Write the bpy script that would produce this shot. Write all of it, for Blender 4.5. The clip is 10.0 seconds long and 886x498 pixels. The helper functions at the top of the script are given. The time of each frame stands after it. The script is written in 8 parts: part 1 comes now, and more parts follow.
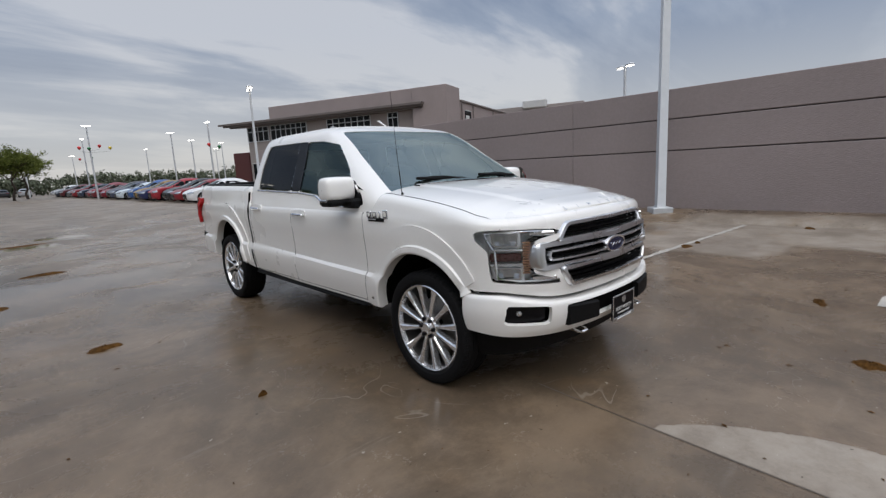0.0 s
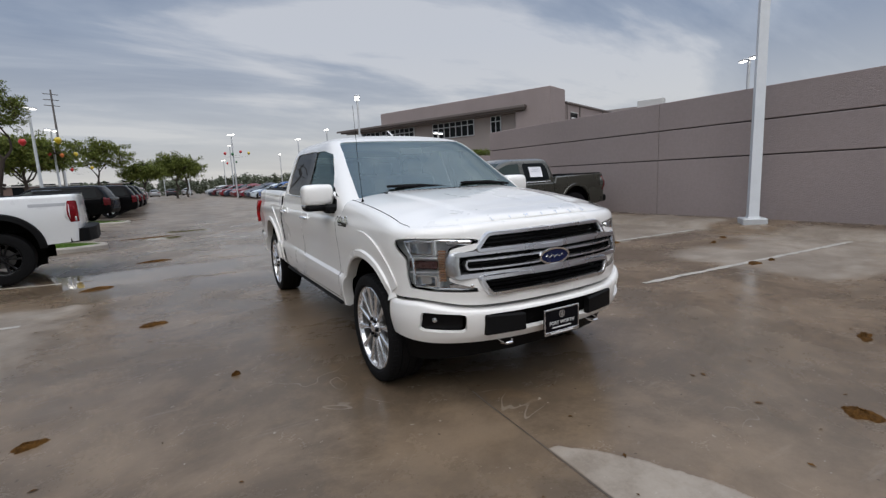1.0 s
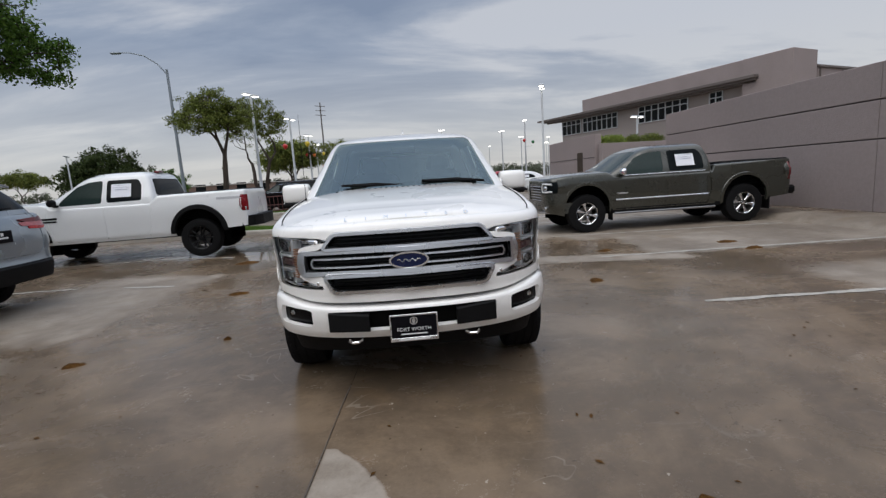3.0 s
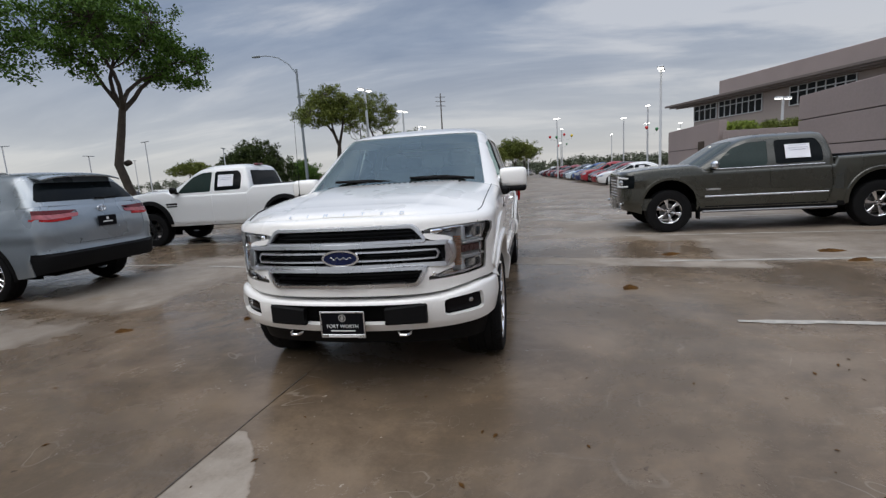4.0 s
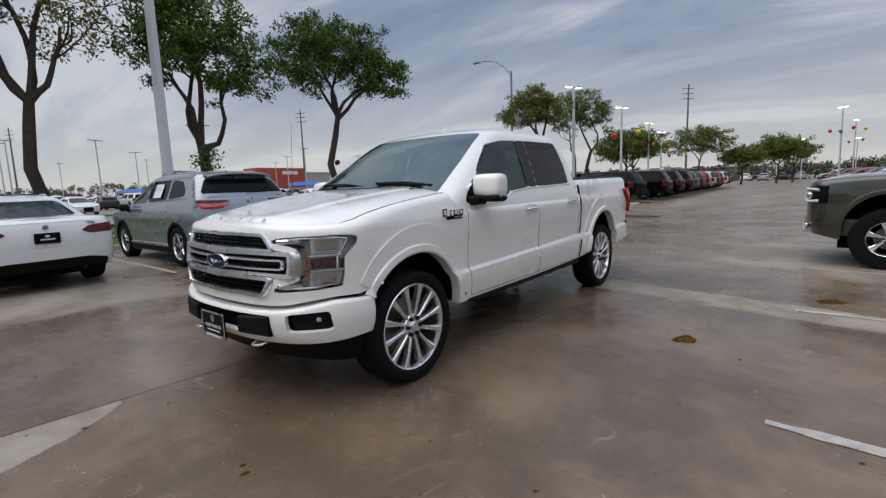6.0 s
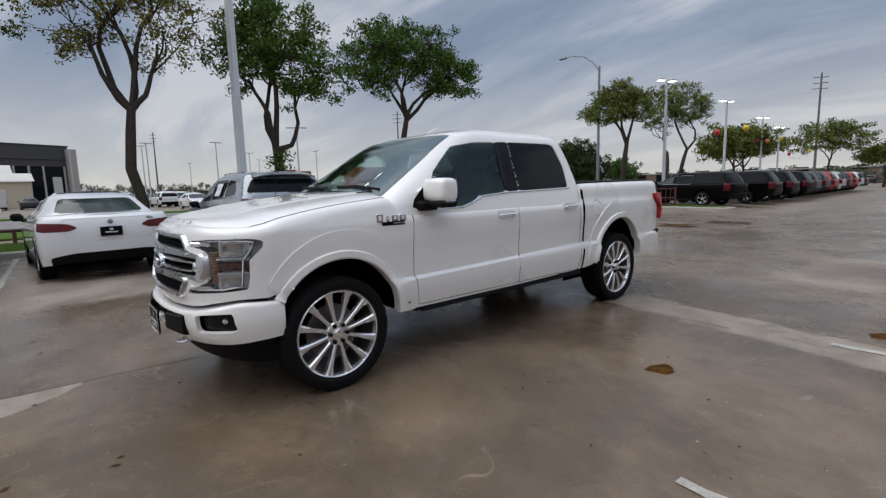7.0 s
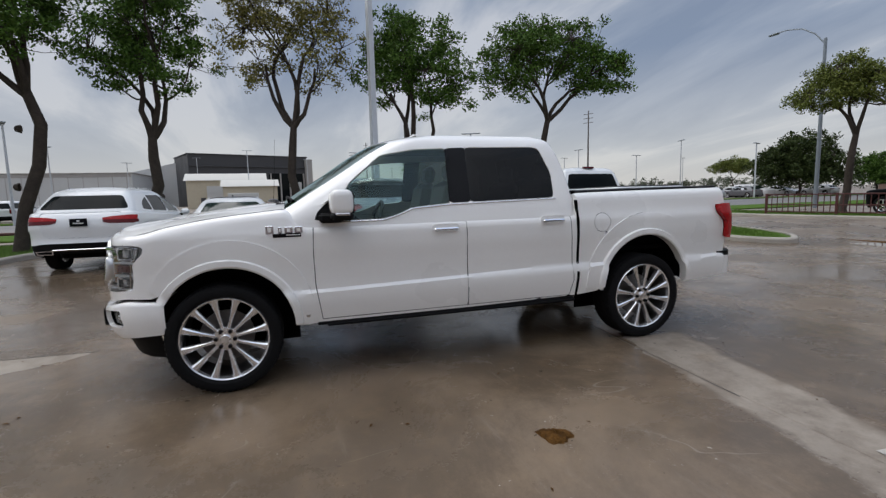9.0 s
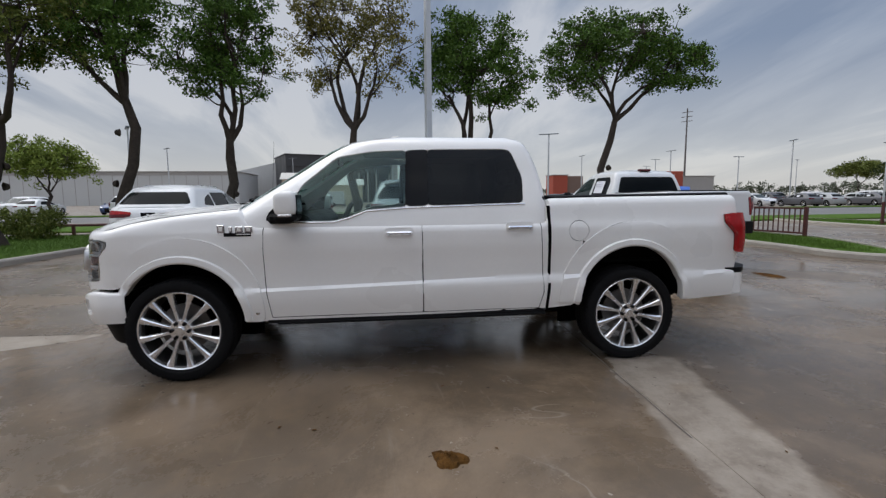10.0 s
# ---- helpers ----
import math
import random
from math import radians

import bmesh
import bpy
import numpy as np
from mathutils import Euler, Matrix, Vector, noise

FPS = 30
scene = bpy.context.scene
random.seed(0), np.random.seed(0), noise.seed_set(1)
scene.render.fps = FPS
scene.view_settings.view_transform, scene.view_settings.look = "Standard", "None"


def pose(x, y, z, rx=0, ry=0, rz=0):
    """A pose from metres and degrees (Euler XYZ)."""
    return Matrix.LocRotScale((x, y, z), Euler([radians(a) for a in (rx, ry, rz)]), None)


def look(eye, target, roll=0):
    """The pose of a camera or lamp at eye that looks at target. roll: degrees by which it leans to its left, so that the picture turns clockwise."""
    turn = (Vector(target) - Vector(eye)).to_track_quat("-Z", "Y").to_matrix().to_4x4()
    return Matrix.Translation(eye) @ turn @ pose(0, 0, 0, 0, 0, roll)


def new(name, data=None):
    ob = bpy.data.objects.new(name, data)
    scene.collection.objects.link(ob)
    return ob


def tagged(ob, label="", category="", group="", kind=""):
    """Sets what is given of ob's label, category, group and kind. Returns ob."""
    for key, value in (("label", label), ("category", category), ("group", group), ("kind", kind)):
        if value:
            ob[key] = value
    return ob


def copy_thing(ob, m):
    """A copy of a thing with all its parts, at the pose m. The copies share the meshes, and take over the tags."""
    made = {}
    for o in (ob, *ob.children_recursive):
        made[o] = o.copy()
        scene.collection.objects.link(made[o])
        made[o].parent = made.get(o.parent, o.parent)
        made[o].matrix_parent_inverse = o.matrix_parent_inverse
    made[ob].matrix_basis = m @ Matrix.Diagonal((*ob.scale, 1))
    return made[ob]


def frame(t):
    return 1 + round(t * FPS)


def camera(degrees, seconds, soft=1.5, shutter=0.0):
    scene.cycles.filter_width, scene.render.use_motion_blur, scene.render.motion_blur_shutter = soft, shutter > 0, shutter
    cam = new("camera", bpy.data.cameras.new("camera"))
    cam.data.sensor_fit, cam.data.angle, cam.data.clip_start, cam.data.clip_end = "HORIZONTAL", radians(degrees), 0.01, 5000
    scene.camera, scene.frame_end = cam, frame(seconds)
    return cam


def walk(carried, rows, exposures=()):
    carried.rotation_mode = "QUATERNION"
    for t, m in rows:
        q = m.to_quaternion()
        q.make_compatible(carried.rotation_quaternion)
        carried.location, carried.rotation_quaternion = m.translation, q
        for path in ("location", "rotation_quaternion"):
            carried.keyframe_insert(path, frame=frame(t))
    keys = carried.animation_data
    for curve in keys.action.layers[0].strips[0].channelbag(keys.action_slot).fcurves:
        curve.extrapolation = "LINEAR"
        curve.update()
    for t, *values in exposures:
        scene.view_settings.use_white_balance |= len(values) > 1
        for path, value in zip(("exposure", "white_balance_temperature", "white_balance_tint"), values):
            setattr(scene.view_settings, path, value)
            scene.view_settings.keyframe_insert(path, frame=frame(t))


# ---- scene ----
cam = camera(87.0, 10.0, 1.35)
METRES, EYE, TILT, LEAN, TURN = 11.14, 1.415, 0.0, 0.0, -43.1
PATH = [
    (0, (-0.191, 0.018, 1.503), (1.186, 1.427, 1.16), -2.9),
    (0.5, (0.18, -0.413, 1.503), (1.397, 1.141, 1.181), -2.8),
    (1, (0.648, -0.802, 1.493), (1.661, 0.895, 1.185), -2.7),
    (1.5, (1.131, -1.079, 1.496), (1.946, 0.722, 1.193), -2.9),
    (2, (1.707, -1.331, 1.477), (2.296, 0.558, 1.188), -3.1),
    (2.2, (1.937, -1.382, 1.473), (2.441, 0.531, 1.18), -3.4),
    (3.3, (3.157, -1.521, 1.436), (3.187, 0.455, 1.132), -3.7),
    (3.5, (3.396, -1.48, 1.451), (3.33, 0.494, 1.139), -3.6),
    (4, (4.012, -1.41, 1.439), (3.679, 0.537, 1.126), -3.5),
    (4.5, (4.498, -1.205, 1.423), (3.929, 0.688, 1.122), -3.2),
    (5, (5.061, -0.877, 1.402), (4.244, 0.925, 1.109), -2.7),
    (5.5, (5.488, -0.542, 1.393), (4.475, 1.16, 1.111), -2.4),
    (6, (5.968, -0.115, 1.39), (4.764, 1.459, 1.121), -2.1),
    (6.2, (6.138, 0.039, 1.408), (4.87, 1.563, 1.142), -2.0),
    (7.3, (6.869, 1.054, 1.393), (5.305, 2.275, 1.136), -1.5),
    (7.5, (6.97, 1.224, 1.406), (5.36, 2.382, 1.152), -1.5),
    (8, (7.199, 1.751, 1.41), (5.475, 2.734, 1.164), -1.5),
    (8.5, (7.395, 2.238, 1.411), (5.585, 3.055, 1.174), -1.5),
    (9, (7.495, 2.796, 1.409), (5.609, 3.422, 1.181), -1.5),
    (9.5, (7.575, 3.295, 1.408), (5.641, 3.755, 1.188), -1.1),
    (10, (7.611, 3.834, 1.414), (5.643, 4.118, 1.195), -0.5),
]
walk(cam, [(t, look(eye, target, roll)) for t, eye, target, roll in PATH])
# ---- light ----
world = bpy.data.worlds.new("overcast_sky")
scene.world = world
world.use_nodes = True
wt = world.node_tree
wt.nodes.clear()


def wnode(kind, **values):
    n = wt.nodes.new(kind)
    for key, value in values.items():
        n.inputs[key].default_value = value
    return n


w_out = wnode("ShaderNodeOutputWorld")
w_bg = wnode("ShaderNodeBackground", Strength=1.0)
w_sky = wt.nodes.new("ShaderNodeTexSky")
w_sky.sky_type, w_sky.sun_disc = "NISHITA", False
w_sky.sun_elevation, w_sky.sun_rotation = radians(50), radians(120)
w_tex = wnode("ShaderNodeTexCoord")
w_sep = wnode("ShaderNodeSeparateXYZ")
wt.links.new(w_tex.outputs["Generated"], w_sep.inputs[0])
# cloud sheets flattened towards the horizon: direction divided by height
w_h = wt.nodes.new("ShaderNodeMath")
w_h.operation = "ADD"
w_h.inputs[1].default_value = 0.22
w_abs = wt.nodes.new("ShaderNodeMath")
w_abs.operation = "ABSOLUTE"
wt.links.new(w_sep.outputs[2], w_abs.inputs[0])
wt.links.new(w_abs.outputs[0], w_h.inputs[0])
w_div = wt.nodes.new("ShaderNodeVectorMath")
w_div.operation = "DIVIDE"
w_comb = wnode("ShaderNodeCombineXYZ")
for k in range(3):
    wt.links.new(w_h.outputs[0], w_comb.inputs[k])
wt.links.new(w_tex.outputs["Generated"], w_div.inputs[0])
wt.links.new(w_comb.outputs[0], w_div.inputs[1])
w_map = wnode("ShaderNodeMapping", Rotation=(0, 0, radians(20)), Scale=(0.50, 1.45, 0.6), Location=(1.7, 0.4, 0))
wt.links.new(w_div.outputs[0], w_map.inputs[0])
w_n1 = wnode("ShaderNodeTexNoise", Scale=1.05, Detail=10.0, Roughness=0.56, Distortion=0.35)
wt.links.new(w_map.outputs[0], w_n1.inputs["Vector"])
w_cl = wt.nodes.new("ShaderNodeValToRGB")
w_cl.color_ramp.elements[0].position, w_cl.color_ramp.elements[0].color = 0.40, (0.212, 0.262, 0.360, 1)
w_cl.color_ramp.elements[1].position, w_cl.color_ramp.elements[1].color = 0.60, (0.53, 0.552, 0.602, 1)
mid = w_cl.color_ramp.elements.new(0.5)
mid.color = (0.298, 0.346, 0.436, 1)
wt.links.new(w_n1.outputs["Fac"], w_cl.inputs[0])
# paler and warmer low down
w_low = wt.nodes.new("ShaderNodeValToRGB")
e = w_low.color_ramp.elements
e[0].position, e[0].color = 0.0, (1, 1, 1, 1)
e[1].position, e[1].color = 0.26, (0, 0, 0, 1)
m1 = e.new(0.09)
m1.color = (0.60, 0.60, 0.60, 1)
wt.links.new(w_abs.outputs[0], w_low.inputs[0])
w_mix = wt.nodes.new("ShaderNodeMixRGB")
w_mix.inputs[2].default_value = (0.618, 0.60, 0.575, 1)
w_fac = wt.nodes.new("ShaderNodeMath")
w_fac.operation = "MULTIPLY"
w_fac.inputs[1].default_value = 0.85
wt.links.new(w_low.outputs[0], w_fac.inputs[0])
wt.links.new(w_fac.outputs[0], w_mix.inputs[0])
wt.links.new(w_cl.outputs[0], w_mix.inputs[1])
# a little clear-sky light through the cloud
w_add = wt.nodes.new("ShaderNodeMixRGB")
w_add.blend_type = "ADD"
w_add.inputs[0].default_value = 0.012
wt.links.new(w_mix.outputs[0], w_add.inputs[1])
wt.links.new(w_sky.outputs[0], w_add.inputs[2])
# an overcast sky is brightest overhead
w_zen = wt.nodes.new("ShaderNodeMapRange")
w_zen.interpolation_type = "SMOOTHSTEP"
for key, value in (("From Min", 0.36), ("From Max", 0.85), ("To Min", 1.0), ("To Max", 2.3)):
    w_zen.inputs[key].default_value = value
wt.links.new(w_abs.outputs[0], w_zen.inputs[0])
wt.links.new(w_zen.outputs[0], w_bg.inputs["Strength"])
wt.links.new(w_add.outputs[0], w_bg.inputs["Color"])
wt.links.new(w_bg.outputs[0], w_out.inputs[0])

sun = new("sun", bpy.data.lights.new("sun", "SUN"))
sun.data.energy, sun.data.angle, sun.data.color = 1.4, radians(60), (1.0, 0.96, 0.9)
sun.matrix_world = look((-9, -13, 26), (0, 0, 0))
scene.view_settings.exposure = -0.07


# ---- materials ----
def material(name, base, rough=0.5, metal=0.0, var=0.12, scale=3.0, fine=40.0, bump=0.0, bscale=80.0, coat=0.0, rvar=0.08, tint=None, emit=0.0, by_object=False, spec=0.5):
    m = bpy.data.materials.new(name)
    m.use_nodes = True
    t = m.node_tree
    p = t.nodes["Principled BSDF"]
    co = t.nodes.new("ShaderNodeTexCoord")
    big = t.nodes.new("ShaderNodeTexNoise")
    big.inputs["Scale"].default_value, big.inputs["Detail"].default_value = scale, 5
    sm = t.nodes.new("ShaderNodeTexNoise")
    sm.inputs["Scale"].default_value, sm.inputs["Detail"].default_value = fine, 4
    for n in (big, sm):
        t.links.new(co.outputs["Object"], n.inputs["Vector"])
    mixn = t.nodes.new("ShaderNodeMath")
    mixn.operation = "MULTIPLY_ADD"
    mixn.inputs[1].default_value = 0.4
    t.links.new(sm.outputs["Fac"], mixn.inputs[0])
    sc = t.nodes.new("ShaderNodeMath")
    sc.operation = "MULTIPLY"
    sc.inputs[1].default_value = 0.6
    t.links.new(big.outputs["Fac"], sc.inputs[0])
    t.links.new(sc.outputs[0], mixn.inputs[2])
    ramp = t.nodes.new("ShaderNodeMapRange")
    for key, value in (("From Min", 0.3), ("From Max", 0.7), ("To Min", 0.0), ("To Max", 1.0)):
        ramp.inputs[key].default_value = value
    t.links.new(mixn.outputs[0], ramp.inputs[0])
    mix = t.nodes.new("ShaderNodeMixRGB")
    lo = tint or tuple(c * (1 - var) for c in base)
    mix.inputs[1].default_value = (*lo, 1)
    mix.inputs[2].default_value = (*[min(1, c * (1 + var)) for c in base], 1)
    t.links.new(ramp.outputs[0], mix.inputs[0])
    colour = mix.outputs[0]
    if by_object:
        info = t.nodes.new("ShaderNodeObjectInfo")
        mul = t.nodes.new("ShaderNodeMixRGB")
        mul.blend_type = "MULTIPLY"
        mul.inputs[0].default_value = 1
        t.links.new(colour, mul.inputs[1])
        t.links.new(info.outputs["Color"], mul.inputs[2])
        colour = mul.outputs[0]
    t.links.new(colour, p.inputs["Base Color"])
    rr = t.nodes.new("ShaderNodeMapRange")
    for key, value in (("From Min", 0.3), ("From Max", 0.7), ("To Min", max(0.0, rough - rvar)), ("To Max", min(1, rough + rvar))):
        rr.inputs[key].default_value = value
    t.links.new(big.outputs["Fac"], rr.inputs[0])
    t.links.new(rr.outputs[0], p.inputs["Roughness"])
    p.inputs["Metallic"].default_value = metal
    p.inputs["Coat Weight"].default_value = coat
    p.inputs["Coat Roughness"].default_value = 0.04
    p.inputs["Specular IOR Level"].default_value = spec
    if emit:
        p.inputs["Emission Color"].default_value = (*base, 1)
        p.inputs["Emission Strength"].default_value = emit
    if bump:
        nb = t.nodes.new("ShaderNodeTexNoise")
        nb.inputs["Scale"].default_value, nb.inputs["Detail"].default_value = bscale, 6
        t.links.new(co.outputs["Object"], nb.inputs["Vector"])
        b = t.nodes.new("ShaderNodeBump")
        b.inputs["Strength"].default_value, b.inputs["Distance"].default_value = bump, 0.02
        t.links.new(nb.outputs["Fac"], b.inputs["Height"])
        t.links.new(b.outputs[0], p.inputs["Normal"])
    return m


def glass(name, tint, gloss=(1.0, 1.0, 1.0), ior=1.5):
    """A thin pane: tinted see-through, with the mirror image of the sky by Fresnel."""
    m = bpy.data.materials.new(name)
    m.use_nodes = True
    t = m.node_tree
    t.nodes.clear()
    out = t.nodes.new("ShaderNodeOutputMaterial")
    tr = t.nodes.new("ShaderNodeBsdfTransparent")
    tr.inputs[0].default_value = (*tint, 1)
    gl = t.nodes.new("ShaderNodeBsdfGlossy")
    gl.inputs["Roughness"].default_value = 0.015
    gl.inputs["Color"].default_value = (*gloss, 1)
    fr = t.nodes.new("ShaderNodeFresnel")
    fr.inputs[0].default_value = ior
    mx = t.nodes.new("ShaderNodeMixShader")
    t.links.new(fr.outputs[0], mx.inputs[0])
    t.links.new(tr.outputs[0], mx.inputs[1])
    t.links.new(gl.outputs[0], mx.inputs[2])
    t.links.new(mx.outputs[0], out.inputs[0])
    return m


WHITE = material("white_pearl_paint", (0.865, 0.85, 0.822), 0.30, var=0.02, scale=1.2, coat=1.0, rvar=0.05)
WHITE2 = material("white_car_paint", (0.76, 0.77, 0.77), 0.32, var=0.03, scale=1.0, coat=1.0)
SILVER = material("silver_blue_paint", (0.255, 0.29, 0.32), 0.30, metal=0.5, var=0.06, scale=2, coat=1.0)
BRONZE = material("dark_bronze_paint", (0.043, 0.044, 0.034), 0.27, metal=0.38, var=0.10, scale=2, coat=1.0)
BLACKP = material("black_car_paint", (0.003, 0.003, 0.0035), 0.18, var=0.2, spec=0.08)
PAINT = material("row_car_paint", (1.0, 1.0, 1.0), 0.35, metal=0.05, var=0.05, coat=0.22, by_object=True)
TRIM = material("black_plastic_trim", (0.006, 0.006, 0.0065), 0.6, var=0.3, bump=0.08, bscale=300, spec=0.12)
GLOSSB = material("gloss_black_trim", (0.006, 0.006, 0.007), 0.15, var=0.2, spec=0.16)
DARK = material("underbody_black", (0.004, 0.004, 0.004), 0.9, var=0.3, spec=0.05)
RUBBER = material("tyre_rubber", (0.0075, 0.0075, 0.008), 0.7, var=0.3, bump=0.15, bscale=120, spec=0.12)
CHROME = material("chrome", (0.80, 0.81, 0.83), 0.10, metal=1.0, var=0.03, rvar=0.05)
SATIN = material("satin_chrome", (0.62, 0.63, 0.65), 0.28, metal=1.0, var=0.05)
ALLOY = material("polished_alloy", (0.86, 0.86, 0.87), 0.20, metal=0.85, var=0.06, scale=8)
ALLOYD = material("grey_alloy", (0.30, 0.30, 0.31), 0.35, metal=0.9, var=0.1)
BALLOY = material("black_alloy", (0.010, 0.010, 0.011), 0.30, metal=0.2, var=0.2)
BRAKE = material("brake_steel", (0.16, 0.155, 0.15), 0.45, metal=0.9, var=0.25)
GLASS = glass("clear_windscreen", (0.62, 0.77, 0.73), (0.86, 1.0, 0.97), 2.6)
TINT = glass("tinted_glass", (0.05, 0.055, 0.055), (0.6, 0.6, 0.6), 1.45)
LIGHTT = glass("front_door_glass", (0.72, 0.83, 0.80), (0.62, 0.80, 0.78), 1.7)
LENS = glass("lamp_lens", (0.95, 0.96, 0.97), ior=1.4)
OPAQUE = material("dark_window_glass", (0.006, 0.008, 0.009), 0.04, var=0.15, spec=0.08)
GREENG = material("green_window_glass", (0.022, 0.036, 0.033), 0.04, var=0.25, scale=1.5, spec=0.3)
RED = material("red_tail_lens", (0.36, 0.008, 0.010), 0.22, var=0.25, scale=12, spec=0.3)
PINKL = material("pale_red_clear_lens", (0.42, 0.13, 0.14), 0.15, metal=0.5, var=0.3, scale=25)
REDT = material("deep_red_tail_lens", (0.20, 0.006, 0.010), 0.22, var=0.25, scale=12, spec=0.3)
DECAL = material("grey_decal", (0.45, 0.46, 0.48), 0.5, var=0.1)
DRED = material("dark_red_tail_lens", (0.10, 0.005, 0.008), 0.2, var=0.2, scale=12, spec=0.35)
AMBER = material("amber_reflector", (0.62, 0.34, 0.20), 0.3, var=0.3, scale=60, coat=1.0)
MASK = material("dark_red_reflector", (0.16, 0.075, 0.07), 0.3, var=0.3, scale=50, metal=0.3)
HOUSE = material("pale_lamp_housing", (0.88, 0.89, 0.90), 0.22, metal=0.0, var=0.12, scale=14)
LAMPC = material("lamp_reflector", (0.62, 0.64, 0.66), 0.16, metal=0.9, var=0.15, scale=20)
PLATE = material("dealer_plate_black", (0.004, 0.004, 0.006), 0.4, var=0.2, spec=0.10)
INK = material("white_lettering", (0.70, 0.70, 0.70), 0.5, var=0.05)
BLUE = material("badge_blue", (0.004, 0.009, 0.045), 0.2, var=0.1, spec=0.4)
PAPER = material("white_window_sheet", (0.80, 0.81, 0.86), 0.7, var=0.04)
PRINT = material("grey_printed_lines", (0.42, 0.43, 0.52), 0.7, var=0.1)
LEATHER = material("grey_leather", (0.19, 0.185, 0.175), 0.5, var=0.15, bump=0.1)
DASH = material("dashboard_black", (0.02, 0.02, 0.021), 0.6, var=0.2, bump=0.1)


import collections
# ---- geometry helpers ----
def curve(points):
    """A smooth monotone curve through (x, value) points."""
    p = sorted(points)
    xs, ys = [a for a, _ in p], [b for _, b in p]
    d = [(ys[i + 1] - ys[i]) / (xs[i + 1] - xs[i]) for i in range(len(p) - 1)]
    m = [d[0]] + [0.0 if d[i - 1] * d[i] <= 0 else 2 * d[i - 1] * d[i] / (d[i - 1] + d[i]) for i in range(1, len(d))] + [d[-1]]

    def f(x):
        if x <= xs[0]:
            return ys[0]
        if x >= xs[-1]:
            return ys[-1]
        i = next(k for k in range(len(d)) if x <= xs[k + 1])
        h = xs[i + 1] - xs[i]
        s = (x - xs[i]) / h
        return (ys[i] * (1 + 2 * s) * (1 - s) ** 2 + h * m[i] * s * (1 - s) ** 2 + ys[i + 1] * s * s * (3 - 2 * s) + h * m[i + 1] * s * s * (s - 1))

    return f


def inside(poly, q):
    c, n = False, len(poly)
    for i in range(n):
        (x1, y1), (x2, y2) = poly[i], poly[i - 1]
        if (y1 > q[1]) != (y2 > q[1]) and q[0] < (x2 - x1) * (q[1] - y1) / (y2 - y1) + x1:
            c = not c
    return c


def nearest(poly, q):
    best, out = 1e9, None
    for i in range(len(poly)):
        (x1, y1), (x2, y2) = poly[i - 1], poly[i]
        dx, dy = x2 - x1, y2 - y1
        k = max(0.0, min(1.0, ((q[0] - x1) * dx + (q[1] - y1) * dy) / (dx * dx + dy * dy + 1e-12)))
        px, py = x1 + k * dx, y1 + k * dy
        d = (px - q[0]) ** 2 + (py - q[1]) ** 2
        if d < best:
            best, out = d, (px, py)
    return out


def rounded(poly, r, n=4):
    """A polygon with its corners rounded."""
    out = []
    for i in range(len(poly)):
        a, b, c = Vector(poly[i - 1]), Vector(poly[i]), Vector(poly[(i + 1) % len(poly)])
        u, v = a - b, c - b
        k = min(r, u.length * 0.45, v.length * 0.45)
        p, q = b + u.normalized() * k, b + v.normalized() * k
        for j in range(n + 1):
            s = j / n
            out.append(tuple(p * (1 - s) ** 2 + b * 2 * s * (1 - s) + q * s * s))
    return out


def ellipse(cx, cy, rx, ry, n=28):
    return [(cx + rx * math.cos(2 * math.pi * k / n), cy + ry * math.sin(2 * math.pi * k / n)) for k in range(n)]


AXES = {"side": (0, 2, 1), "front": (1, 2, 0), "top": (0, 1, 2)}


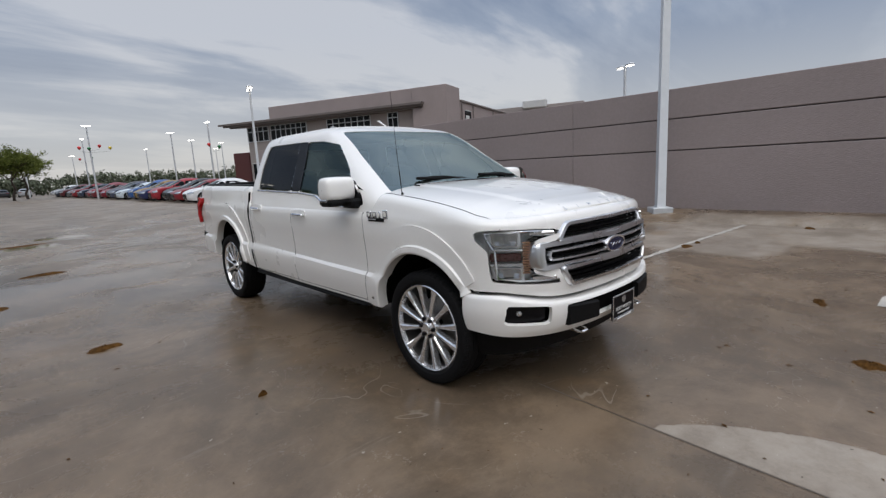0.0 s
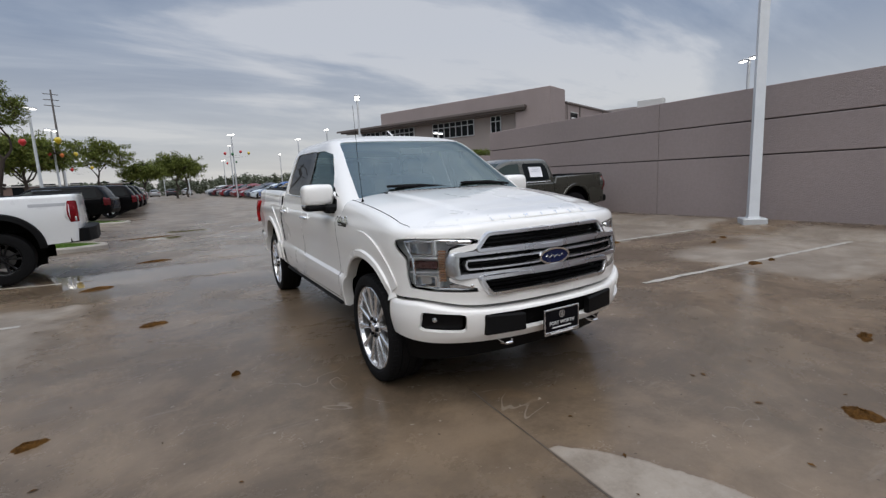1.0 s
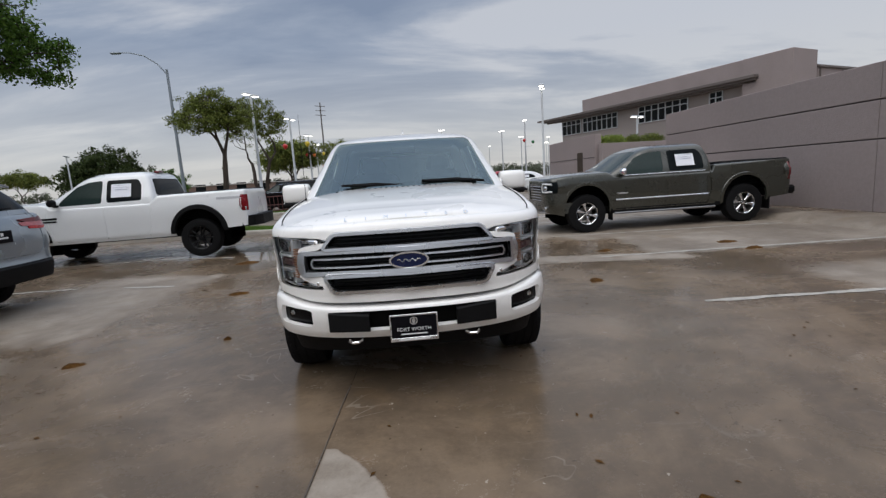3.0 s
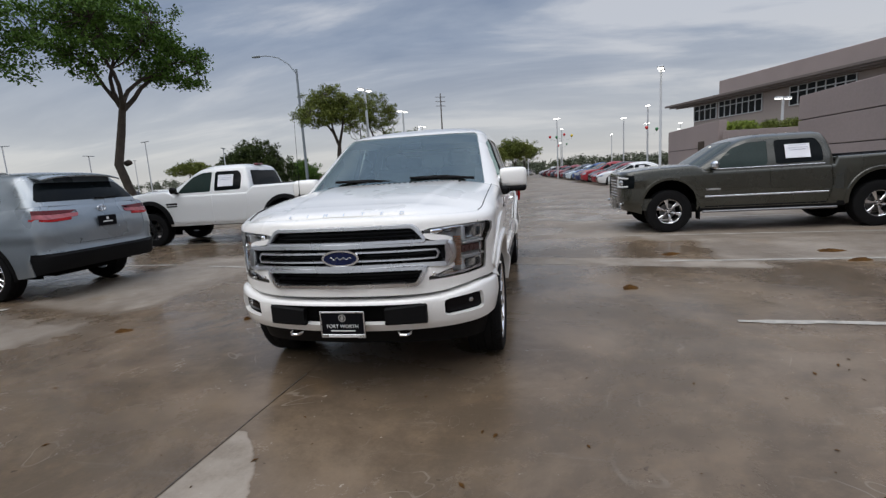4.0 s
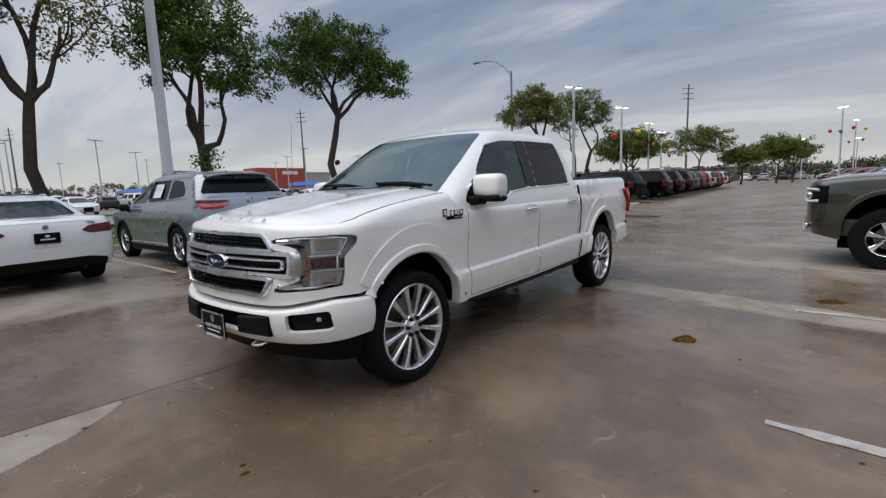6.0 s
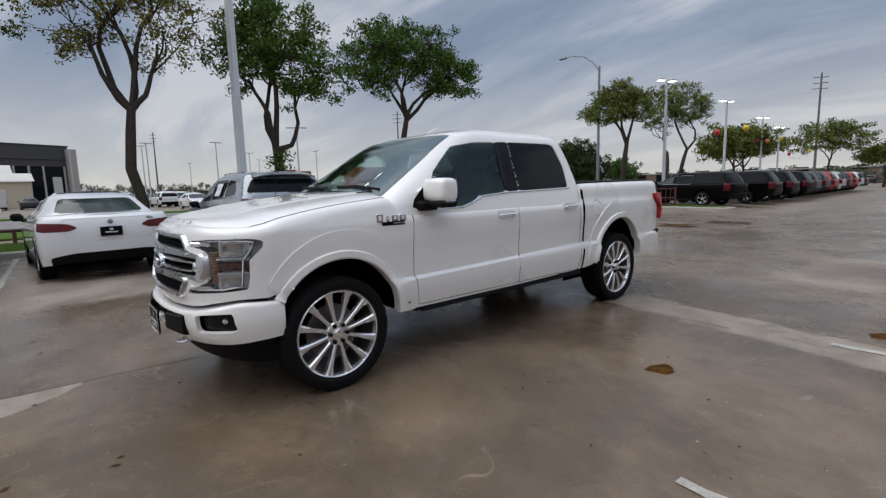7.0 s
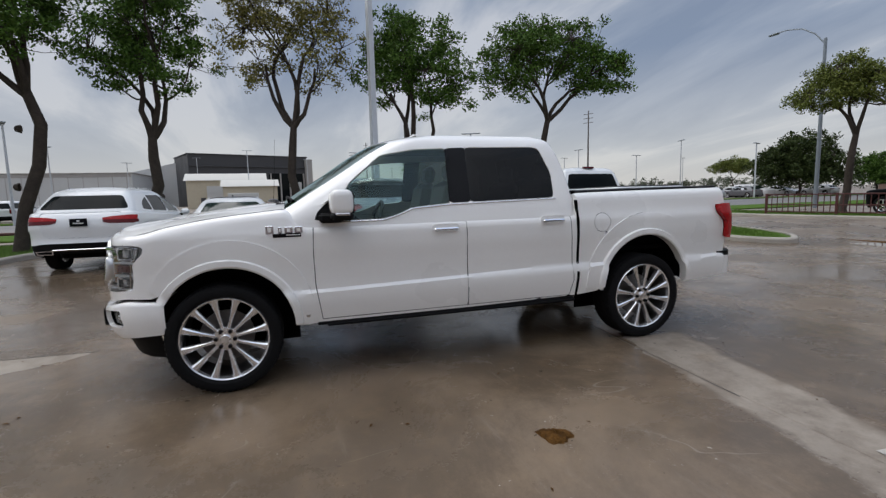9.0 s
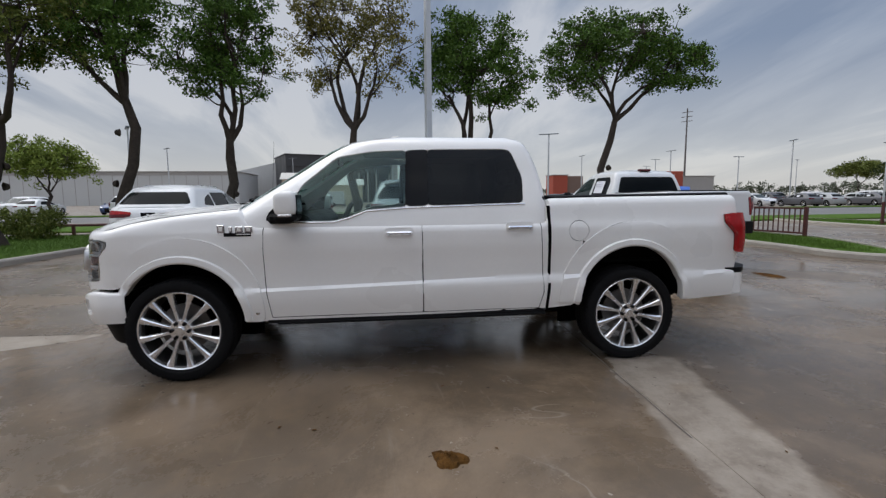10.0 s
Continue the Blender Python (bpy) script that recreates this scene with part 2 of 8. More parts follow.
class Skin:
    def __init__(self):
        self.V, self.F = [], []

    def add(self, V, F):
        o = len(self.V)
        self.V += [tuple(v) for v in V]
        self.F += [tuple(i + o for i in f) for f in F]
        return self

    def grid(self, rows, closed=False):
        n, m = len(rows), len(rows[0])
        V = [v for r in rows for v in r]
        F = []
        for i in range(n - 1):
            for j in range(m if closed else m - 1):
                k = (j + 1) % m
                F.append((i * m + j, i * m + k, (i + 1) * m + k, (i + 1) * m + j))
        return self.add(V, F)

    def box(self, c, s, bev=0.008, m=None):
        hx, hy, hz = s[0] / 2, s[1] / 2, s[2] / 2
        b = min(bev, hx * 0.9, hy * 0.9, hz * 0.9)
        V, at = [], {}
        for sx in (-1, 1):
            for sy in (-1, 1):
                for sz in (-1, 1):
                    for k in range(3):
                        at[sx, sy, sz, k] = len(V)
                        V.append(Vector((sx * (hx - (b if k != 0 else 0)), sy * (hy - (b if k != 1 else 0)), sz * (hz - (b if k != 2 else 0)))))
        F = []
        for k in range(3):
            o = [a for a in range(3) if a != k]
            for sg in (-1, 1):
                q = []
                for a, c2 in ((-1, -1), (1, -1), (1, 1), (-1, 1)):
                    sgn = [0, 0, 0]
                    sgn[k], sgn[o[0]], sgn[o[1]] = sg, a, c2
                    q.append(at[(*sgn, k)])
                F.append(q)
            for a in (-1, 1):
                for c2 in (-1, 1):
                    q = []
                    for sg, kk in ((-1, o[0]), (1, o[0]), (1, o[1]), (-1, o[1])):
                        sgn = [0, 0, 0]
                        sgn[k], sgn[o[0]], sgn[o[1]] = sg, a, c2
                        q.append(at[(*sgn, kk)])
                    F.append(q)
        for sx in (-1, 1):
            for sy in (-1, 1):
                for sz in (-1, 1):
                    F.append([at[sx, sy, sz, k] for k in range(3)])
        mm = Matrix.Translation(c) @ (m or Matrix())
        return self.add([mm @ v for v in V], F)

    def split(self, test):
        """Takes the faces away whose centre passes the test, and returns them."""
        out = Skin()
        out.V = list(self.V)
        mid = [[sum(self.V[i][k] for i in f) / len(f) for k in range(3)] for f in self.F]
        out.F = [f for f, c in zip(self.F, mid) if test(c)]
        self.F = [f for f, c in zip(self.F, mid) if not test(c)]
        return out

    def largest(self):
        """Keeps the largest connected piece."""
        up = {}

        def root(a):
            while up.setdefault(a, a) != a:
                a = up[a]
            return a

        key = {i: tuple(round(c, 5) for c in v) for i, v in enumerate(self.V)}
        for f in self.F:
            for q in f[1:]:
                a, b = root(key[f[0]]), root(key[q])
                if a != b:
                    up[a] = b
        count = collections.Counter(root(key[f[0]]) for f in self.F)
        if len(count) > 1:
            best = count.most_common(1)[0][0]
            self.F = [f for f in self.F if root(key[f[0]]) == best]
        return self

    def tube(self, pts, radii, n=10, cap=True):
        pts = [Vector(p) for p in pts]
        if not isinstance(radii, (list, tuple)):
            radii = [radii] * len(pts)
        rows, side = [], None
        for i, p in enumerate(pts):
            d = (pts[min(i + 1, len(pts) - 1)] - pts[max(i - 1, 0)]).normalized()
            if side is None:
                side = d.orthogonal().normalized()
            side = (side - d * side.dot(d)).normalized()
            up = d.cross(side)
            rows.append([p + (side * math.cos(2 * math.pi * k / n) + up * math.sin(2 * math.pi * k / n)) * radii[i] for k in range(n)])
        o = len(self.V)
        self.grid(rows, True)
        if cap:
            self.F.append(tuple(o + k for k in range(n)))
            self.F.append(tuple(o + (len(pts) - 1) * n + k for k in reversed(range(n))))
        return self

    def lathe(self, profile, m=None, n=40, closed=False):
        """Profile of (radius, along): turned about local Y."""
        m = m or Matrix()
        rows = [[m @ Vector((r * math.cos(2 * math.pi * k / n), h, r * math.sin(2 * math.pi * k / n))) for k in range(n)] for r, h in profile]
        return self.grid(rows + ([rows[0]] if closed else []), True)

    def prism(self, poly, a, b, m=None, axis="top", hole=None):
        """A polygon in two axes, drawn out along the third from a to b."""
        i, j, k = AXES[axis]
        m = m or Matrix()
        V = []
        for h in (a, b):
            for p in poly:
                v = [0, 0, 0]
                v[i], v[j], v[k] = p[0], p[1], h
                V.append(m @ Vector(v))
        n = len(poly)
        F = [tuple((q, (q + 1) % n, n + (q + 1) % n, n + q)) for q in range(n)]
        if hole:
            for h in (a, b):
                for p in hole:
                    v = [0, 0, 0]
                    v[i], v[j], v[k] = p[0], p[1], h
                    V.append(m @ Vector(v))
            F += [tuple((2 * n + q, 3 * n + q, 3 * n + (q + 1) % n, 2 * n + (q + 1) % n)) for q in range(n)]
            for h in (0, 1):
                F += [(h * n + q, h * n + (q + 1) % n, 2 * n + h * n + (q + 1) % n, 2 * n + h * n + q) for q in range(n)]
        else:
            F += [tuple(range(n)), tuple(range(2 * n - 1, n - 1, -1))]
        return self.add(V, F)

    def moved(self, m):
        s = Skin()
        s.V, s.F = [tuple(m @ Vector(v)) for v in self.V], list(self.F)
        return s

    def carve(self, poly, axis="side", want=lambda c: True, gap=0.0, push=0.0):
        """Cuts the faces inside the polygon out as a piece of its own; both edges run along the polygon, gap apart."""
        i, j, k = AXES[axis]
        lo = (min(p[0] for p in poly), min(p[1] for p in poly))
        hi = (max(p[0] for p in poly), max(p[1] for p in poly))
        V, ins, out = self.V, [], []
        for f in self.F:
            n = len(f)
            c = [sum(V[q][a] for q in f) / n for a in range(3)]
            hit = lo[0] <= c[i] <= hi[0] and lo[1] <= c[j] <= hi[1] and want(c) and inside(poly, (c[i], c[j]))
            (ins if hit else out).append(f)
        piece = Skin()
        if not ins:
            return piece
        rim = {q for f in ins for q in f} & {q for f in out for q in f}
        nor = {q: Vector() for f in ins for q in f}
        for f in ins:
            a, b, c = (Vector(V[q]) for q in f[:3])
            nn = (b - a).cross(c - a)
            for q in f:
                nor[q] += nn
        mid = (sum(p[0] for p in poly) / len(poly), sum(p[1] for p in poly) / len(poly))
        inner = {}
        for q in rim:
            v = list(V[q])
            t = nearest(poly, (v[i], v[j]))
            nn = nor[q]
            d0, d1 = t[0] - v[i], t[1] - v[j]
            d2 = 0.0
            if abs(nn[k]) > 0.25 * nn.length:
                d2 = -(nn[i] * d0 + nn[j] * d1) / nn[k]
            v[i], v[j], v[k] = t[0], t[1], v[k] + max(-0.05, min(0.05, d2))
            V[q] = tuple(v)
            w = list(v)
            if gap:
                u = Vector((mid[0] - t[0], mid[1] - t[1]))
                u = u.normalized() * gap if u.length > 1e-6 else u
                w[i] += u[0]
                w[j] += u[1]
            inner[q] = tuple(w)
        ids = {}
        for f in ins:
            g = []
            for q in f:
                if q not in ids:
                    ids[q] = len(piece.V)
                    piece.V.append(inner.get(q, V[q]))
                g.append(ids[q])
            piece.F.append(tuple(g))
        if push:
            piece.V = [tuple(Vector(v) - (nor[q].normalized() * push if nor[q].length else Vector())) for q, v in zip(ids, piece.V)]
        self.F = out
        return piece

    def tidy(self):
        used = sorted({q for f in self.F for q in f})
        at = {q: n for n, q in enumerate(used)}
        self.V, self.F = [self.V[q] for q in used], [tuple(at[q] for q in f) for f in self.F]
        return self


def part(name, skin, mat, parent=None, label="", thick=0.0, sharp=35, recalc=True, offset=-1.0):
    """One skin as one mesh object, under a thing or a part."""
    skin.tidy()
    me = bpy.data.meshes.new(name)
    me.from_pydata(skin.V, [], skin.F)
    if recalc and skin.F:
        bm = bmesh.new()
        bm.from_mesh(me)
        bmesh.ops.remove_doubles(bm, verts=bm.verts, dist=1e-5)
        bmesh.ops.recalc_face_normals(bm, faces=bm.faces)
        bm.to_mesh(me)
        bm.free()
    me.materials.append(mat)
    me.shade_smooth()
    me.set_sharp_from_angle(angle=radians(sharp))
    ob = new(name, me)
    if parent:
        ob.parent = parent
    if thick:
        mod = ob.modifiers.new("thickness", "SOLIDIFY")
        mod.thickness, mod.offset = thick, offset
        split = ob.modifiers.new("crisp_edges", "EDGE_SPLIT")
        split.split_angle = radians(max(sharp, 40))
    if label:
        ob["label"] = label
    return ob


def gz(x, y=0.0):
    """Height of the lot: it rises a little towards the lawn."""
    k = max(0.0, min(1.0, (-0.6 - x) / 2.2))
    return 0.07 * k * k * (3 - 2 * k)


def outward(skin, way):
    """Turns every face of a pane to the given way."""
    way = Vector(way)
    out = []
    for f in skin.F:
        a, b, c = (Vector(skin.V[q]) for q in f[:3])
        n = (b - a).cross(c - a)
        out.append(tuple(f) if n.dot(way) > 0 else tuple(reversed(f)))
    skin.F = out
    return skin


def thing(name, label, category, m=None, group="", kind=""):
    ob = new(name)
    ob.empty_display_size = 0.2
    if m:
        ob.matrix_world = Matrix.Translation((0, 0, gz(m.translation[0]))) @ m
    return tagged(ob, label, category, group, kind)


def lettering(name, words, size, mat, m, parent, depth=0.002):
    """Words in the built-in font, as a mesh."""
    cu = bpy.data.curves.new(name, "FONT")
    cu.body, cu.size, cu.extrude, cu.align_x, cu.align_y = words, size, depth, "CENTER", "CENTER"
    tmp = bpy.data.objects.new(name, cu)
    scene.collection.objects.link(tmp)
    me = bpy.data.meshes.new_from_object(tmp.evaluated_get(bpy.context.evaluated_depsgraph_get()))
    bpy.data.objects.remove(tmp)
    me.transform(m)
    me.materials.clear()
    me.materials.append(mat)
    ob = new(name, me)
    ob.parent = parent
    return ob


# ---- ground, walls, buildings ----
def concrete(name, base, wet=True):
    """Wet poured concrete: rain film by patches, drier pale places, stains and fine grain."""
    m = bpy.data.materials.new(name)
    m.use_nodes = True
    t = m.node_tree
    p = t.nodes["Principled BSDF"]
    geo = t.nodes.new("ShaderNodeNewGeometry")

    def noise_at(scale, detail=6, rough=0.55, dist=0.0, stretch=(1, 1, 1)):
        mp = t.nodes.new("ShaderNodeMapping")
        mp.inputs["Scale"].default_value = stretch
        t.links.new(geo.outputs["Position"], mp.inputs[0])
        n = t.nodes.new("ShaderNodeTexNoise")
        n.inputs["Scale"].default_value, n.inputs["Detail"].default_value = scale, detail
        n.inputs["Roughness"].default_value, n.inputs["Distortion"].default_value = rough, dist
        t.links.new(mp.outputs[0], n.inputs["Vector"])
        return n.outputs["Fac"]

    def step(v, a, b, lo=0.0, hi=1.0):
        r = t.nodes.new("ShaderNodeMapRange")
        r.interpolation_type = "SMOOTHSTEP"
        for key, value in (("From Min", a), ("From Max", b), ("To Min", lo), ("To Max", hi)):
            r.inputs[key].default_value = value
        t.links.new(v, r.inputs[0])
        return r.outputs[0]

    def calc(op, a, b):
        n = t.nodes.new("ShaderNodeMath")
        n.operation = op
        for k, v in enumerate((a, b)):
            if isinstance(v, (int, float)):
                n.inputs[k].default_value = v
            else:
                t.links.new(v, n.inputs[k])
        return n.outputs[0]

    def mix(f, a, b, kind="MIX"):
        n = t.nodes.new("ShaderNodeMixRGB")
        n.blend_type = kind
        for k, v in enumerate((f, a, b)):
            if isinstance(v, (int, float)):
                n.inputs[k].default_value = v
            elif isinstance(v, tuple):
                n.inputs[k].default_value = (*v, 1)
            else:
                t.links.new(v, n.inputs[k])
        return n.outputs[0]

    sep = t.nodes.new("ShaderNodeSeparateXYZ")
    t.links.new(geo.outputs["Position"], sep.inputs[0])
    # along the grid of joints, turned by 4.4 degrees about (2.345, 1.6)
    X = calc("ADD", calc("ADD", calc("MULTIPLY", sep.outputs[0], 0.99705), calc("MULTIPLY", sep.outputs[1], -0.07672)), 0.1297)
    Y = calc("ADD", calc("ADD", calc("MULTIPLY", sep.outputs[0], 0.07672), calc("MULTIPLY", sep.outputs[1], 0.99705)), -0.1752)
    wob = calc("SUBTRACT", noise_at(1.7, 12, 0.74), 0.5)
    wob2 = calc("SUBTRACT", noise_at(0.5, 3), 0.5)

    def patch(x0, x1, y0, y1, soft=0.08, ragged=0.5, tilt=0.0):
        """A dry or wet area with a ragged edge."""
        xx = calc("ADD", X, calc("MULTIPLY", wob, ragged))
        yy = calc("ADD", calc("ADD", Y, calc("MULTIPLY", calc("SUBTRACT", X, 3.6), tilt)), calc("MULTIPLY", wob, ragged))
        f = calc("MULTIPLY", step(xx, x0 - soft, x0 + soft), step(xx, x1 - soft, x1 + soft, 1.0, 0.0))
        return calc("MULTIPLY", f, calc("MULTIPLY", step(yy, y0 - soft, y0 + soft), step(yy, y1 - soft, y1 + soft, 1.0, 0.0)))

    dry = step(noise_at(0.16, 4, 0.5, 0.6, (1.0, 0.55, 1)), 0.56, 0.64)
    near = calc("MULTIPLY", step(X, -1.5, 0.0), calc("MULTIPLY", step(X, 6.5, 8.5, 1.0, 0.0), step(Y, 4.8, 5.6, 1.0, 0.0)))
    dry = calc("MULTIPLY", dry, calc("SUBTRACT", 1.0, calc("MULTIPLY", near, 0.9)))
    for a in ((3.55, 6.9, 5.94, 6.50, 0.05, 0.40, 0.15), (6.6, 12.0, 5.9, 8.2, 0.15, 0.8), (7.6, 11.8, 1.9, 4.4, 0.3, 1.2), (-2.7, -0.9, 3.2, 6.8, 0.25, 1.6), (-2.8, -1.0, 0.2, 2.7, 0.25, 1.6), (5.6, 7.6, 8.0, 13.0, 0.3, 1.6), (7.0, 11.6, 8.1, 14.0, 0.25, 1.2), (4.3, 6.0, 8.6, 11.5, 0.2, 1.4)):
        dry = calc("MAXIMUM", dry, patch(*a))
    # a dry wedge beside the joint, bowed on its free side
    dy = calc("SUBTRACT", 0.95, Y)
    bow = calc("ADD", 2.40, calc("SUBTRACT", dy, calc("MULTIPLY", calc("MULTIPLY", dy, dy), 0.5)))
    over = calc("SUBTRACT", calc("ADD", X, calc("MULTIPLY", wob, 0.16)), bow)
    tri = calc("MULTIPLY", patch(2.352, 3.4, -1.4, 0.94, 0.008, 0.03), step(over, -0.012, 0.012, 1.0, 0.0))
    dry = calc("MAXIMUM", dry, tri)
    bare = calc("MAXIMUM", tri, patch(3.55, 7.0, 5.93, 6.47, 0.05, 0.6, 0.15))
    bare = calc("MULTIPLY", bare, step(noise_at(3.5, 10, 0.75), 0.40, 0.58, 0.05, 1.0))
    # paler and rougher with distance from the truck, broken up by noise
    away = t.nodes.new("ShaderNodeVectorMath")
    away.operation = "DISTANCE"
    away.inputs[1].default_value = (3, 2, 0)
    t.links.new(geo.outputs["Position"], away.inputs[0])
    dry = calc("MAXIMUM", dry, calc("MULTIPLY", step(away.outputs["Value"], 9, 30), step(noise_at(0.3, 5, 0.6), 0.30, 0.60, 0.25, 0.8)))
    dry = calc("MULTIPLY", dry, step(calc("ADD", calc("MULTIPLY", noise_at(2.6, 8, 0.7), 0.6), calc("MULTIPLY", noise_at(9, 6, 0.7), 0.4)), 0.30, 0.56, 0.30, 1.0))
    # standing water
    pool = 0.0
    for a in ((-2.0, 1.2, 8.1, 9.5, 0.15, 1.3), (0.5, 1.7, 6.9, 7.8, 0.10, 0.7), (-3.7, -2.3, 8.6, 9.2, 0.05, 0.5), (-1.1, 0.0, 15.4, 16.3, 0.08, 0.6), (-0.6, 0.8, 17.6, 18.2, 0.15, 0.9)):
        q = patch(*a)
        pool = q if isinstance(pool, float) else calc("MAXIMUM", pool, q)
    stain = step(noise_at(0.55, 11, 0.70, 0.3), 0.42, 0.63)
    grain = noise_at(55, 7, 0.75)
    blot = noise_at(4.5, 10, 0.72)
    wetc = mix(stain, tuple(c * 0.60 for c in base), tuple(c * 1.10 for c in base))
    wetc = mix(calc("MULTIPLY", step(blot, 0.45, 0.75), 0.35), wetc, tuple(c * w for c, w in zip(base, (1.35, 1.27, 1.15))))
    dryc = mix(stain, (0.215, 0.178, 0.142), (0.315, 0.272, 0.225))
    col = mix(dry, wetc, dryc)
    col = mix(calc("MULTIPLY", bare, 0.30), col, (0.44, 0.385, 0.32))
    col = mix(0.30, col, mix(1.0, col, mix(grain, (0.55, 0.55, 0.55), (1.45, 1.45, 1.45)), "MULTIPLY"))
    # scuffs and fine pale scratches along the driving direction
    scuff = calc("MULTIPLY", step(noise_at(2.2, 9, 0.72, 0.3, (0.35, 2.6, 1)), 0.57, 0.72), 0.22)
    col = mix(scuff, col, (0.36, 0.31, 0.26))
    # hairline scratches and dried runs
    for sc, dist, w, amount, keep in ((0.9, 0.8, 0.0035, 0.28, (0.50, 0.62)), (2.3, 1.2, 0.005, 0.14, (0.54, 0.66))):
        line = step(calc("ABSOLUTE", calc("SUBTRACT", noise_at(sc, 3, 0.5, dist, (1.0, 0.8, 1)), 0.5), 0.0), w * 0.35, w, 1.0, 0.0)
        line = calc("MULTIPLY", line, step(noise_at(1.3 * sc, 5, 0.6, 0.2, (0.8, 1.0, 1)), *keep))
        col = mix(calc("MULTIPLY", line, amount), col, (0.40, 0.35, 0.29))
    chip = calc("MULTIPLY", step(noise_at(19, 3, 0.5), 0.72, 0.745), 0.6)
    col = mix(chip, col, (0.46, 0.41, 0.34))
    grit = calc("MULTIPLY", step(noise_at(13, 2, 0.5), 0.735, 0.75), 0.75)
    col = mix(grit, col, (0.05, 0.035, 0.022))
    speck = calc("MULTIPLY", step(noise_at(26, 5, 0.7), 0.63, 0.74), 0.35)
    col = mix(speck, col, (0.075, 0.052, 0.035))
    # rusty leaf stains
    rust = calc("MULTIPLY", step(noise_at(0.9, 4, 0.5), 0.62, 0.74), 0.35)
    col = mix(rust, col, (0.20, 0.125, 0.06))
    t.links.new(col, p.inputs["Base Color"])
    ro = step(noise_at(0.7, 10, 0.70, 0.4), 0.36, 0.62, 0.13, 0.32)
    ro = calc("ADD", ro, calc("MULTIPLY", step(grain, 0.4, 0.7), 0.04))
    ro = calc("ADD", ro, calc("MULTIPLY", dry, 0.36))
    ro = calc("SUBTRACT", ro, calc("MULTIPLY", calc("MULTIPLY", pool, ro), 0.85))
    t.links.new(ro, p.inputs["Roughness"])
    p.inputs["Specular IOR Level"].default_value = 0.30
    b = t.nodes.new("ShaderNodeBump")
    b.inputs["Distance"].default_value = 0.01
    hgt = calc("ADD", calc("MULTIPLY", grain, 0.35), calc("MULTIPLY", blot, 0.65))
    t.links.new(hgt, b.inputs["Height"])
    t.links.new(calc("MULTIPLY", calc("SUBTRACT", 1.0, pool), 0.16), b.inputs["Strength"])
    t.links.new(b.outputs[0], p.inputs["Normal"])
    return m


CONCRETE = concrete("wet_concrete", (0.182, 0.1335, 0.0905))
MUDBED = material("planter_soil", (0.045, 0.032, 0.022), 0.9, var=0.4, scale=6, bump=0.5)
KERB = material("kerb_concrete", (0.36, 0.325, 0.28), 0.7, var=0.2, scale=2, fine=30, bump=0.3)
STUCCO = material("taupe_stucco", (0.295, 0.248, 0.240), 0.85, var=0.10, scale=0.5, fine=14, bump=0.45, bscale=45, spec=0.25)
STUCCO2 = material("light_taupe_stucco", (0.285, 0.25, 0.235), 0.8, var=0.08, scale=0.3, bump=0.2)
EAVE = material("brown_metal_eave", (0.13, 0.108, 0.098), 0.5, var=0.08, scale=0.6)
GROOVE = material("dark_wall_joint", (0.085, 0.072, 0.072), 0.9, var=0.2)
LINE = material("worn_white_line_paint", (0.40, 0.375, 0.335), 0.6, var=0.38, scale=9, fine=60, bump=0.2)
GRASS = material("lawn_green", (0.075, 0.135, 0.022), 0.9, var=0.35, scale=5, fine=60, bump=0.6, bscale=120, spec=0.08)
POLE = material("galvanised_pole", (0.52, 0.54, 0.56), 0.45, metal=0.25, var=0.08, scale=4)
POLEG = material("grey_street_pole", (0.22, 0.25, 0.28), 0.5, metal=0.4, var=0.1)
WOODP = material("weathered_utility_pole", (0.14, 0.13, 0.125), 0.9, var=0.2)
IRON = material("dark_red_iron", (0.085, 0.022, 0.020), 0.55, var=0.25, scale=8)
LAMPON = material("lit_lamp_lens", (1.0, 0.97, 0.90), 0.4, emit=4.0, var=0.0)
SIDING = material("white_metal_siding", (0.52, 0.52, 0.51), 0.6, var=0.06, scale=0.2)
CHAR = material("charcoal_panels", (0.050, 0.050, 0.053), 0.6, var=0.1, scale=0.3)
CREAM = material("cream_siding", (0.50, 0.44, 0.33), 0.7, var=0.08)
ROOFW = material("pale_roof", (0.62, 0.60, 0.55), 0.7, var=0.06)
ORANGE = material("orange_storefront", (0.36, 0.07, 0.04), 0.7, var=0.08)
BLUEC = material("blue_canopy", (0.02, 0.10, 0.42), 0.5, var=0.1)
BRICK = material("far_brick", (0.18, 0.12, 0.095), 0.85, var=0.12)
BEIGE = material("far_beige_wall", (0.36, 0.34, 0.32), 0.8, var=0.06)

ground = part("ground", Skin().grid([[(x, y, gz(x) - 0.012) for x in (-2500, -120, -30, -2.8, -2.2, -1.7, -1.2, -0.6, 30, 120, 2500)] for y in (-2500, -120, -30, 30, 120, 2500)]), CONCRETE)
tagged(ground, "wet brown-grey concrete of a parking lot", "ground", kind="structure")

# boundary wall along the lot, three courses with recessed joints, behind a raised apron
WX = 12.54
wall = part("wall_east", Skin().box((WX + 0.17, -4.5, 1.50), (0.30, 38.7, 3.24), 0.012), GROOVE)
tagged(wall, "taupe stucco boundary wall with recessed horizontal joints", "wall", kind="structure")
for k, (z0, z1) in enumerate(((0.0, 1.622), (1.650, 2.406), (2.434, 3.15))):
    edges = [-24.0, -15.9, -8.1, -0.35, 7.31, 14.95]
    for a, b in zip(edges[:-1], edges[1:]):
        part("wall_panel", Skin().box((WX + 0.16, (a + b) / 2, (z0 + z1) / 2), (0.36, b - a - 0.010, z1 - z0), 0.01), STUCCO, wall)
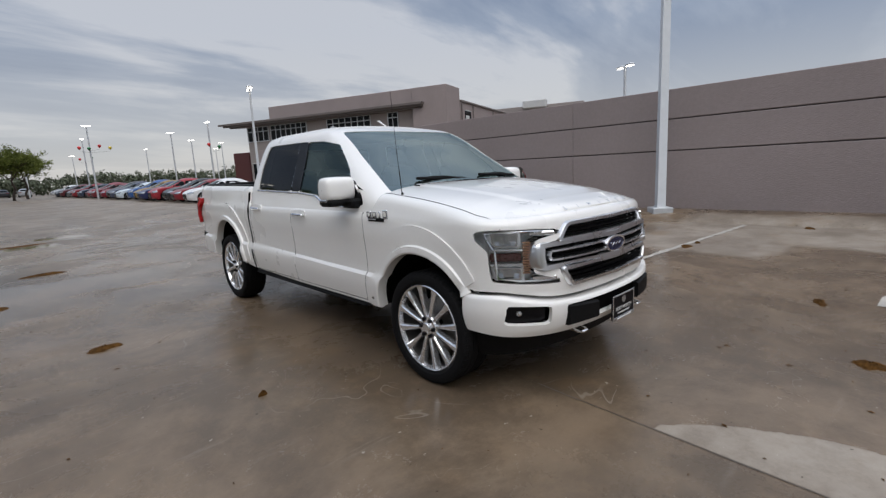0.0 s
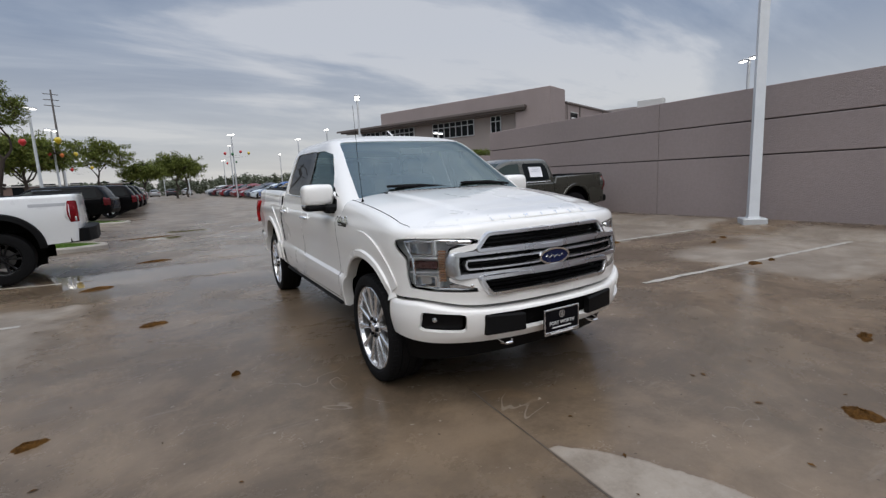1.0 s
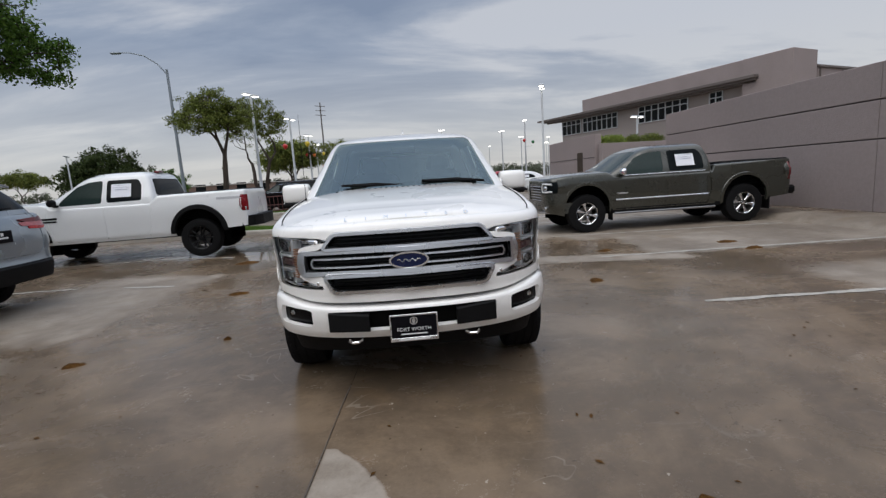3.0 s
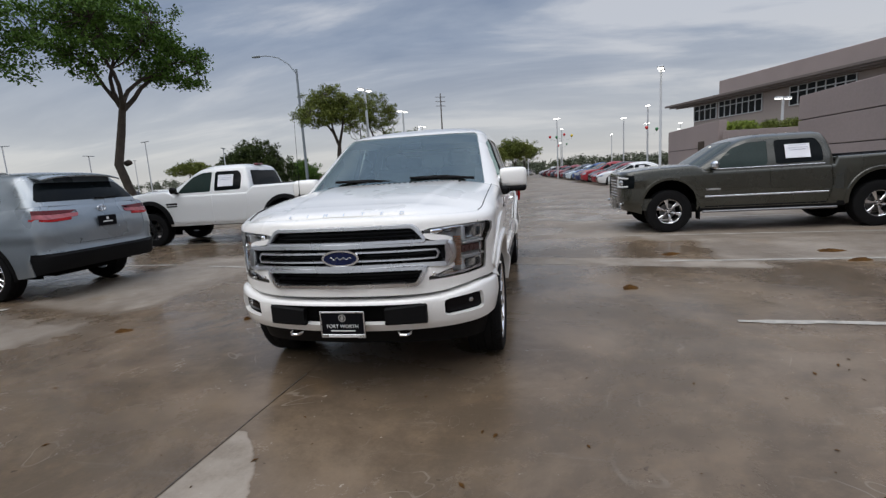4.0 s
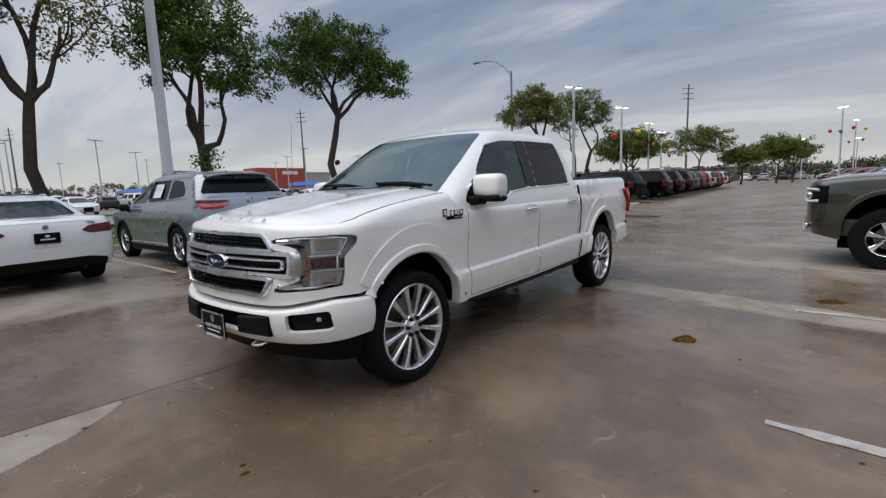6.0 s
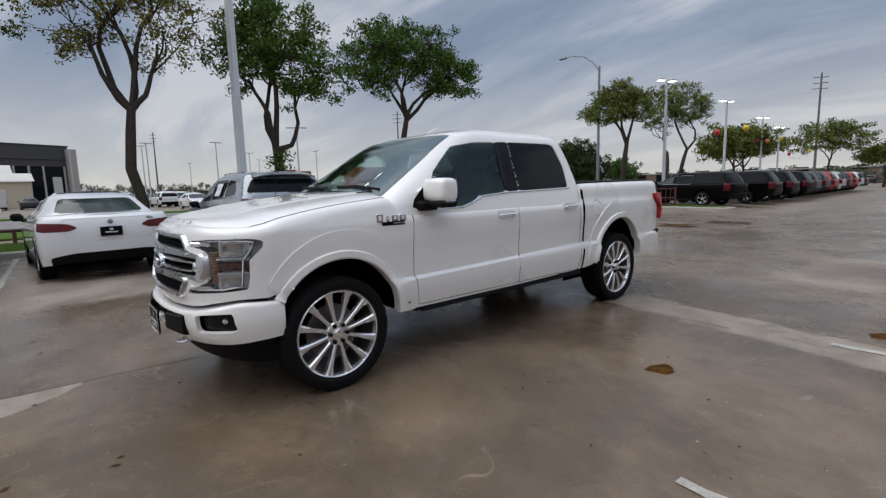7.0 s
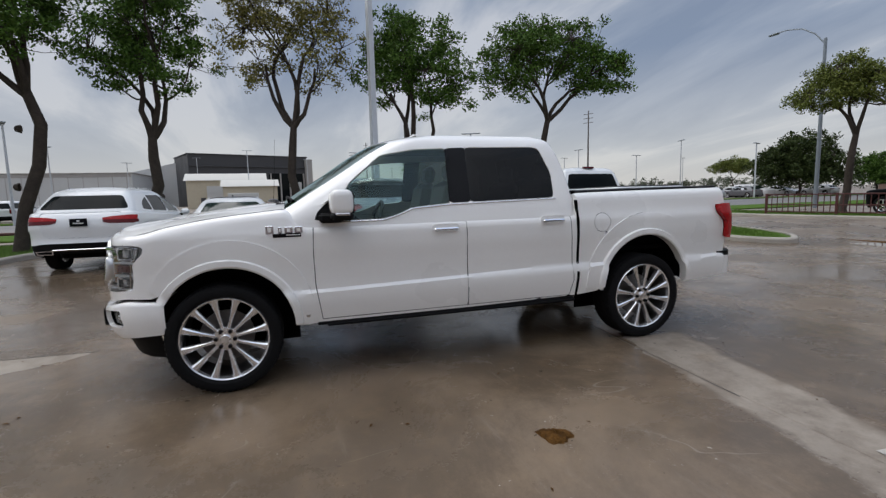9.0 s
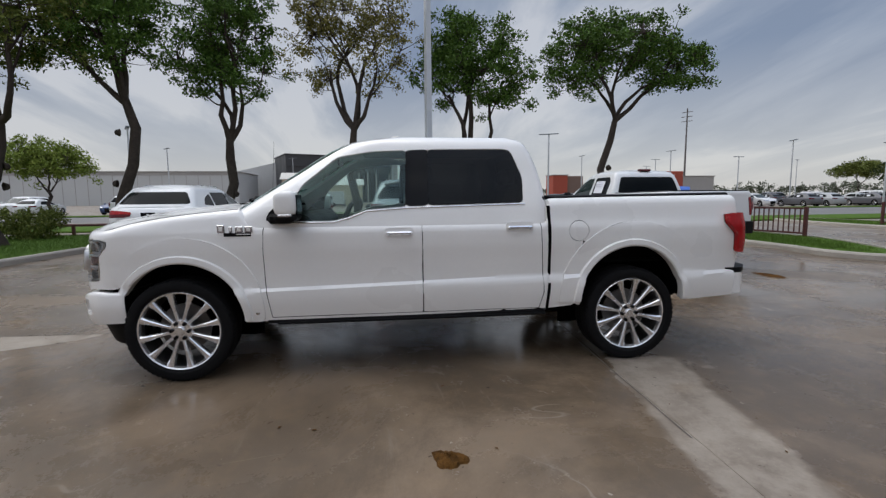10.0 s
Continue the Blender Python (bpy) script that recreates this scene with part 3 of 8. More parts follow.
ret = part("wall_return", Skin().box((14.6, 15.05, 1.5), (3.4, 0.3, 3.1), 0.01), STUCCO)
tagged(ret, "taupe stucco return wall", "wall", kind="structure")
low = part("wall_low", Skin().box((0, 0, 0), (6.2, 0.3, 2.78), 0.01, pose(16.55, 23.55, 1.29, 0, 0, 14)), STUCCO)
tagged(low, "low taupe stucco planter wall", "wall", kind="structure")
blk = part("wall_block", Skin().box((13.55, 26.9, 1.55), (0.36, 7.6, 3.3), 0.01), STUCCO)
tagged(blk, "taupe stucco wall with a small sign", "wall", kind="structure")
part("wall_joint", Skin().box((13.36, 26.9, 2.0), (0.02, 7.5, 0.03), 0.004), GROOVE, blk)
apron = part("apron", Skin().grid([[(x, y, z) for y in np.linspace(-24, 15, 40)] for x, z in ((11.25, -0.01), (11.32, 0.04), (11.52, 0.11), (11.65, 0.125), (12.56, 0.17))]), CONCRETE)
tagged(apron, "raised concrete apron along the wall", "pavement", kind="structure")


def sign(x, y, z, w, h, ry=90):
    s = thing("wall_sign", "small white sign with grey print on the stucco wall", "sign", Matrix.Translation((x, y, z)))
    part("plate", Skin().box((0, 0, 0), (0.02, w, h), 0.004), PAPER, s)
    part("print", Skin().box((-0.013, 0, h * 0.25), (0.004, w * 0.7, h * 0.12), 0.001).box((-0.013, 0, 0), (0.004, w * 0.7, h * 0.10), 0.001).box((-0.013, 0, -h * 0.22), (0.004, w * 0.6, h * 0.16), 0.001), PRINT, s)


sign(13.355, 25.2, 2.05, 0.45, 0.55)
sign(12.615, 13.7, 2.42, 0.30, 0.34)


def office():
    """Two-storey office with a deep eave, a band of windows and a stepped parapet."""
    u, n, k = Vector((-0.355, 0.935)), Vector((-0.935, -0.355)), 0.875
    m = Matrix(((u[0] * k, n[0] * k, 0, 31.73), (u[1] * k, n[1] * k, 0, 35.78), (0, 0, k, 0), (0, 0, 0, 1)))
    t = thing("office_building", "two-storey taupe office building with deep eave and window bands", "building", m, kind="")
    part("wall", Skin().box((11.5, -7.3, 4.25), (25.9, 17, 8.7), 0.05), STUCCO2, t)
    part("parapet", Skin().box((9.5, -5.6, 9.45), (20.8, 14.6, 1.82), 0.05), STUCCO, t)
    part("eave", Skin().prism([(-2.3, 1.19), (25.2, 1.19), (28.0, 2.7), (-2.3, 2.7)], 8.50, 8.74).prism([(-2.2, 1.19), (25.0, 1.19), (27.4, 2.45), (-2.2, 2.45)], 8.30, 8.497).prism([(-2.1, 1.19), (24.8, 1.19), (26.6, 2.1), (-2.1, 2.1)], 8.14, 8.297), EAVE, t, "brown metal eave")
    part("tower", Skin().box((-2.95, 0.3, 5.1), (4.1, 3.6, 10.4), 0.04), STUCCO, t)
    part("wing", Skin().box((1.5, -10.9, 4.4), (12.94, 18.4, 9.0), 0.04), STUCCO, t)
    part("wing_coping", Skin().box((1.5, -10.9, 8.98), (13.3, 18.5, 0.22), 0.04), EAVE, t)
    for y in (-2.0, -5.6, -13.1):
        part("downpipe", Skin().box((-5.03, y, 4.4), (0.10, 0.14, 8.8), 0.02), EAVE, t)
    w = part("window", Skin().box((-5.0, -3.9, 7.55), (0.10, 1.8, 0.95), 0.02), OPAQUE, t)
    part("window_frame", Skin().box((-5.04, -3.9, 8.06), (0.08, 1.95, 0.08), 0.01).box((-5.04, -3.9, 7.05), (0.08, 1.95, 0.08), 0.01).box((-5.04, -3.6, 7.3), (0.09, 1.1, 0.42), 0.01), SIDING, w)
    part("roof_hatch", Skin().box((-3.6, -3.2, 9.2), (1.2, 1.4, 0.4), 0.05), EAVE, t)
    part("rear_wing", Skin().box((-6.5, -29, 5.0), (18, 14, 10.1), 0.05), STUCCO2, t)
    part("roof_unit", Skin().box((-8.7, -21.4, 10.15), (3.4, 1.0, 1.1), 0.1), SIDING, t)
    for x0, x1, k in ((1.45, 2.75, 2), (5.1, 11.3, 7), (14.45, 20.3, 7), (20.7, 24.3, 4)):
        w = part("window", Skin().box(((x0 + x1) / 2, 1.18, 7.25), (x1 - x0, 0.12, 1.86), 0.02), OPAQUE, t)
        fr = Skin()
        for q in range(k + 1):
            fr.box((x0 + (x1 - x0) * q / k, 1.27, 7.25), (0.09, 0.10, 1.92), 0.01)
        for z in (6.31, 7.55, 8.12):
            fr.box(((x0 + x1) / 2, 1.27, z), (x1 - x0, 0.10, 0.09), 0.01)
        part("window_frame", fr, POLE, w, "grey metal frame")
    for x0 in (3.0, 12.0, 20.0):
        w = part("window", Skin().box((x0 + 2, 1.18, 2.2), (4.0, 0.12, 2.6), 0.02), OPAQUE, t)
        part("window_frame", Skin().box((x0 + 2, 1.27, 3.5), (4.0, 0.1, 0.1), 0.01).box((x0 + 1, 1.27, 2.2), (0.1, 0.1, 2.6), 0.01).box((x0 + 3, 1.27, 2.2), (0.1, 0.1, 2.6), 0.01), SIDING, w)
    part("entrance_block", Skin().box((29.0, -6, 2.6), (3.0, 9, 5.2), 0.05), IRON, t)


office()


# ---- lamps ----
def lot_lamp(x, y, h, heads=2, base=0.22, turn=0.0, label="pale square steel light pole with lit lamp heads", size=0.15, lit=True):
    t = thing("light_pole", label, "light pole", pose(x, y, 0, 0, 0, turn), "lot light poles")
    r = size / 2
    part("pole", Skin().grid([[(sx * r * k, sy * r * k, z) for sx, sy in ((-1, -1), (1, -1), (1, 1), (-1, 1))] for z, k in ((base, 1.25), (base + 0.05, 1.0), (h, 0.72))], True), POLE, t)
    part("base_plate", Skin().box((0, 0, base / 2), (size * 2.4, size * 2.4, base), 0.02), POLE, t)
    for k in range(heads):
        a = pose(0, 0, h, 0, 0, 180 * k)
        hd = part("lamp_head", Skin().box((0.42, 0, 0.06), (0.52, 0.34, 0.13), 0.05, None).moved(a), POLE, t)
        part("lamp_arm", Skin().box((0.10, 0, 0.02), (0.24, 0.07, 0.07), 0.01).moved(a), POLE, hd)
        part("lamp_lens", Skin().box((0.43, 0, -0.012), (0.44, 0.28, 0.04), 0.015).moved(a), LAMPON if lit else PAPER, hd, "lit lamp lens" if lit else "")
    return t


lot_lamp(11.90, 4.53, 9.0, base=0.26, size=0.20, turn=40)
lot_lamp(-7.66, 5.60, 9.8, base=0.3, size=0.20, turn=20)
for x, y, h in ((-6.19, 30.5, 7.38), (-6.02, 40.4, 7.12), (-6.6, 51.6, 6.85), (-7.16, 59.6, 6.55), (12.34, 28.73, 6.72)):
    lot_lamp(x, y, h, turn=70)
lot_lamp(21.35, 33.8, 5.05, turn=30)
lot_lamp(28.3, 12.9, 6.85, turn=60)


def street_lamp():
    t = thing("street_lamp", "tall grey steel street lamp with a curved arm", "street lamp", pose(-12.1, 32.9, 0) @ Matrix.Scale(1.10, 4))
    part("pole", Skin().tube([(0, 0, 0), (0, 0, 8.9)], [0.11, 0.075], 10), POLEG, t)
    part("arm", Skin().tube([(0, 0, 8.6), (-0.5, 0, 9.25), (-1.2, 0.0, 9.75), (-2.0, 0, 9.95), (-2.6, 0, 9.98)], [0.045, 0.04, 0.036, 0.033, 0.03], 8), POLEG, t)
    part("lamp_head", Skin().box((-2.8, 0, 9.96), (0.6, 0.24, 0.12), 0.05), POLEG, t)


street_lamp()


# ---- vehicles: X forward from the front axle, Y left, Z up from the ground ----
def stations(xs, xe, step, nf, nr, turns):
    out = []
    for a in np.linspace(0, 90, turns)[:-1]:
        out.append(("f", max(0.0, math.cos(radians(a))) ** (2 / nf), max(0.0, math.sin(radians(a))) ** (2 / nf)))
    n = max(2, round((xs - xe) / step))
    out += [("s", xs + (xe - xs) * k / n, 1.0) for k in range(n + 1)]
    for a in np.linspace(90, 0, turns)[1:]:
        out.append(("r", max(0.0, math.cos(radians(a))) ** (2 / nr), max(0.0, math.sin(radians(a))) ** (2 / nr)))
    return out


def hull(s):
    """The lower body: rings of stations round the plan, from sill to shoulder, closed by decks. Returns the skin and a deck maker."""
    nose, tail, wide, top, bot = curve(s["nose"]), curve(s["tail"]), curve(s["wide"]), curve(s["top"]), curve(s["bot"])
    taper = curve(s.get("taper", [(-9, 1.0), (9, 1.0)]))
    fx, rx = max(x for _, x in s["nose"]), min(x for _, x in s["tail"])
    xs, xe, R = fx - s["cf"], rx + s["cr"], s["R"]
    st = stations(xs, xe, s["step"], s["nf"], s["nr"], s["turns"])
    lev = list(np.linspace(0, 0.84, s["rows"])) + [0.89, 0.93, 0.96, 0.98, 0.992, 1.0]

    def at(p, v, sign):
        kind, c, q = p
        xn = xs + (fx - xs) * c if kind == "f" else c if kind == "s" else xe + (rx - xe) * c
        zb, zt = bot(xn), top(xn)
        z = zb + (zt - zb) * v
        d = zt - z
        cut = R - math.sqrt(max(0, R * R - (R - d) ** 2)) if d < R else 0.0
        x = xs + (nose(z) - cut * 0.8 - xs) * c if kind == "f" else c if kind == "s" else xe + (tail(z) + cut * 0.5 - xe) * c
        return (x, sign * (wide(z) * taper(xn) - cut) * q, z)

    rows = []
    for v in lev:
        rows.append([at(p, v, 1) for p in st] + [at(p, v, -1) for p in reversed(st[1:-1])])
    skin = Skin().grid(rows, True)

    def deck(x0, x1, crown, m=18, lift=0.0, power=2.4):
        rows = []
        for p in st:
            a = at(p, 1.0, 1)
            if x1 - 1e-6 <= a[0] <= x0 + 1e-6:
                rows.append([(a[0], a[1] * t, a[2] + lift + crown(a[0]) * (1 - abs(t) ** power)) for t in np.linspace(-1, 1, m)])
        return Skin().grid(rows)

    return skin, deck, [at(p, 1.0, 1) for p in st]


def cabin(levels, step, rows, nf=3.2, nr=4.0, cf=0.42, cr=0.25, turns=12):
    """The upper body: rings that close in from belt to roof. levels: (z, half width, front x, rear x)."""
    fw, ff, fr = (curve([(l[0], l[k]) for l in levels]) for k in (1, 2, 3))
    zs = np.concatenate([np.linspace(levels[0][0], levels[-3][0], rows), np.linspace(levels[-3][0], levels[-1][0], 7)[1:]])
    n = max(3, round((ff(zs[0]) - fr(zs[0]) - cf - cr) / step))
    out = []
    for z in zs:
        w, a, b = fw(z), ff(z), fr(z)
        half = []
        for t in np.linspace(0, 90, turns)[:-1]:
            half.append((a - cf + cf * max(0, math.cos(radians(t))) ** (2 / nf), w * max(0, math.sin(radians(t))) ** (2 / nf), z))
        for k in range(n + 1):
            half.append((a - cf + (b + cr - a + cf) * k / n, w, z))
        for t in np.linspace(90, 0, turns)[1:]:
            half.append((b + cr - cr * max(0, math.cos(radians(t))) ** (2 / nr), w * max(0, math.sin(radians(t))) ** (2 / nr), z))
        out.append(half)
    skin = Skin().grid([h + [(x, -y, z) for x, y, z in reversed(h[1:-1])] for h in out], True)
    return skin, out[-1]


def cap(ring, crown, m=16):
    """The roof panel over the cabin's last ring."""
    x0, x1 = ring[0][0], ring[-1][0]
    rows = []
    for x, y, z in ring:
        s = (x - x1) / (x0 - x1)
        rise = crown * (1 - (2 * s - 1) ** 4)
        rows.append([(x, y * t, z + rise * (1 - abs(t) ** 2.5)) for t in np.linspace(-1, 1, m)])
    return Skin().grid(rows)


def arch(x, zc, r, n=26, leg=0.0):
    return [(x + r * math.cos(math.pi * k / n), zc + r * math.sin(math.pi * k / n)) for k in range(n + 1)] + [(x - r, leg), (x + r, leg)]


WHEELS = {}


def wheel(parent, x, y, R, r, width, style, metal, left=True):
    """wheel > tyre, rim: turned about Y, the face towards +Y."""
    if style == "far":
        h = width / 2
        key = (R, style)
        if key not in WHEELS:
            tyre = part("wheel", Skin().lathe([(r, -h), (R * 0.97, -h), (R, -h * 0.7), (R, h * 0.7), (R * 0.97, h), (r, h * 0.95)], n=18), RUBBER)
            sk = Skin().lathe([(0.001, h * 0.6), (r * 0.25, h * 0.6), (r * 0.3, h * 0.45)], n=12).lathe([(r * 1.0, h * 0.93), (r * 0.9, h * 0.9), (r * 0.86, h * 0.3)], n=18)
            for k in range(5):
                sk.box((0, 0, 0), (0.06, 0.02, r * 0.75), 0.006, pose(0, 0, 0, 0, 72 * k, 0) @ pose(0, h * 0.62, r * 0.55))
            rim = part("rim", sk, metal)
            WHEELS[key] = [tyre.data, rim.data]
            bpy.data.objects.remove(tyre), bpy.data.objects.remove(rim)
        w = new("wheel", WHEELS[key][0])
        w.parent = parent
        w.matrix_local = pose(x, y if left else -y, R, 0, 20 * x, 0 if left else 180)
        new("rim", WHEELS[key][1]).parent = w
        return w
    key = (R, r, width, style, metal.name)
    if key not in WHEELS:
        h = width / 2
        barrel = Skin().lathe([(r * 0.98, h * 0.78), (r * 0.94, h * 0.70), (r * 0.90, h * 0.1), (r * 0.88, -h * 0.8)], n=44)
        disc = r * 0.62
        barrel.lathe([(0.05, -0.005), (disc, -0.005), (disc, -0.028), (0.05, -0.028)], n=36)
        tyre = Skin().lathe([(r * 0.90, -h * 0.9), (r * 1.02, -h * 0.97), (r + (R - r) * 0.5, -h), (R * 0.965, -h * 0.93), (R * 0.992, -h * 0.78), (R, -h * 0.5), (R, -h * 0.47), (R - 0.008, -h * 0.46), (R - 0.008, -h * 0.43),
                             (R, -h * 0.42), (R, -h * 0.03), (R - 0.008, -h * 0.02), (R - 0.008, h * 0.02), (R, h * 0.03), (R, h * 0.42), (R - 0.008, h * 0.43), (R - 0.008, h * 0.46), (R, h * 0.47), (R, h * 0.5),
                             (R * 0.992, h * 0.78), (R * 0.965, h * 0.93), (R * 0.945, h * 0.955), (r + (R - r) * 0.5, h * 1.0), (r * 1.06, h * 0.97), (r * 1.03, h * 0.90), (r * 0.985, h * 0.84)], n=56)
        for k in range(64):
            m = pose(0, 0, 0, 0, 360 * k / 64, 0)
            for sg in (-1, 1):
                tyre.box((0, 0, 0), (0.022, h * 0.26, 0.008), 0.002, m @ pose(0, sg * h * 0.78, R * 0.9855, sg * -14, 0, 0))
        rim = Skin().lathe([(r * 0.99, h * 0.74), (r * 1.005, h * 0.86), (r * 0.985, h * 0.90), (r * 0.955, h * 0.86), (r * 0.93, h * 0.66)], n=56)
        face = h * (0.78 if style == "twelve" else 0.62)
        count = {"twelve": 12, "six": 6, "five": 10, "seven": 7}[style]
        for k in range(count):
            a = 360 * k / count
            if style == "six":
                offs = ((-10, 0.044), (10, 0.044))
            elif style == "five":
                offs = ((9 if k % 2 else -9, 0.034),)
            else:
                offs = ((0, 0.031 if style == "twelve" else 0.06),)
            for da, wd in offs:
                m = pose(0, 0, 0, 0, a + (da if style != "five" else 0), 0)
                rows = []
                for q, (rr, ff, ww) in enumerate(((r * 0.17, face * 0.86, 1.0), (r * 0.32, face * 1.0, 0.80), (r * 0.6, face * 1.03, 0.98), (r * 0.85, face * 1.06, 1.45), (r * 0.965, face * 1.10, 2.1))):
                    b = wd * ww / 2 * (r / 0.3)
                    tw = (da if style != "twelve" else 0) * -0.003 * (rr / r)
                    rows.append([m @ Vector((-b * 1.05 + tw, ff - 0.045, rr)), m @ Vector((-b * 0.95 + tw, ff - 0.008, rr)), m @ Vector((-b * 0.5 + tw, ff, rr)), m @ Vector((b * 0.5 + tw, ff, rr)), m @ Vector((b * 0.95 + tw, ff - 0.008, rr)), m @ Vector((b * 1.05 + tw, ff - 0.045, rr))])
                rim.grid(rows)
        rim.lathe([(0.001, face * 0.96), (r * 0.26, face * 0.96), (r * 0.285, face * 0.86), (r * 0.29, face * 0.55)], n=28)
        hub = Skin().lathe([(0.0005, face + 0.016), (r * 0.10, face + 0.015), (r * 0.115, face + 0.010), (r * 0.118, face - 0.01)], n=24)
        nuts = 6 if style in ("twelve", "six") else 5
        nut = Skin().lathe([(0.0005, face + 0.016), (0.013, face + 0.014), (0.017, face - 0.01)], n=10)
        spots = [pose(0, 0, 0, 0, 360 * k / nuts + 15, 0) @ pose(0, 0, r * 0.205) for k in range(nuts)]
        obs = [part("wheel", barrel, BRAKE), part("tyre", tyre, RUBBER, label="black rubber tyre"), part("rim", rim, metal, sharp=28), part("hub_cap", hub, metal), part("wheel_nut", nut, GLOSSB)]
        WHEELS[key] = [o.data for o in obs] + [spots]
        for o in obs:
            bpy.data.objects.remove(o)
    w = None
    for name, me in zip(("wheel", "tyre", "rim", "hub_cap"), WHEELS[key]):
        ob = new(name, me)
        if w is None:
            w = ob
            w.parent = parent
            w.matrix_local = pose(x, y if left else -y, R, 0, 12 + 31 * x, 0 if left else 180)
        else:
            ob.parent = w
    for spot in WHEELS[key][5]:
        ob = new("wheel_nut", WHEELS[key][4])
        ob.parent, ob.matrix_local = w, spot
    return w


def wells(parent, xs, zc, r, y_out, y_in):
    for x in xs:
        for sg in (1, -1):
            p = arch(x, zc, r + 0.02, 20, 0.24)
            w = Skin().grid([[(a, sg * y_out, b) for a, b in p[:-2]], [(a, sg * y_in, b) for a, b in p[:-2]]])
            w.add([(a, sg * y_in, b) for a, b in p], [tuple(range(len(p)))])
            part("wheel_well", w, DARK, parent)


def flare(parent, x, zc, r, band, y, sg, mat, lip=0.022, legs=0.0, label="", ahead=None):
    """A raised band round a wheel opening."""
    rows = []
    n = 36
    a0 = math.asin(max(-1, min(1, (legs - zc) / r)))
    a1 = a0 if ahead is None else math.asin((ahead - zc) / (r + band))
    for k in range(n + 1):
        a = a1 + (math.pi - a0 - a1) * k / n
        c, s = math.cos(a), math.sin(a)
        fade = 1.0 if ahead is None else min(1.0, 0.45 + k / 6)
        rows.append([(x + (r + d) * c, sg * (y(x + (r + d) * c, zc + (r + d) * s) + (h * fade if h > 0 else h)), zc + (r + d) * s) for d, h in ((-0.004, -0.05), (-0.004, lip * 0.8), (0.008, lip), (band * 0.80, lip * 0.88), (band * 0.94, lip * 0.45), (band, -0.004))])
    return part("wheel_arch_flare", Skin().grid(rows), mat, parent, label, sharp=32)


def car(name, label, category, m, s, group=""):
    """A parked car by its spec: body, bonnet, roof, doors, panes, lamps, trim and wheels."""
    t = thing(name, label, category, m, group)
    paint, wb = s["paint"], s["wb"]
    skin, deck, rim = hull(s)
    ring, last = cabin(s["levels"], s["step"], s["crows"], **s.get("cab", {}))
    midx = (s["levels"][0][2] + s["levels"][0][3]) / 2
    for x in (0.0, -wb):
        for sg in (1, -1):
            skin.carve(arch(x, s["zc"], s["ra"]), "side", lambda c: c[1] * sg > 0)
    nx, tx = max(x for _, x in s["nose"]), min(x for _, x in s["tail"])
    for key, poly, where, mat, lab in s.get("lamps", ()):
        for sg in (1, -1):
            ax = "side" if where == "side" else "front"
            pl = poly if ax == "side" or sg > 0 else [(-a, b) for a, b in poly]
            keep = (lambda c: c[1] * sg > 0) if ax == "side" else (lambda c: (c[0] > nx - s.get("ldepth", 0.55) if where == "front" else c[0] < tx + s.get("tdepth", 0.26)) and c[1] * sg > 0)
            pc = skin.carve(pl, ax, keep, 0.003, -0.004)
            if pc.F:
                part(key, pc, mat, t, lab, thick=0.03)
    for key, poly, where, mat, lab in s.get("panels", ()):
        pc = skin.carve(poly, "front", lambda c: c[0] > nx - 0.4 if where == "front" else c[0] < tx + 0.35, 0.004, s.get("panel_push", 0.006))
        if pc.F:
            part(key, pc, mat, t, lab, thick=0.02)
    for poly in s.get("doors", ()):
        for sg in (1, -1):
            pc = skin.carve(poly, "side", lambda c: c[1] * sg > 0, 0.006)
            if pc.F:
                d = part("door", pc, paint, t, thick=0.012)
                hx = min(p[0] for p in poly) + 0.13
                hz = max(p[1] for p in poly) - s.get("hz", 0.10)
                y = min((abs(v[1] * sg) for v in pc.V if abs(v[0] - hx) < 0.15 and abs(v[2] - hz) < 0.12), default=s["w"])
                part("handle", Skin().box((hx, sg * (y + 0.025), hz), (0.20, 0.03, 0.035), 0.012), s.get("handle", paint), d)
    panes = []
    for k, poly in enumerate(s["windows"]):
        for sg in (1, -1):
            panes.append((ring.carve(poly, "side", lambda c: c[1] * sg > 0, 0.0, 0.006), s["tints"][k], "side_window"))
    lv = s["levels"]
    fw, ff, fr = (curve([(l[0], l[k]) for l in lv]) for k in (1, 2, 3))
    zt = lv[-3][0] - 0.005
    zb = s.get("zws", lv[1][0])
    ws = rounded([(-fw(zb) + 0.075, zb), (fw(zb) - 0.075, zb), (fw(zt) - 0.09, zt), (-fw(zt) + 0.09, zt)], 0.05)
    panes.append((ring.carve(ws, "front", lambda c: c[0] > midx and c[0] > ff(c[2]) - s.get("wsd", 0.34), 0.0, 0.004), s.get("wsm", GREENG), "windscreen"))
    zb = s.get("zrw", lv[1][0])
    zr = zt - s.get("rwtop", 0.04)
    rw = rounded([(-fw(zb) + s.get("rin", 0.12), zb), (fw(zb) - s.get("rin", 0.12), zb), (fw(zr) - 0.12, zr), (-fw(zr) + 0.12, zr)], 0.06)
    panes.append((ring.carve(rw, "front", lambda c: c[0] < midx and c[0] < fr(c[2]) + 0.30, 0.0, 0.004), s.get("rwm", OPAQUE), "rear_window"))
    for sk, mat, nm in panes:
        if sk.F:
            part(nm, sk, mat, t)
    if "bed" in s:
        part("bed_sides", skin.split(lambda c: c[0] < s["bed"] - 0.01), paint, t, thick=0.014)
    part("body", skin, paint, t, thick=0.014)
    x0 = s["cowl"]
    part("bonnet", deck(9, x0, s["crown"]), paint, t, thick=0.012)
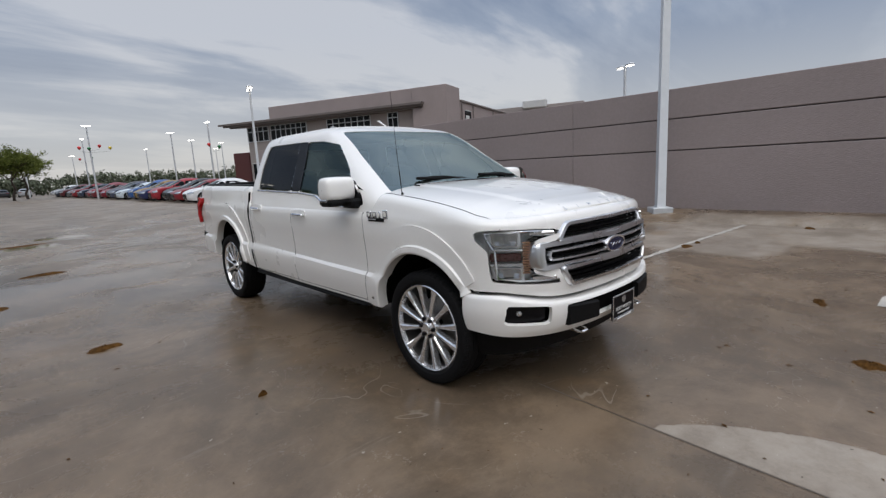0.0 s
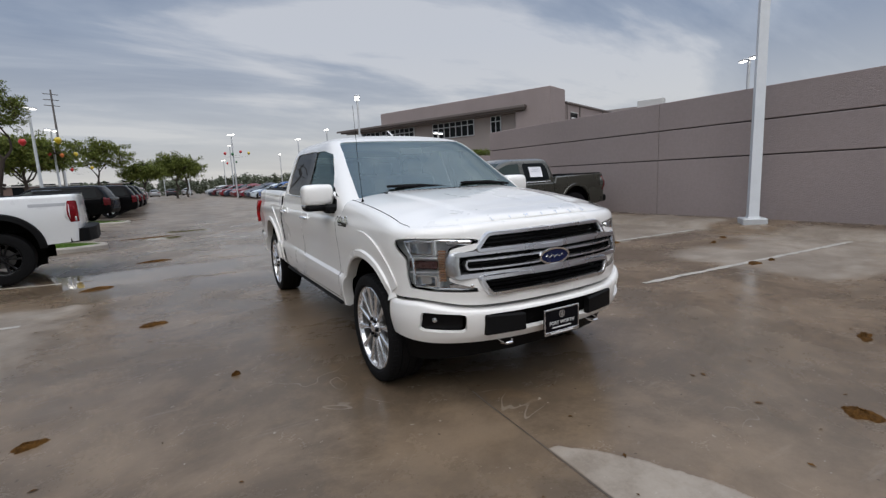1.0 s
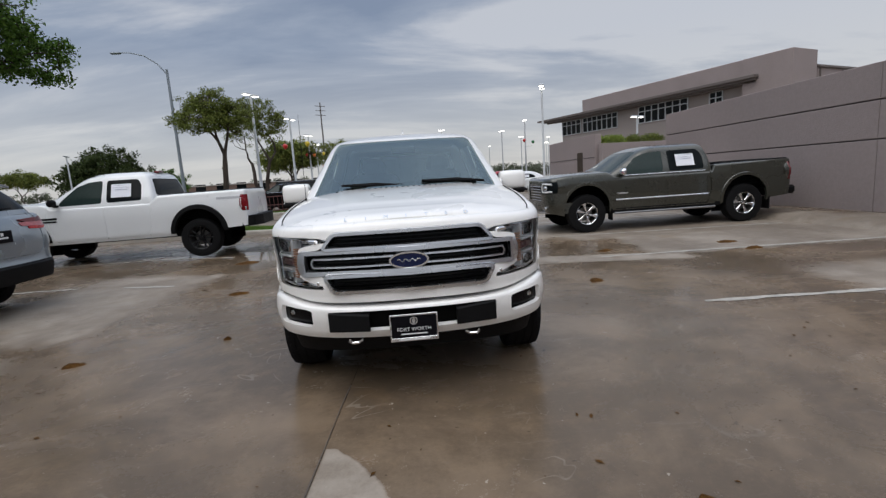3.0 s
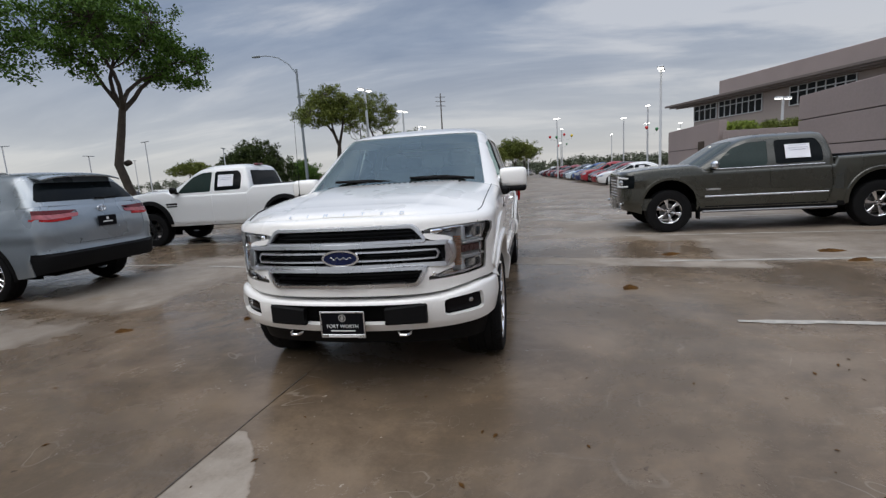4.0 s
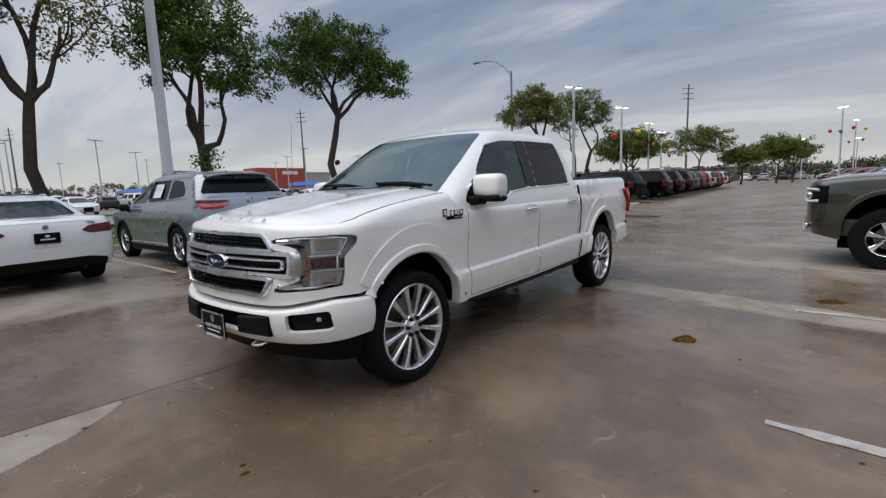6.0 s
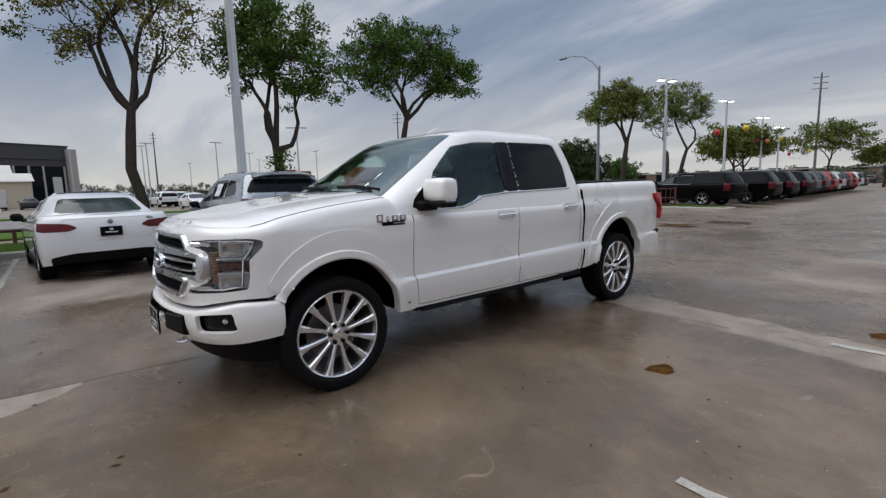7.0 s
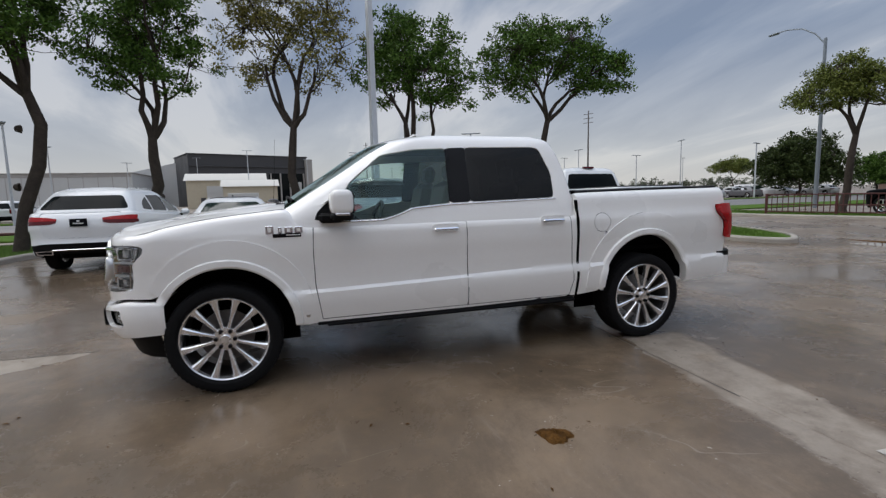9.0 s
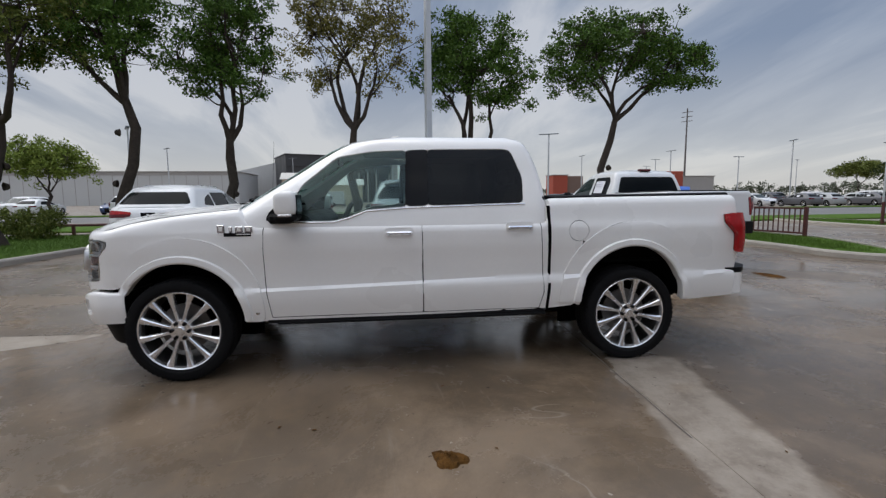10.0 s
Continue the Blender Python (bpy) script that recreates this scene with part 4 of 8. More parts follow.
    if "bed" in s:
        bed(t, rim, s["bed"], paint, s.get("rail", TRIM))
        part("cabin_floor", deck(x0, s["bed"] - 0.02, lambda x: 0.0, 6, -0.05), DARK, t)
    else:
        part("boot_lid", deck(x0, -9, s["rcrown"]), paint, t, thick=0.012)
    part("upper_body", ring, paint, t, thick=0.02)
    part("roof", cap(last, s["rise"]), s.get("roofm", paint), t)
    wells(t, (0, -wb), s["zc"], s["ra"], s["w"] - 0.05, s["w"] - 0.40)
    part("underbody", Skin().box((-wb / 2, 0, s["zs"] + 0.05), (wb - 0.75, 2 * s["w"] - 0.22, 0.16), 0.03).box((-wb / 2, 0, s["zs"] + 0.1), (wb + 1.2, 2 * s["w"] - 0.9, 0.14), 0.03), DARK, t)
    if s.get("sill"):
        for sg in (1, -1):
            part("sill", Skin().box((-wb / 2, sg * (s["w"] - 0.07), s["zs"] + 0.05), (wb - 2 * s["ra"] - 0.06, 0.10, 0.11), 0.02), s["sill"], t)
    wide, tp = curve(s["wide"]), curve(s.get("taper", [(-9, 1), (9, 1)]))
    if s.get("flare"):
        for x in (0.0, -wb):
            for sg in (1, -1):
                flare(t, x, s["zc"], s["ra"], s.get("band", 0.06), lambda a, z: wide(z) * tp(a), sg, s["flare"], s.get("lip", 0.015), s["zs"] + 0.05)
    for x in (0.0, -wb):
        for sg in (True, False):
            wheel(t, x, s["w"] - s["tw"] / 2 - s.get("inset", 0.02), s["rad"], s["rr"], s["tw"], s["style"], s["alloy"], sg)
    if "mirror" in s:
        mx, my, mz = s["mirror"]
        for sg in (1, -1):
            mi = part("mirror", Skin().box((mx, sg * (my + 0.11), mz), (0.13, 0.20, 0.15), 0.045), s.get("mirrorm", paint), t)
            part("mirror_arm", Skin().box((mx - 0.01, sg * (my + 0.0), mz - 0.07), (0.07, 0.12, 0.05), 0.015), TRIM, mi)
    return t


def bed(t, rim, x1, paint, rail):
    """The open load bed of a pickup: capped rails, inner walls and floor."""
    left = [p for p in rim if p[0] <= x1]
    loop = left + [(x, -y, z) for x, y, z in reversed(left[:-1])]
    cx = sum(p[0] for p in loop) / len(loop)

    def inset(p, d, z):
        return (p[0] + (d if p[0] < x1 - 0.35 and abs(p[1]) < 0.75 else 0.0) * 1.0, p[1] - math.copysign(min(d, abs(p[1])), p[1]) if abs(p[1]) > 0.05 else p[1], z)

    capr = Skin().grid([[(x, y, z - 0.012) for x, y, z in loop], [inset(p, -0.004, p[2] + 0.012) for p in loop], [inset(p, 0.03, p[2] + 0.022) for p in loop], [inset(p, 0.085, p[2] + 0.016) for p in loop], [inset(p, 0.09, p[2] - 0.05) for p in loop]])
    part("bed_rail_cap", capr, rail, t)
    part("bed_liner", Skin().grid([[inset(p, 0.08, p[2] - 0.02) for p in loop], [inset(p, 0.10, 0.86) for p in loop]]).box(((x1 + left[-1][0]) / 2, 0, 0.85), (abs(x1 - left[-1][0]) - 0.05, 1.7, 0.03), 0.005), DARK, t)
    part("bed_front_wall", Skin().box((x1 - 0.03, 0, 1.10), (0.04, 1.80, left[0][2] * 2 - 2.22), 0.01), paint, t)


# ---- the white crew-cab pickup ----
TRUCK = Matrix(((-0.0236, 0.9997, 0, 2.864), (-0.9997, -0.0236, 0, 2.338), (0, 0, 1, 0), (0, 0, 0, 1)))
WB = 3.683


def pickup():
    t = thing("pickup_truck", "white crew-cab pickup truck with chrome grille parked on wet concrete", "pickup truck", TRUCK @ Matrix.Diagonal((1, 0.99, 1, 1)))
    s = dict(step=0.028, rows=28, turns=26, cf=0.55, cr=0.16, nf=2.55, nr=4.5, R=0.062,
             nose=[(0.45, 0.84), (0.70, 0.890), (0.78, 0.900), (0.93, 0.878), (1.02, 0.862), (1.10, 0.848), (1.16, 0.842), (1.22, 0.838), (1.4, 0.70)],
             taper=[(-9, 1.0), (-0.05, 1.0), (0.35, 0.985), (0.85, 0.955), (1.0, 0.95)],
             tail=[(0.4, -4.66), (0.8, -4.72), (1.0, -4.735), (1.45, -4.69)],
             wide=[(0.40, 0.965), (0.50, 0.985), (0.66, 1.008), (0.695, 1.008), (0.72, 0.984), (0.9, 0.992), (1.05, 1.005), (1.15, 1.003), (1.22, 0.985), (1.42, 0.955)],
             top=[(-4.8, 1.42), (-2.99, 1.40), (-2.945, 1.39), (-2.93, 1.225), (-0.66, 1.225), (-0.57, 1.24), (-0.465, 1.335), (-0.3, 1.322), (0.05, 1.283), (0.35, 1.230), (0.50, 1.196), (0.60, 1.186), (0.70, 1.186), (0.9, 1.196)],
             bot=[(-4.8, 0.555), (-4.17, 0.515), (-3.2, 0.50), (-2.93, 0.48), (-0.6, 0.455), (0.26, 0.58), (0.34, 0.736), (0.60, 0.740), (0.74, 0.716), (0.85, 0.684), (0.95, 0.676)])
    skin, deck, rim = hull(s)
    # the crease above the sills climbs towards the tail
    skin.V = [(x, y, z + 0.019 * (-0.6 - x) * max(0.0, 1 - abs(z - 0.71) / 0.16) if -2.95 < x < -0.6 else z + 0.045 * max(0.0, 1 - abs(z - 0.71) / 0.16) if x <= -2.95 else z) for x, y, z in skin.V]
    levels = [(1.19, 0.985, -0.10, -2.985), (1.30, 0.962, -0.285, -2.985), (1.36, 0.945, -0.38, -2.98), (1.60, 0.862, -0.76, -2.94), (1.835, 0.775, -1.13, -2.855), (1.885, 0.735, -1.25, -2.82), (1.925, 0.655, -1.44, -2.73)]
    ring, last = cabin(levels, 0.034, 24, nf=3.0, nr=5.0, cf=0.40, cr=0.16, turns=18)
    yside = curve(s["wide"])
    both = (1, -1)
    # wheel openings
    for x, zc, r in ((-0.035, 0.468, 0.468), (-WB, 0.537, 0.462)):
        for sg in both:
            skin.carve(arch(x, zc, r), "side", lambda c: c[1] * sg > 0)
    # lamps and grille in the front
    # the lamps wrap the corner: outlined on a plane set at 45 degrees to it
    lamp = rounded([(-0.20, 1.080), (-0.19, 1.100), (0.0, 1.114), (0.206, 1.119), (0.300, 1.117), (0.351, 1.103), (0.345, 1.06), (0.268, 0.985), (0.262, 0.87), (0.246, 0.803), (0.10, 0.788), (-0.10, 0.774), (-0.185, 0.770), (-0.20, 0.79), (-0.03, 0.840), (-0.012, 0.853), (0.0, 0.95), (-0.012, 1.035), (-0.04, 1.050)], 0.012, 3)
    q2 = math.sqrt(0.5)
    for sg in both:
        skin.V = [((x + sg * y) * q2, (sg * y - x) * q2, z) for x, y, z in skin.V]
        pc = skin.carve(lamp, "front", lambda c: c[0] > 0.80, 0.0035)
        edge = [min(pc.V, key=lambda v: (v[1] - p[0]) ** 2 + (v[2] - p[1]) ** 2) for p in lamp]
        edge = [((x - y) * q2, sg * (x + y) * q2, z) for x, y, z in edge]
        for sk in (skin, pc):
            sk.V = [((x - y) * q2, sg * (x + y) * q2, z) for x, y, z in sk.V]
        lens = part("headlight", pc, LENS, t, "clear headlight with chrome insides")
        # black tube along the lamp's edge
        part("lamp_seal", Skin().tube(edge + [edge[0]], 0.0055, 6, False), DARK, lens, "black lamp outline")
        part("lamp_housing", pc.moved(pose(-0.095, -0.055 * sg, 0)), HOUSE, lens, thick=0.01)
        tw = pose(0, 0, 0, 0, 0, sg * 52)
        for z, hh, px, py in ((1.055, 0.082, 0.608, 0.835), (0.848, 0.072, 0.625, 0.825)):
            o = [(-0.078, -hh / 2), (0.070, -hh / 2), (0.085, hh / 2), (-0.078, hh / 2)]
            at = Matrix.Translation((px, sg * py, z)) @ tw @ (Matrix() if sg > 0 else Matrix.Diagonal((1, -1, 1, 1)))
            part("lamp_bezel", Skin().prism(rounded([(a * 1.22, b * 1.26) for a, b in o], 0.014), -0.055, 0.004, at, axis="front", hole=rounded([(a * 1.02, b * 1.02) for a, b in o], 0.012)), HOUSE, lens)
            bowl = part("lamp_bowl", Skin().prism(rounded(o, 0.012), -0.05, 0.022, at, axis="front", hole=rounded([(a * 0.84, b * 0.78) for a, b in o], 0.012)), CHROME, lens)
            part("lamp_back", Skin().prism(rounded(o, 0.012), -0.05, -0.046, at, axis="front"), LAMPC, bowl)
            part("lamp_projector", Skin().prism(rounded([(a * 0.46, b * 0.62) for a, b in o], 0.012), -0.045, 0.008, at, axis="front"), LAMPC, bowl)
        for z in (0.992, 0.902):
            part("lamp_shelf", Skin().box((0.618, sg * 0.835, z), (0.05, 0.20, 0.016), 0.006, tw), HOUSE, lens)
        part("lamp_mask", Skin().box((0.612, sg * 0.835, 0.947), (0.03, 0.19, 0.050), 0.008, tw), MASK, lens, "dark red reflector")
        bar = Skin()
        for z in np.linspace(0.850, 1.034, 13):
            bar.box((0.705, sg * 0.752, z), (0.03, 0.048, 0.009), 0.003, pose(0, 0, 0, 0, 0, sg * 42))
        part("turn_signal", bar, AMBER, lens, "amber turn signal")
        part("light_bar", Skin().tube([(0.775, sg * 0.60, 1.088), (0.70, sg * 0.745, 1.100), (0.60, sg * 0.865, 1.104), (0.515, sg * 0.912, 1.092), (0.53, sg * 0.902, 1.045), (0.575, sg * 0.890, 0.985), (0.59, sg * 0.885, 0.82), (0.68, sg * 0.79, 0.800), (0.79, sg * 0.62, 0.790)], 0.010, 8), CHROME, lens)
        part("inner_wedge", Skin().box((0.752, sg * 0.655, 1.082), (0.03, 0.16, 0.030), 0.008, pose(0, 0, 0, 0, 0, sg * 40)), CHROME, lens)
        part("inner_wedge", Skin().box((0.765, sg * 0.655, 0.808), (0.03, 0.16, 0.036), 0.008, pose(0, 0, 0, 0, 0, sg * 40)), CHROME, lens)
    grille_hole = [(-0.49, 1.132), (0.49, 1.132), (0.565, 1.032), (0.730, 1.016), (0.740, 0.944), (0.730, 0.872), (0.560, 0.858), (0.505, 0.744), (-0.505, 0.744), (-0.560, 0.858), (-0.730, 0.872), (-0.740, 0.944), (-0.730, 1.016), (-0.565, 1.032)]
    gp = skin.carve(grille_hole, "front", lambda c: c[0] > 0.45)
    g = part("grille", gp.moved(pose(-0.045, 0, 0)), GLOSSB, t, "black grille in a chrome surround", thick=0.01)

    def fx(y, z, d=0.0):
        k = max(0.0, 1 - (abs(y) / (yside(z) * 0.962)) ** 2.55) ** (1 / 2.55)
        return 0.35 + (curve(s["nose"])(z) - 0.35) * k + d

    def ribbon(path, r, d=0.012, flat=0.5, closed=False):
        """A moulded bar along a path of (y, z) over the front."""
        rows = []
        n = len(path)
        for i in range(n):
            a, b = Vector(path[i - 1 if closed or i else 0]), Vector(path[(i + 1) % n if closed or i < n - 1 else n - 1])
            u = (b - a).normalized()
            nrm = Vector((-u[1], u[0]))
            q = Vector(path[i])
            row = []
            for e, h in ((-1, -0.03), (-1, 0.2), (-0.6, 1), (0.6, 1), (1, 0.2), (1, -0.03)):
                pt = q + nrm * r * e
                row.append((fx(pt[0], pt[1], d * h if h > 0 else h), pt[0], pt[1]))
            rows.append(row)
        sk = Skin()
        if closed:
            rows.append(rows[0])
        return sk.grid(rows)

    def dense(path, k=8, closed=False):
        out = []
        n = len(path)
        for i in range(n if closed else n - 1):
            a, b = path[i], path[(i + 1) % n]
            out += [(a[0] + (b[0] - a[0]) * j / k, a[1] + (b[1] - a[1]) * j / k) for j in range(k)]
        return out if closed else out + [path[-1]]

    def frame_of(poly, r, d, name, mat):
        return part(name, ribbon(dense(rounded(poly, 0.03, 3), 2, True), r, d, closed=True), mat, g, "satin chrome bar", sharp=50)

    frame_of([(-0.485, 1.126), (0.485, 1.126), (0.568, 1.030), (-0.568, 1.030)], 0.016, 0.022, "upper_surround", SATIN)
    frame_of([(-0.716, 1.012), (0.716, 1.012), (0.728, 0.944), (0.716, 0.876), (-0.716, 0.876), (-0.728, 0.944)], 0.023, 0.03, "middle_surround", SATIN)
    frame_of([(-0.562, 0.857), (0.562, 0.857), (0.502, 0.752), (-0.502, 0.752)], 0.018, 0.022, "lower_surround", SATIN)
    for z, w in ((0.971, 0.63), (0.917, 0.63)):
        part("grille_bar", ribbon(dense([(-w, z), (w, z)], 30), 0.009, 0.016), SATIN, g, "satin chrome bar", sharp=50)
    for sg in both:
        part("bracket_end", ribbon(dense([(sg * 0.700, 0.884), (sg * 0.706, 0.944), (sg * 0.700, 1.004)], 4), 0.027, 0.031), SATIN, g, "satin chrome bar", sharp=50)
        part("grille_end", ribbon(dense([(sg * 0.63, 0.971), (sg * 0.642, 0.944), (sg * 0.63, 0.917)], 4), 0.009, 0.016), SATIN, g)
    for z0, z1, w in ((1.056, 1.104, 0.49), (0.980, 0.987, 0.66), (0.933, 0.956, 0.61), (0.901, 0.908, 0.66), (0.778, 0.834, 0.50)):
        k = max(2, round((z1 - z0) / 0.017))
        for z in np.linspace(z0, z1, k):
            part("grille_slat", ribbon(dense([(-w, z), (w, z)], 24), 0.0042, -0.012), TRIM, g)
    bz, bx = 0.940, fx(0, 0.940)
    part("badge_rim", Skin().prism(ellipse(0, bz, 0.130, 0.056), bx, bx + 0.030, axis="front", hole=ellipse(0, bz, 0.116, 0.044)), CHROME, g)
    part("badge_oval", Skin().prism(ellipse(0, bz, 0.118, 0.046), bx, bx + 0.026, axis="front"), BLUE, g, "blue oval badge")
    scr = Skin()
    scr.tube([(bx + 0.027, -0.075 + 0.15 * k / 40, bz + 0.010 * math.sin(k * 0.55) * (1 - 0.3 * k / 40)) for k in range(41)], 0.0022, 6)
    part("badge_script", scr, CHROME, g)
    # doors with their shut lines
    doors = [[(-0.665, 1.4), (-0.655, 1.0), (-0.66, 0.75), (-0.70, 0.485), (-1.893, 0.485), (-1.888, 1.4)], [(-1.894, 1.4), (-1.899, 0.485), (-2.87, 0.485), (-2.905, 0.62), (-2.885, 1.0), (-2.86, 1.4)]]
    for k, poly in enumerate(doors):
        for sg in both:
            pc = skin.carve(poly, "side", lambda c: c[1] * sg > 0, 0.0042)
            d = part("front_door" if k == 0 else "rear_door", pc.largest(), WHITE, t, thick=0.012)
            hx, hz = ((-1.706, 1.130), (-2.69, 1.160))[k]
            part("handle_recess", Skin().prism(rounded([(hx - 0.115, hz - 0.05), (hx + 0.115, hz - 0.05), (hx + 0.115, hz + 0.05), (hx - 0.115, hz + 0.05)], 0.03), sg * 0.99, sg * 1.0045, axis="side"), WHITE, d)
            part("handle", Skin().box((hx, sg * 1.030, hz + 0.008), (0.21, 0.022, 0.026), 0.010).box((hx + 0.085, sg * 1.015, hz + 0.004), (0.03, 0.04, 0.03), 0.01).box((hx - 0.085, sg * 1.015, hz + 0.004), (0.03, 0.04, 0.03), 0.01), CHROME, d, "chrome handle")
    taper = curve(s["taper"])

    def ysurf(x, z):
        d = curve(s["top"])(x) - z
        R = s["R"]
        return yside(z) * taper(x) - (R - math.sqrt(max(0, R * R - (R - d) ** 2)) if d < R else 0)

    # dark tubes that stand in for the shade in the shut lines
    for sg in both:
        for path in ([(-0.665, 1.21), (-0.655, 1.0), (-0.66, 0.75), (-0.70, 0.487)], [(-0.70, 0.486), (-1.896, 0.486)], [(-1.891, 1.21), (-1.896, 0.487)], [(-1.896, 0.486), (-2.87, 0.486)], [(-2.87, 0.487), (-2.905, 0.62), (-2.886, 1.0), (-2.87, 1.21)]):
            part("door_seal", Skin().tube([(x, sg * (ysurf(x, z) - 0.0015), z) for x, z in dense(path, 10)], 0.0027, 6), DARK, t)
    # pressed swells over the wheel openings, with a crisp upper edge
    for x, zc, lo, ahead, rr in ((-0.06, 0.540, 0.46, 0.80, 0.588), (-3.70, 0.545, 0.53, 0.53, 0.660)):
        a0, a1 = math.asin((ahead - zc) / rr), math.pi - math.asin((lo - zc) / rr)
        outer = [(x + rr * math.cos(a0 + (a1 - a0) * k / 40), zc + rr * math.sin(a0 + (a1 - a0) * k / 40)) for k in range(41)]
        for sg in both:
            pc = skin.carve(outer + [(x, zc - 0.1)], "side", lambda c: c[1] * sg > 0.55)
            part("fender_swell", pc.moved(pose(0, sg * 0.011, 0)), WHITE, t, thick=0.03)
    # fuel flap on the left bed side
    fl = skin.carve(ellipse(-3.20, 1.130, 0.088, 0.088), "side", lambda c: c[1] > 0, 0.0045)
    part("fuel_flap", fl, WHITE, t, thick=0.01)
    # tail lamps wrap the corner
    for sg in both:
        pc = skin.carve([(-4.515, 1.255), (-4.9, 1.26), (-4.9, 0.925), (-4.612, 0.925), (-4.600, 1.09), (-4.515, 1.18)], "side", lambda c: c[1] * sg > 0.78, 0.003, -0.008)
        part("tail_light", pc, RED, t, "red tail light", thick=0.04)
    # dark strip laid on each side for the shade between cab and bed
    for sg in both:
        mid = curve([(0.4, -2.931), (0.75, -2.95), (1.5, -2.940)])
        top_z = curve(s["top"])(-2.94) - 0.006
        rows = [[(mid(z) + e, sg * (ysurf(mid(z), z) + h), z) for e, h in ((-0.013, -0.01), (-0.012, 0.004), (0.012, 0.004), (0.013, -0.01))] for z in np.linspace(0.47, top_z, 40)]
        part("cab_bed_gap", Skin().grid(rows), DARK, t)
    # panes
    front_pane = rounded([(-0.872, 1.240), (-1.20, 1.240), (-1.32, 1.272), (-1.44, 1.322), (-1.760, 1.346), (-1.775, 1.806), (-1.50, 1.794), (-1.22, 1.748), (-0.95, 1.525), (-0.90, 1.43)], 0.03)
    sail = rounded([(-0.678, 1.246), (-0.868, 1.246), (-0.896, 1.43), (-0.945, 1.520), (-0.90, 1.482), (-0.692, 1.305)], 0.012)
    rear_pane = rounded([(-1.945, 1.350), (-2.735, 1.368), (-2.745, 1.58), (-2.66, 1.805), (-2.60, 1.820), (-1.955, 1.814)], 0.035)
    pillar = [(-1.760, 1.346), (-1.945, 1.350), (-1.955, 1.814), (-1.775, 1.806)]
    for sg in both:
        for poly, mat, nm in ((front_pane, LIGHTT, "front_side_window"), (rear_pane, TINT, "rear_side_window")):
            pc = ring.carve(poly, "side", lambda c: c[1] * sg > 0, 0.0, 0.010)
            part(nm, outward(pc, (0, sg, 0.2)), mat, t, "dark tinted glass" if mat is TINT else "clear glass", recalc=False)
        part("door_pillar", ring.carve(pillar, "side", lambda c: c[1] * sg > 0, 0.0, 0.004), GLOSSB, t)
        fw = curve([(l[0], l[1]) for l in levels])
        bead = [(-0.74, 1.228), (-1.20, 1.230), (-1.32, 1.263), (-1.45, 1.313), (-1.78, 1.336), (-2.745, 1.358)]
        part("window_moulding", Skin().tube([(x, sg * (fw(z) + 0.001), z) for x, z in dense(bead, 6)], 0.0075, 8), CHROME, t, "thin chrome moulding")
        part("mirror_sail", ring.carve(sail, "side", lambda c: c[1] * sg > 0, 0.0, 0.004), TRIM, t, thick=0.01)
    fw, ff = curve([(l[0], l[1]) for l in levels]), curve([(l[0], l[2]) for l in levels])
    ws = rounded([(-0.845, 1.325), (0.845, 1.325), (0.70, 1.862), (-0.70, 1.862)], 0.04)
    part("windscreen", outward(ring.carve(ws, "front", lambda c: c[0] > ff(c[2]) - 0.30 and c[0] > -1.8, 0.0, 0.004), (1, 0, 0.6)), GLASS, t, "raked green-tinted windscreen", recalc=False)
    rw = rounded([(-0.74, 1.42), (0.74, 1.42), (0.64, 1.80), (-0.64, 1.80)], 0.05)
    part("rear_window", ring.carve(rw, "front", lambda c: c[0] < -2.6, 0.0, 0.004), TINT, t)
    # painted shells
    rear = skin.split(lambda c: c[0] < -2.94)
    part("body", skin, WHITE, t, thick=0.016, offset=1.0)
    part("bed_sides", rear, WHITE, t, thick=0.016)
    part("cab", ring, WHITE, t, thick=0.022)
    part("roof", cap(last, 0.04), WHITE, t, thick=0.01)
    # black sheet added under the bonnet in place of the shade there
    part("engine_bay", deck(9, -0.495, lambda x: 0.03, 8, -0.05), DARK, t)
    centre = curve([(-0.6, 1.398), (-0.3, 1.376), (0.0, 1.344), (0.35, 1.296), (0.60, 1.256), (0.70, 1.238), (0.755, 1.222), (0.79, 1.202)])
    edge = curve(s["top"])
    hood = deck(9, -0.485, lambda x: max(0.0, centre(x) - edge(x)), 72, 0.0, 4.5)

    def dome(v):
        x, y, z = v
        k = max(0.0, min(1.0, (0.50 + 0.12 * (0.7 - x) - abs(y)) / 0.045))
        return (x, y * (1 - 0.005 / abs(y)) if abs(y) > 0.3 else y, z + 0.008 * k * k * (3 - 2 * k) * min(1, max(0, (0.78 - x) / 0.25)) - 0.003)

    hood.V = [dome(v) for v in hood.V]
    # dark tube on the bonnet's edge, drawn for the shade in its shut line
    for sg in both:
        line = [(x, sg * (y - 0.002), z + 0.0005) for x, y, z in rim if -0.48 < x < 0.50]
        part("bonnet_gap", Skin().tube([(0.618, sg * 0.884, 1.120), (0.585, sg * 0.890, 1.150), (0.550, sg * 0.884, 1.178)] + line, 0.0032, 6), DARK, t)
    h = part("bonnet", hood, WHITE, t, thick=0.014, sharp=60)
    for k, ch in enumerate("LIMITED"):
        y = -0.40 + 0.80 * k / 6
        lettering("raised_letter", ch, 0.042, CHROME, Matrix.Translation((0.778 - 0.13 * y * y, y, 1.212 - 0.02 * y * y)) @ pose(0, 0, 0, 0, 0, 90) @ pose(0, 0, 0, 36, 0, 0), h, 0.004)
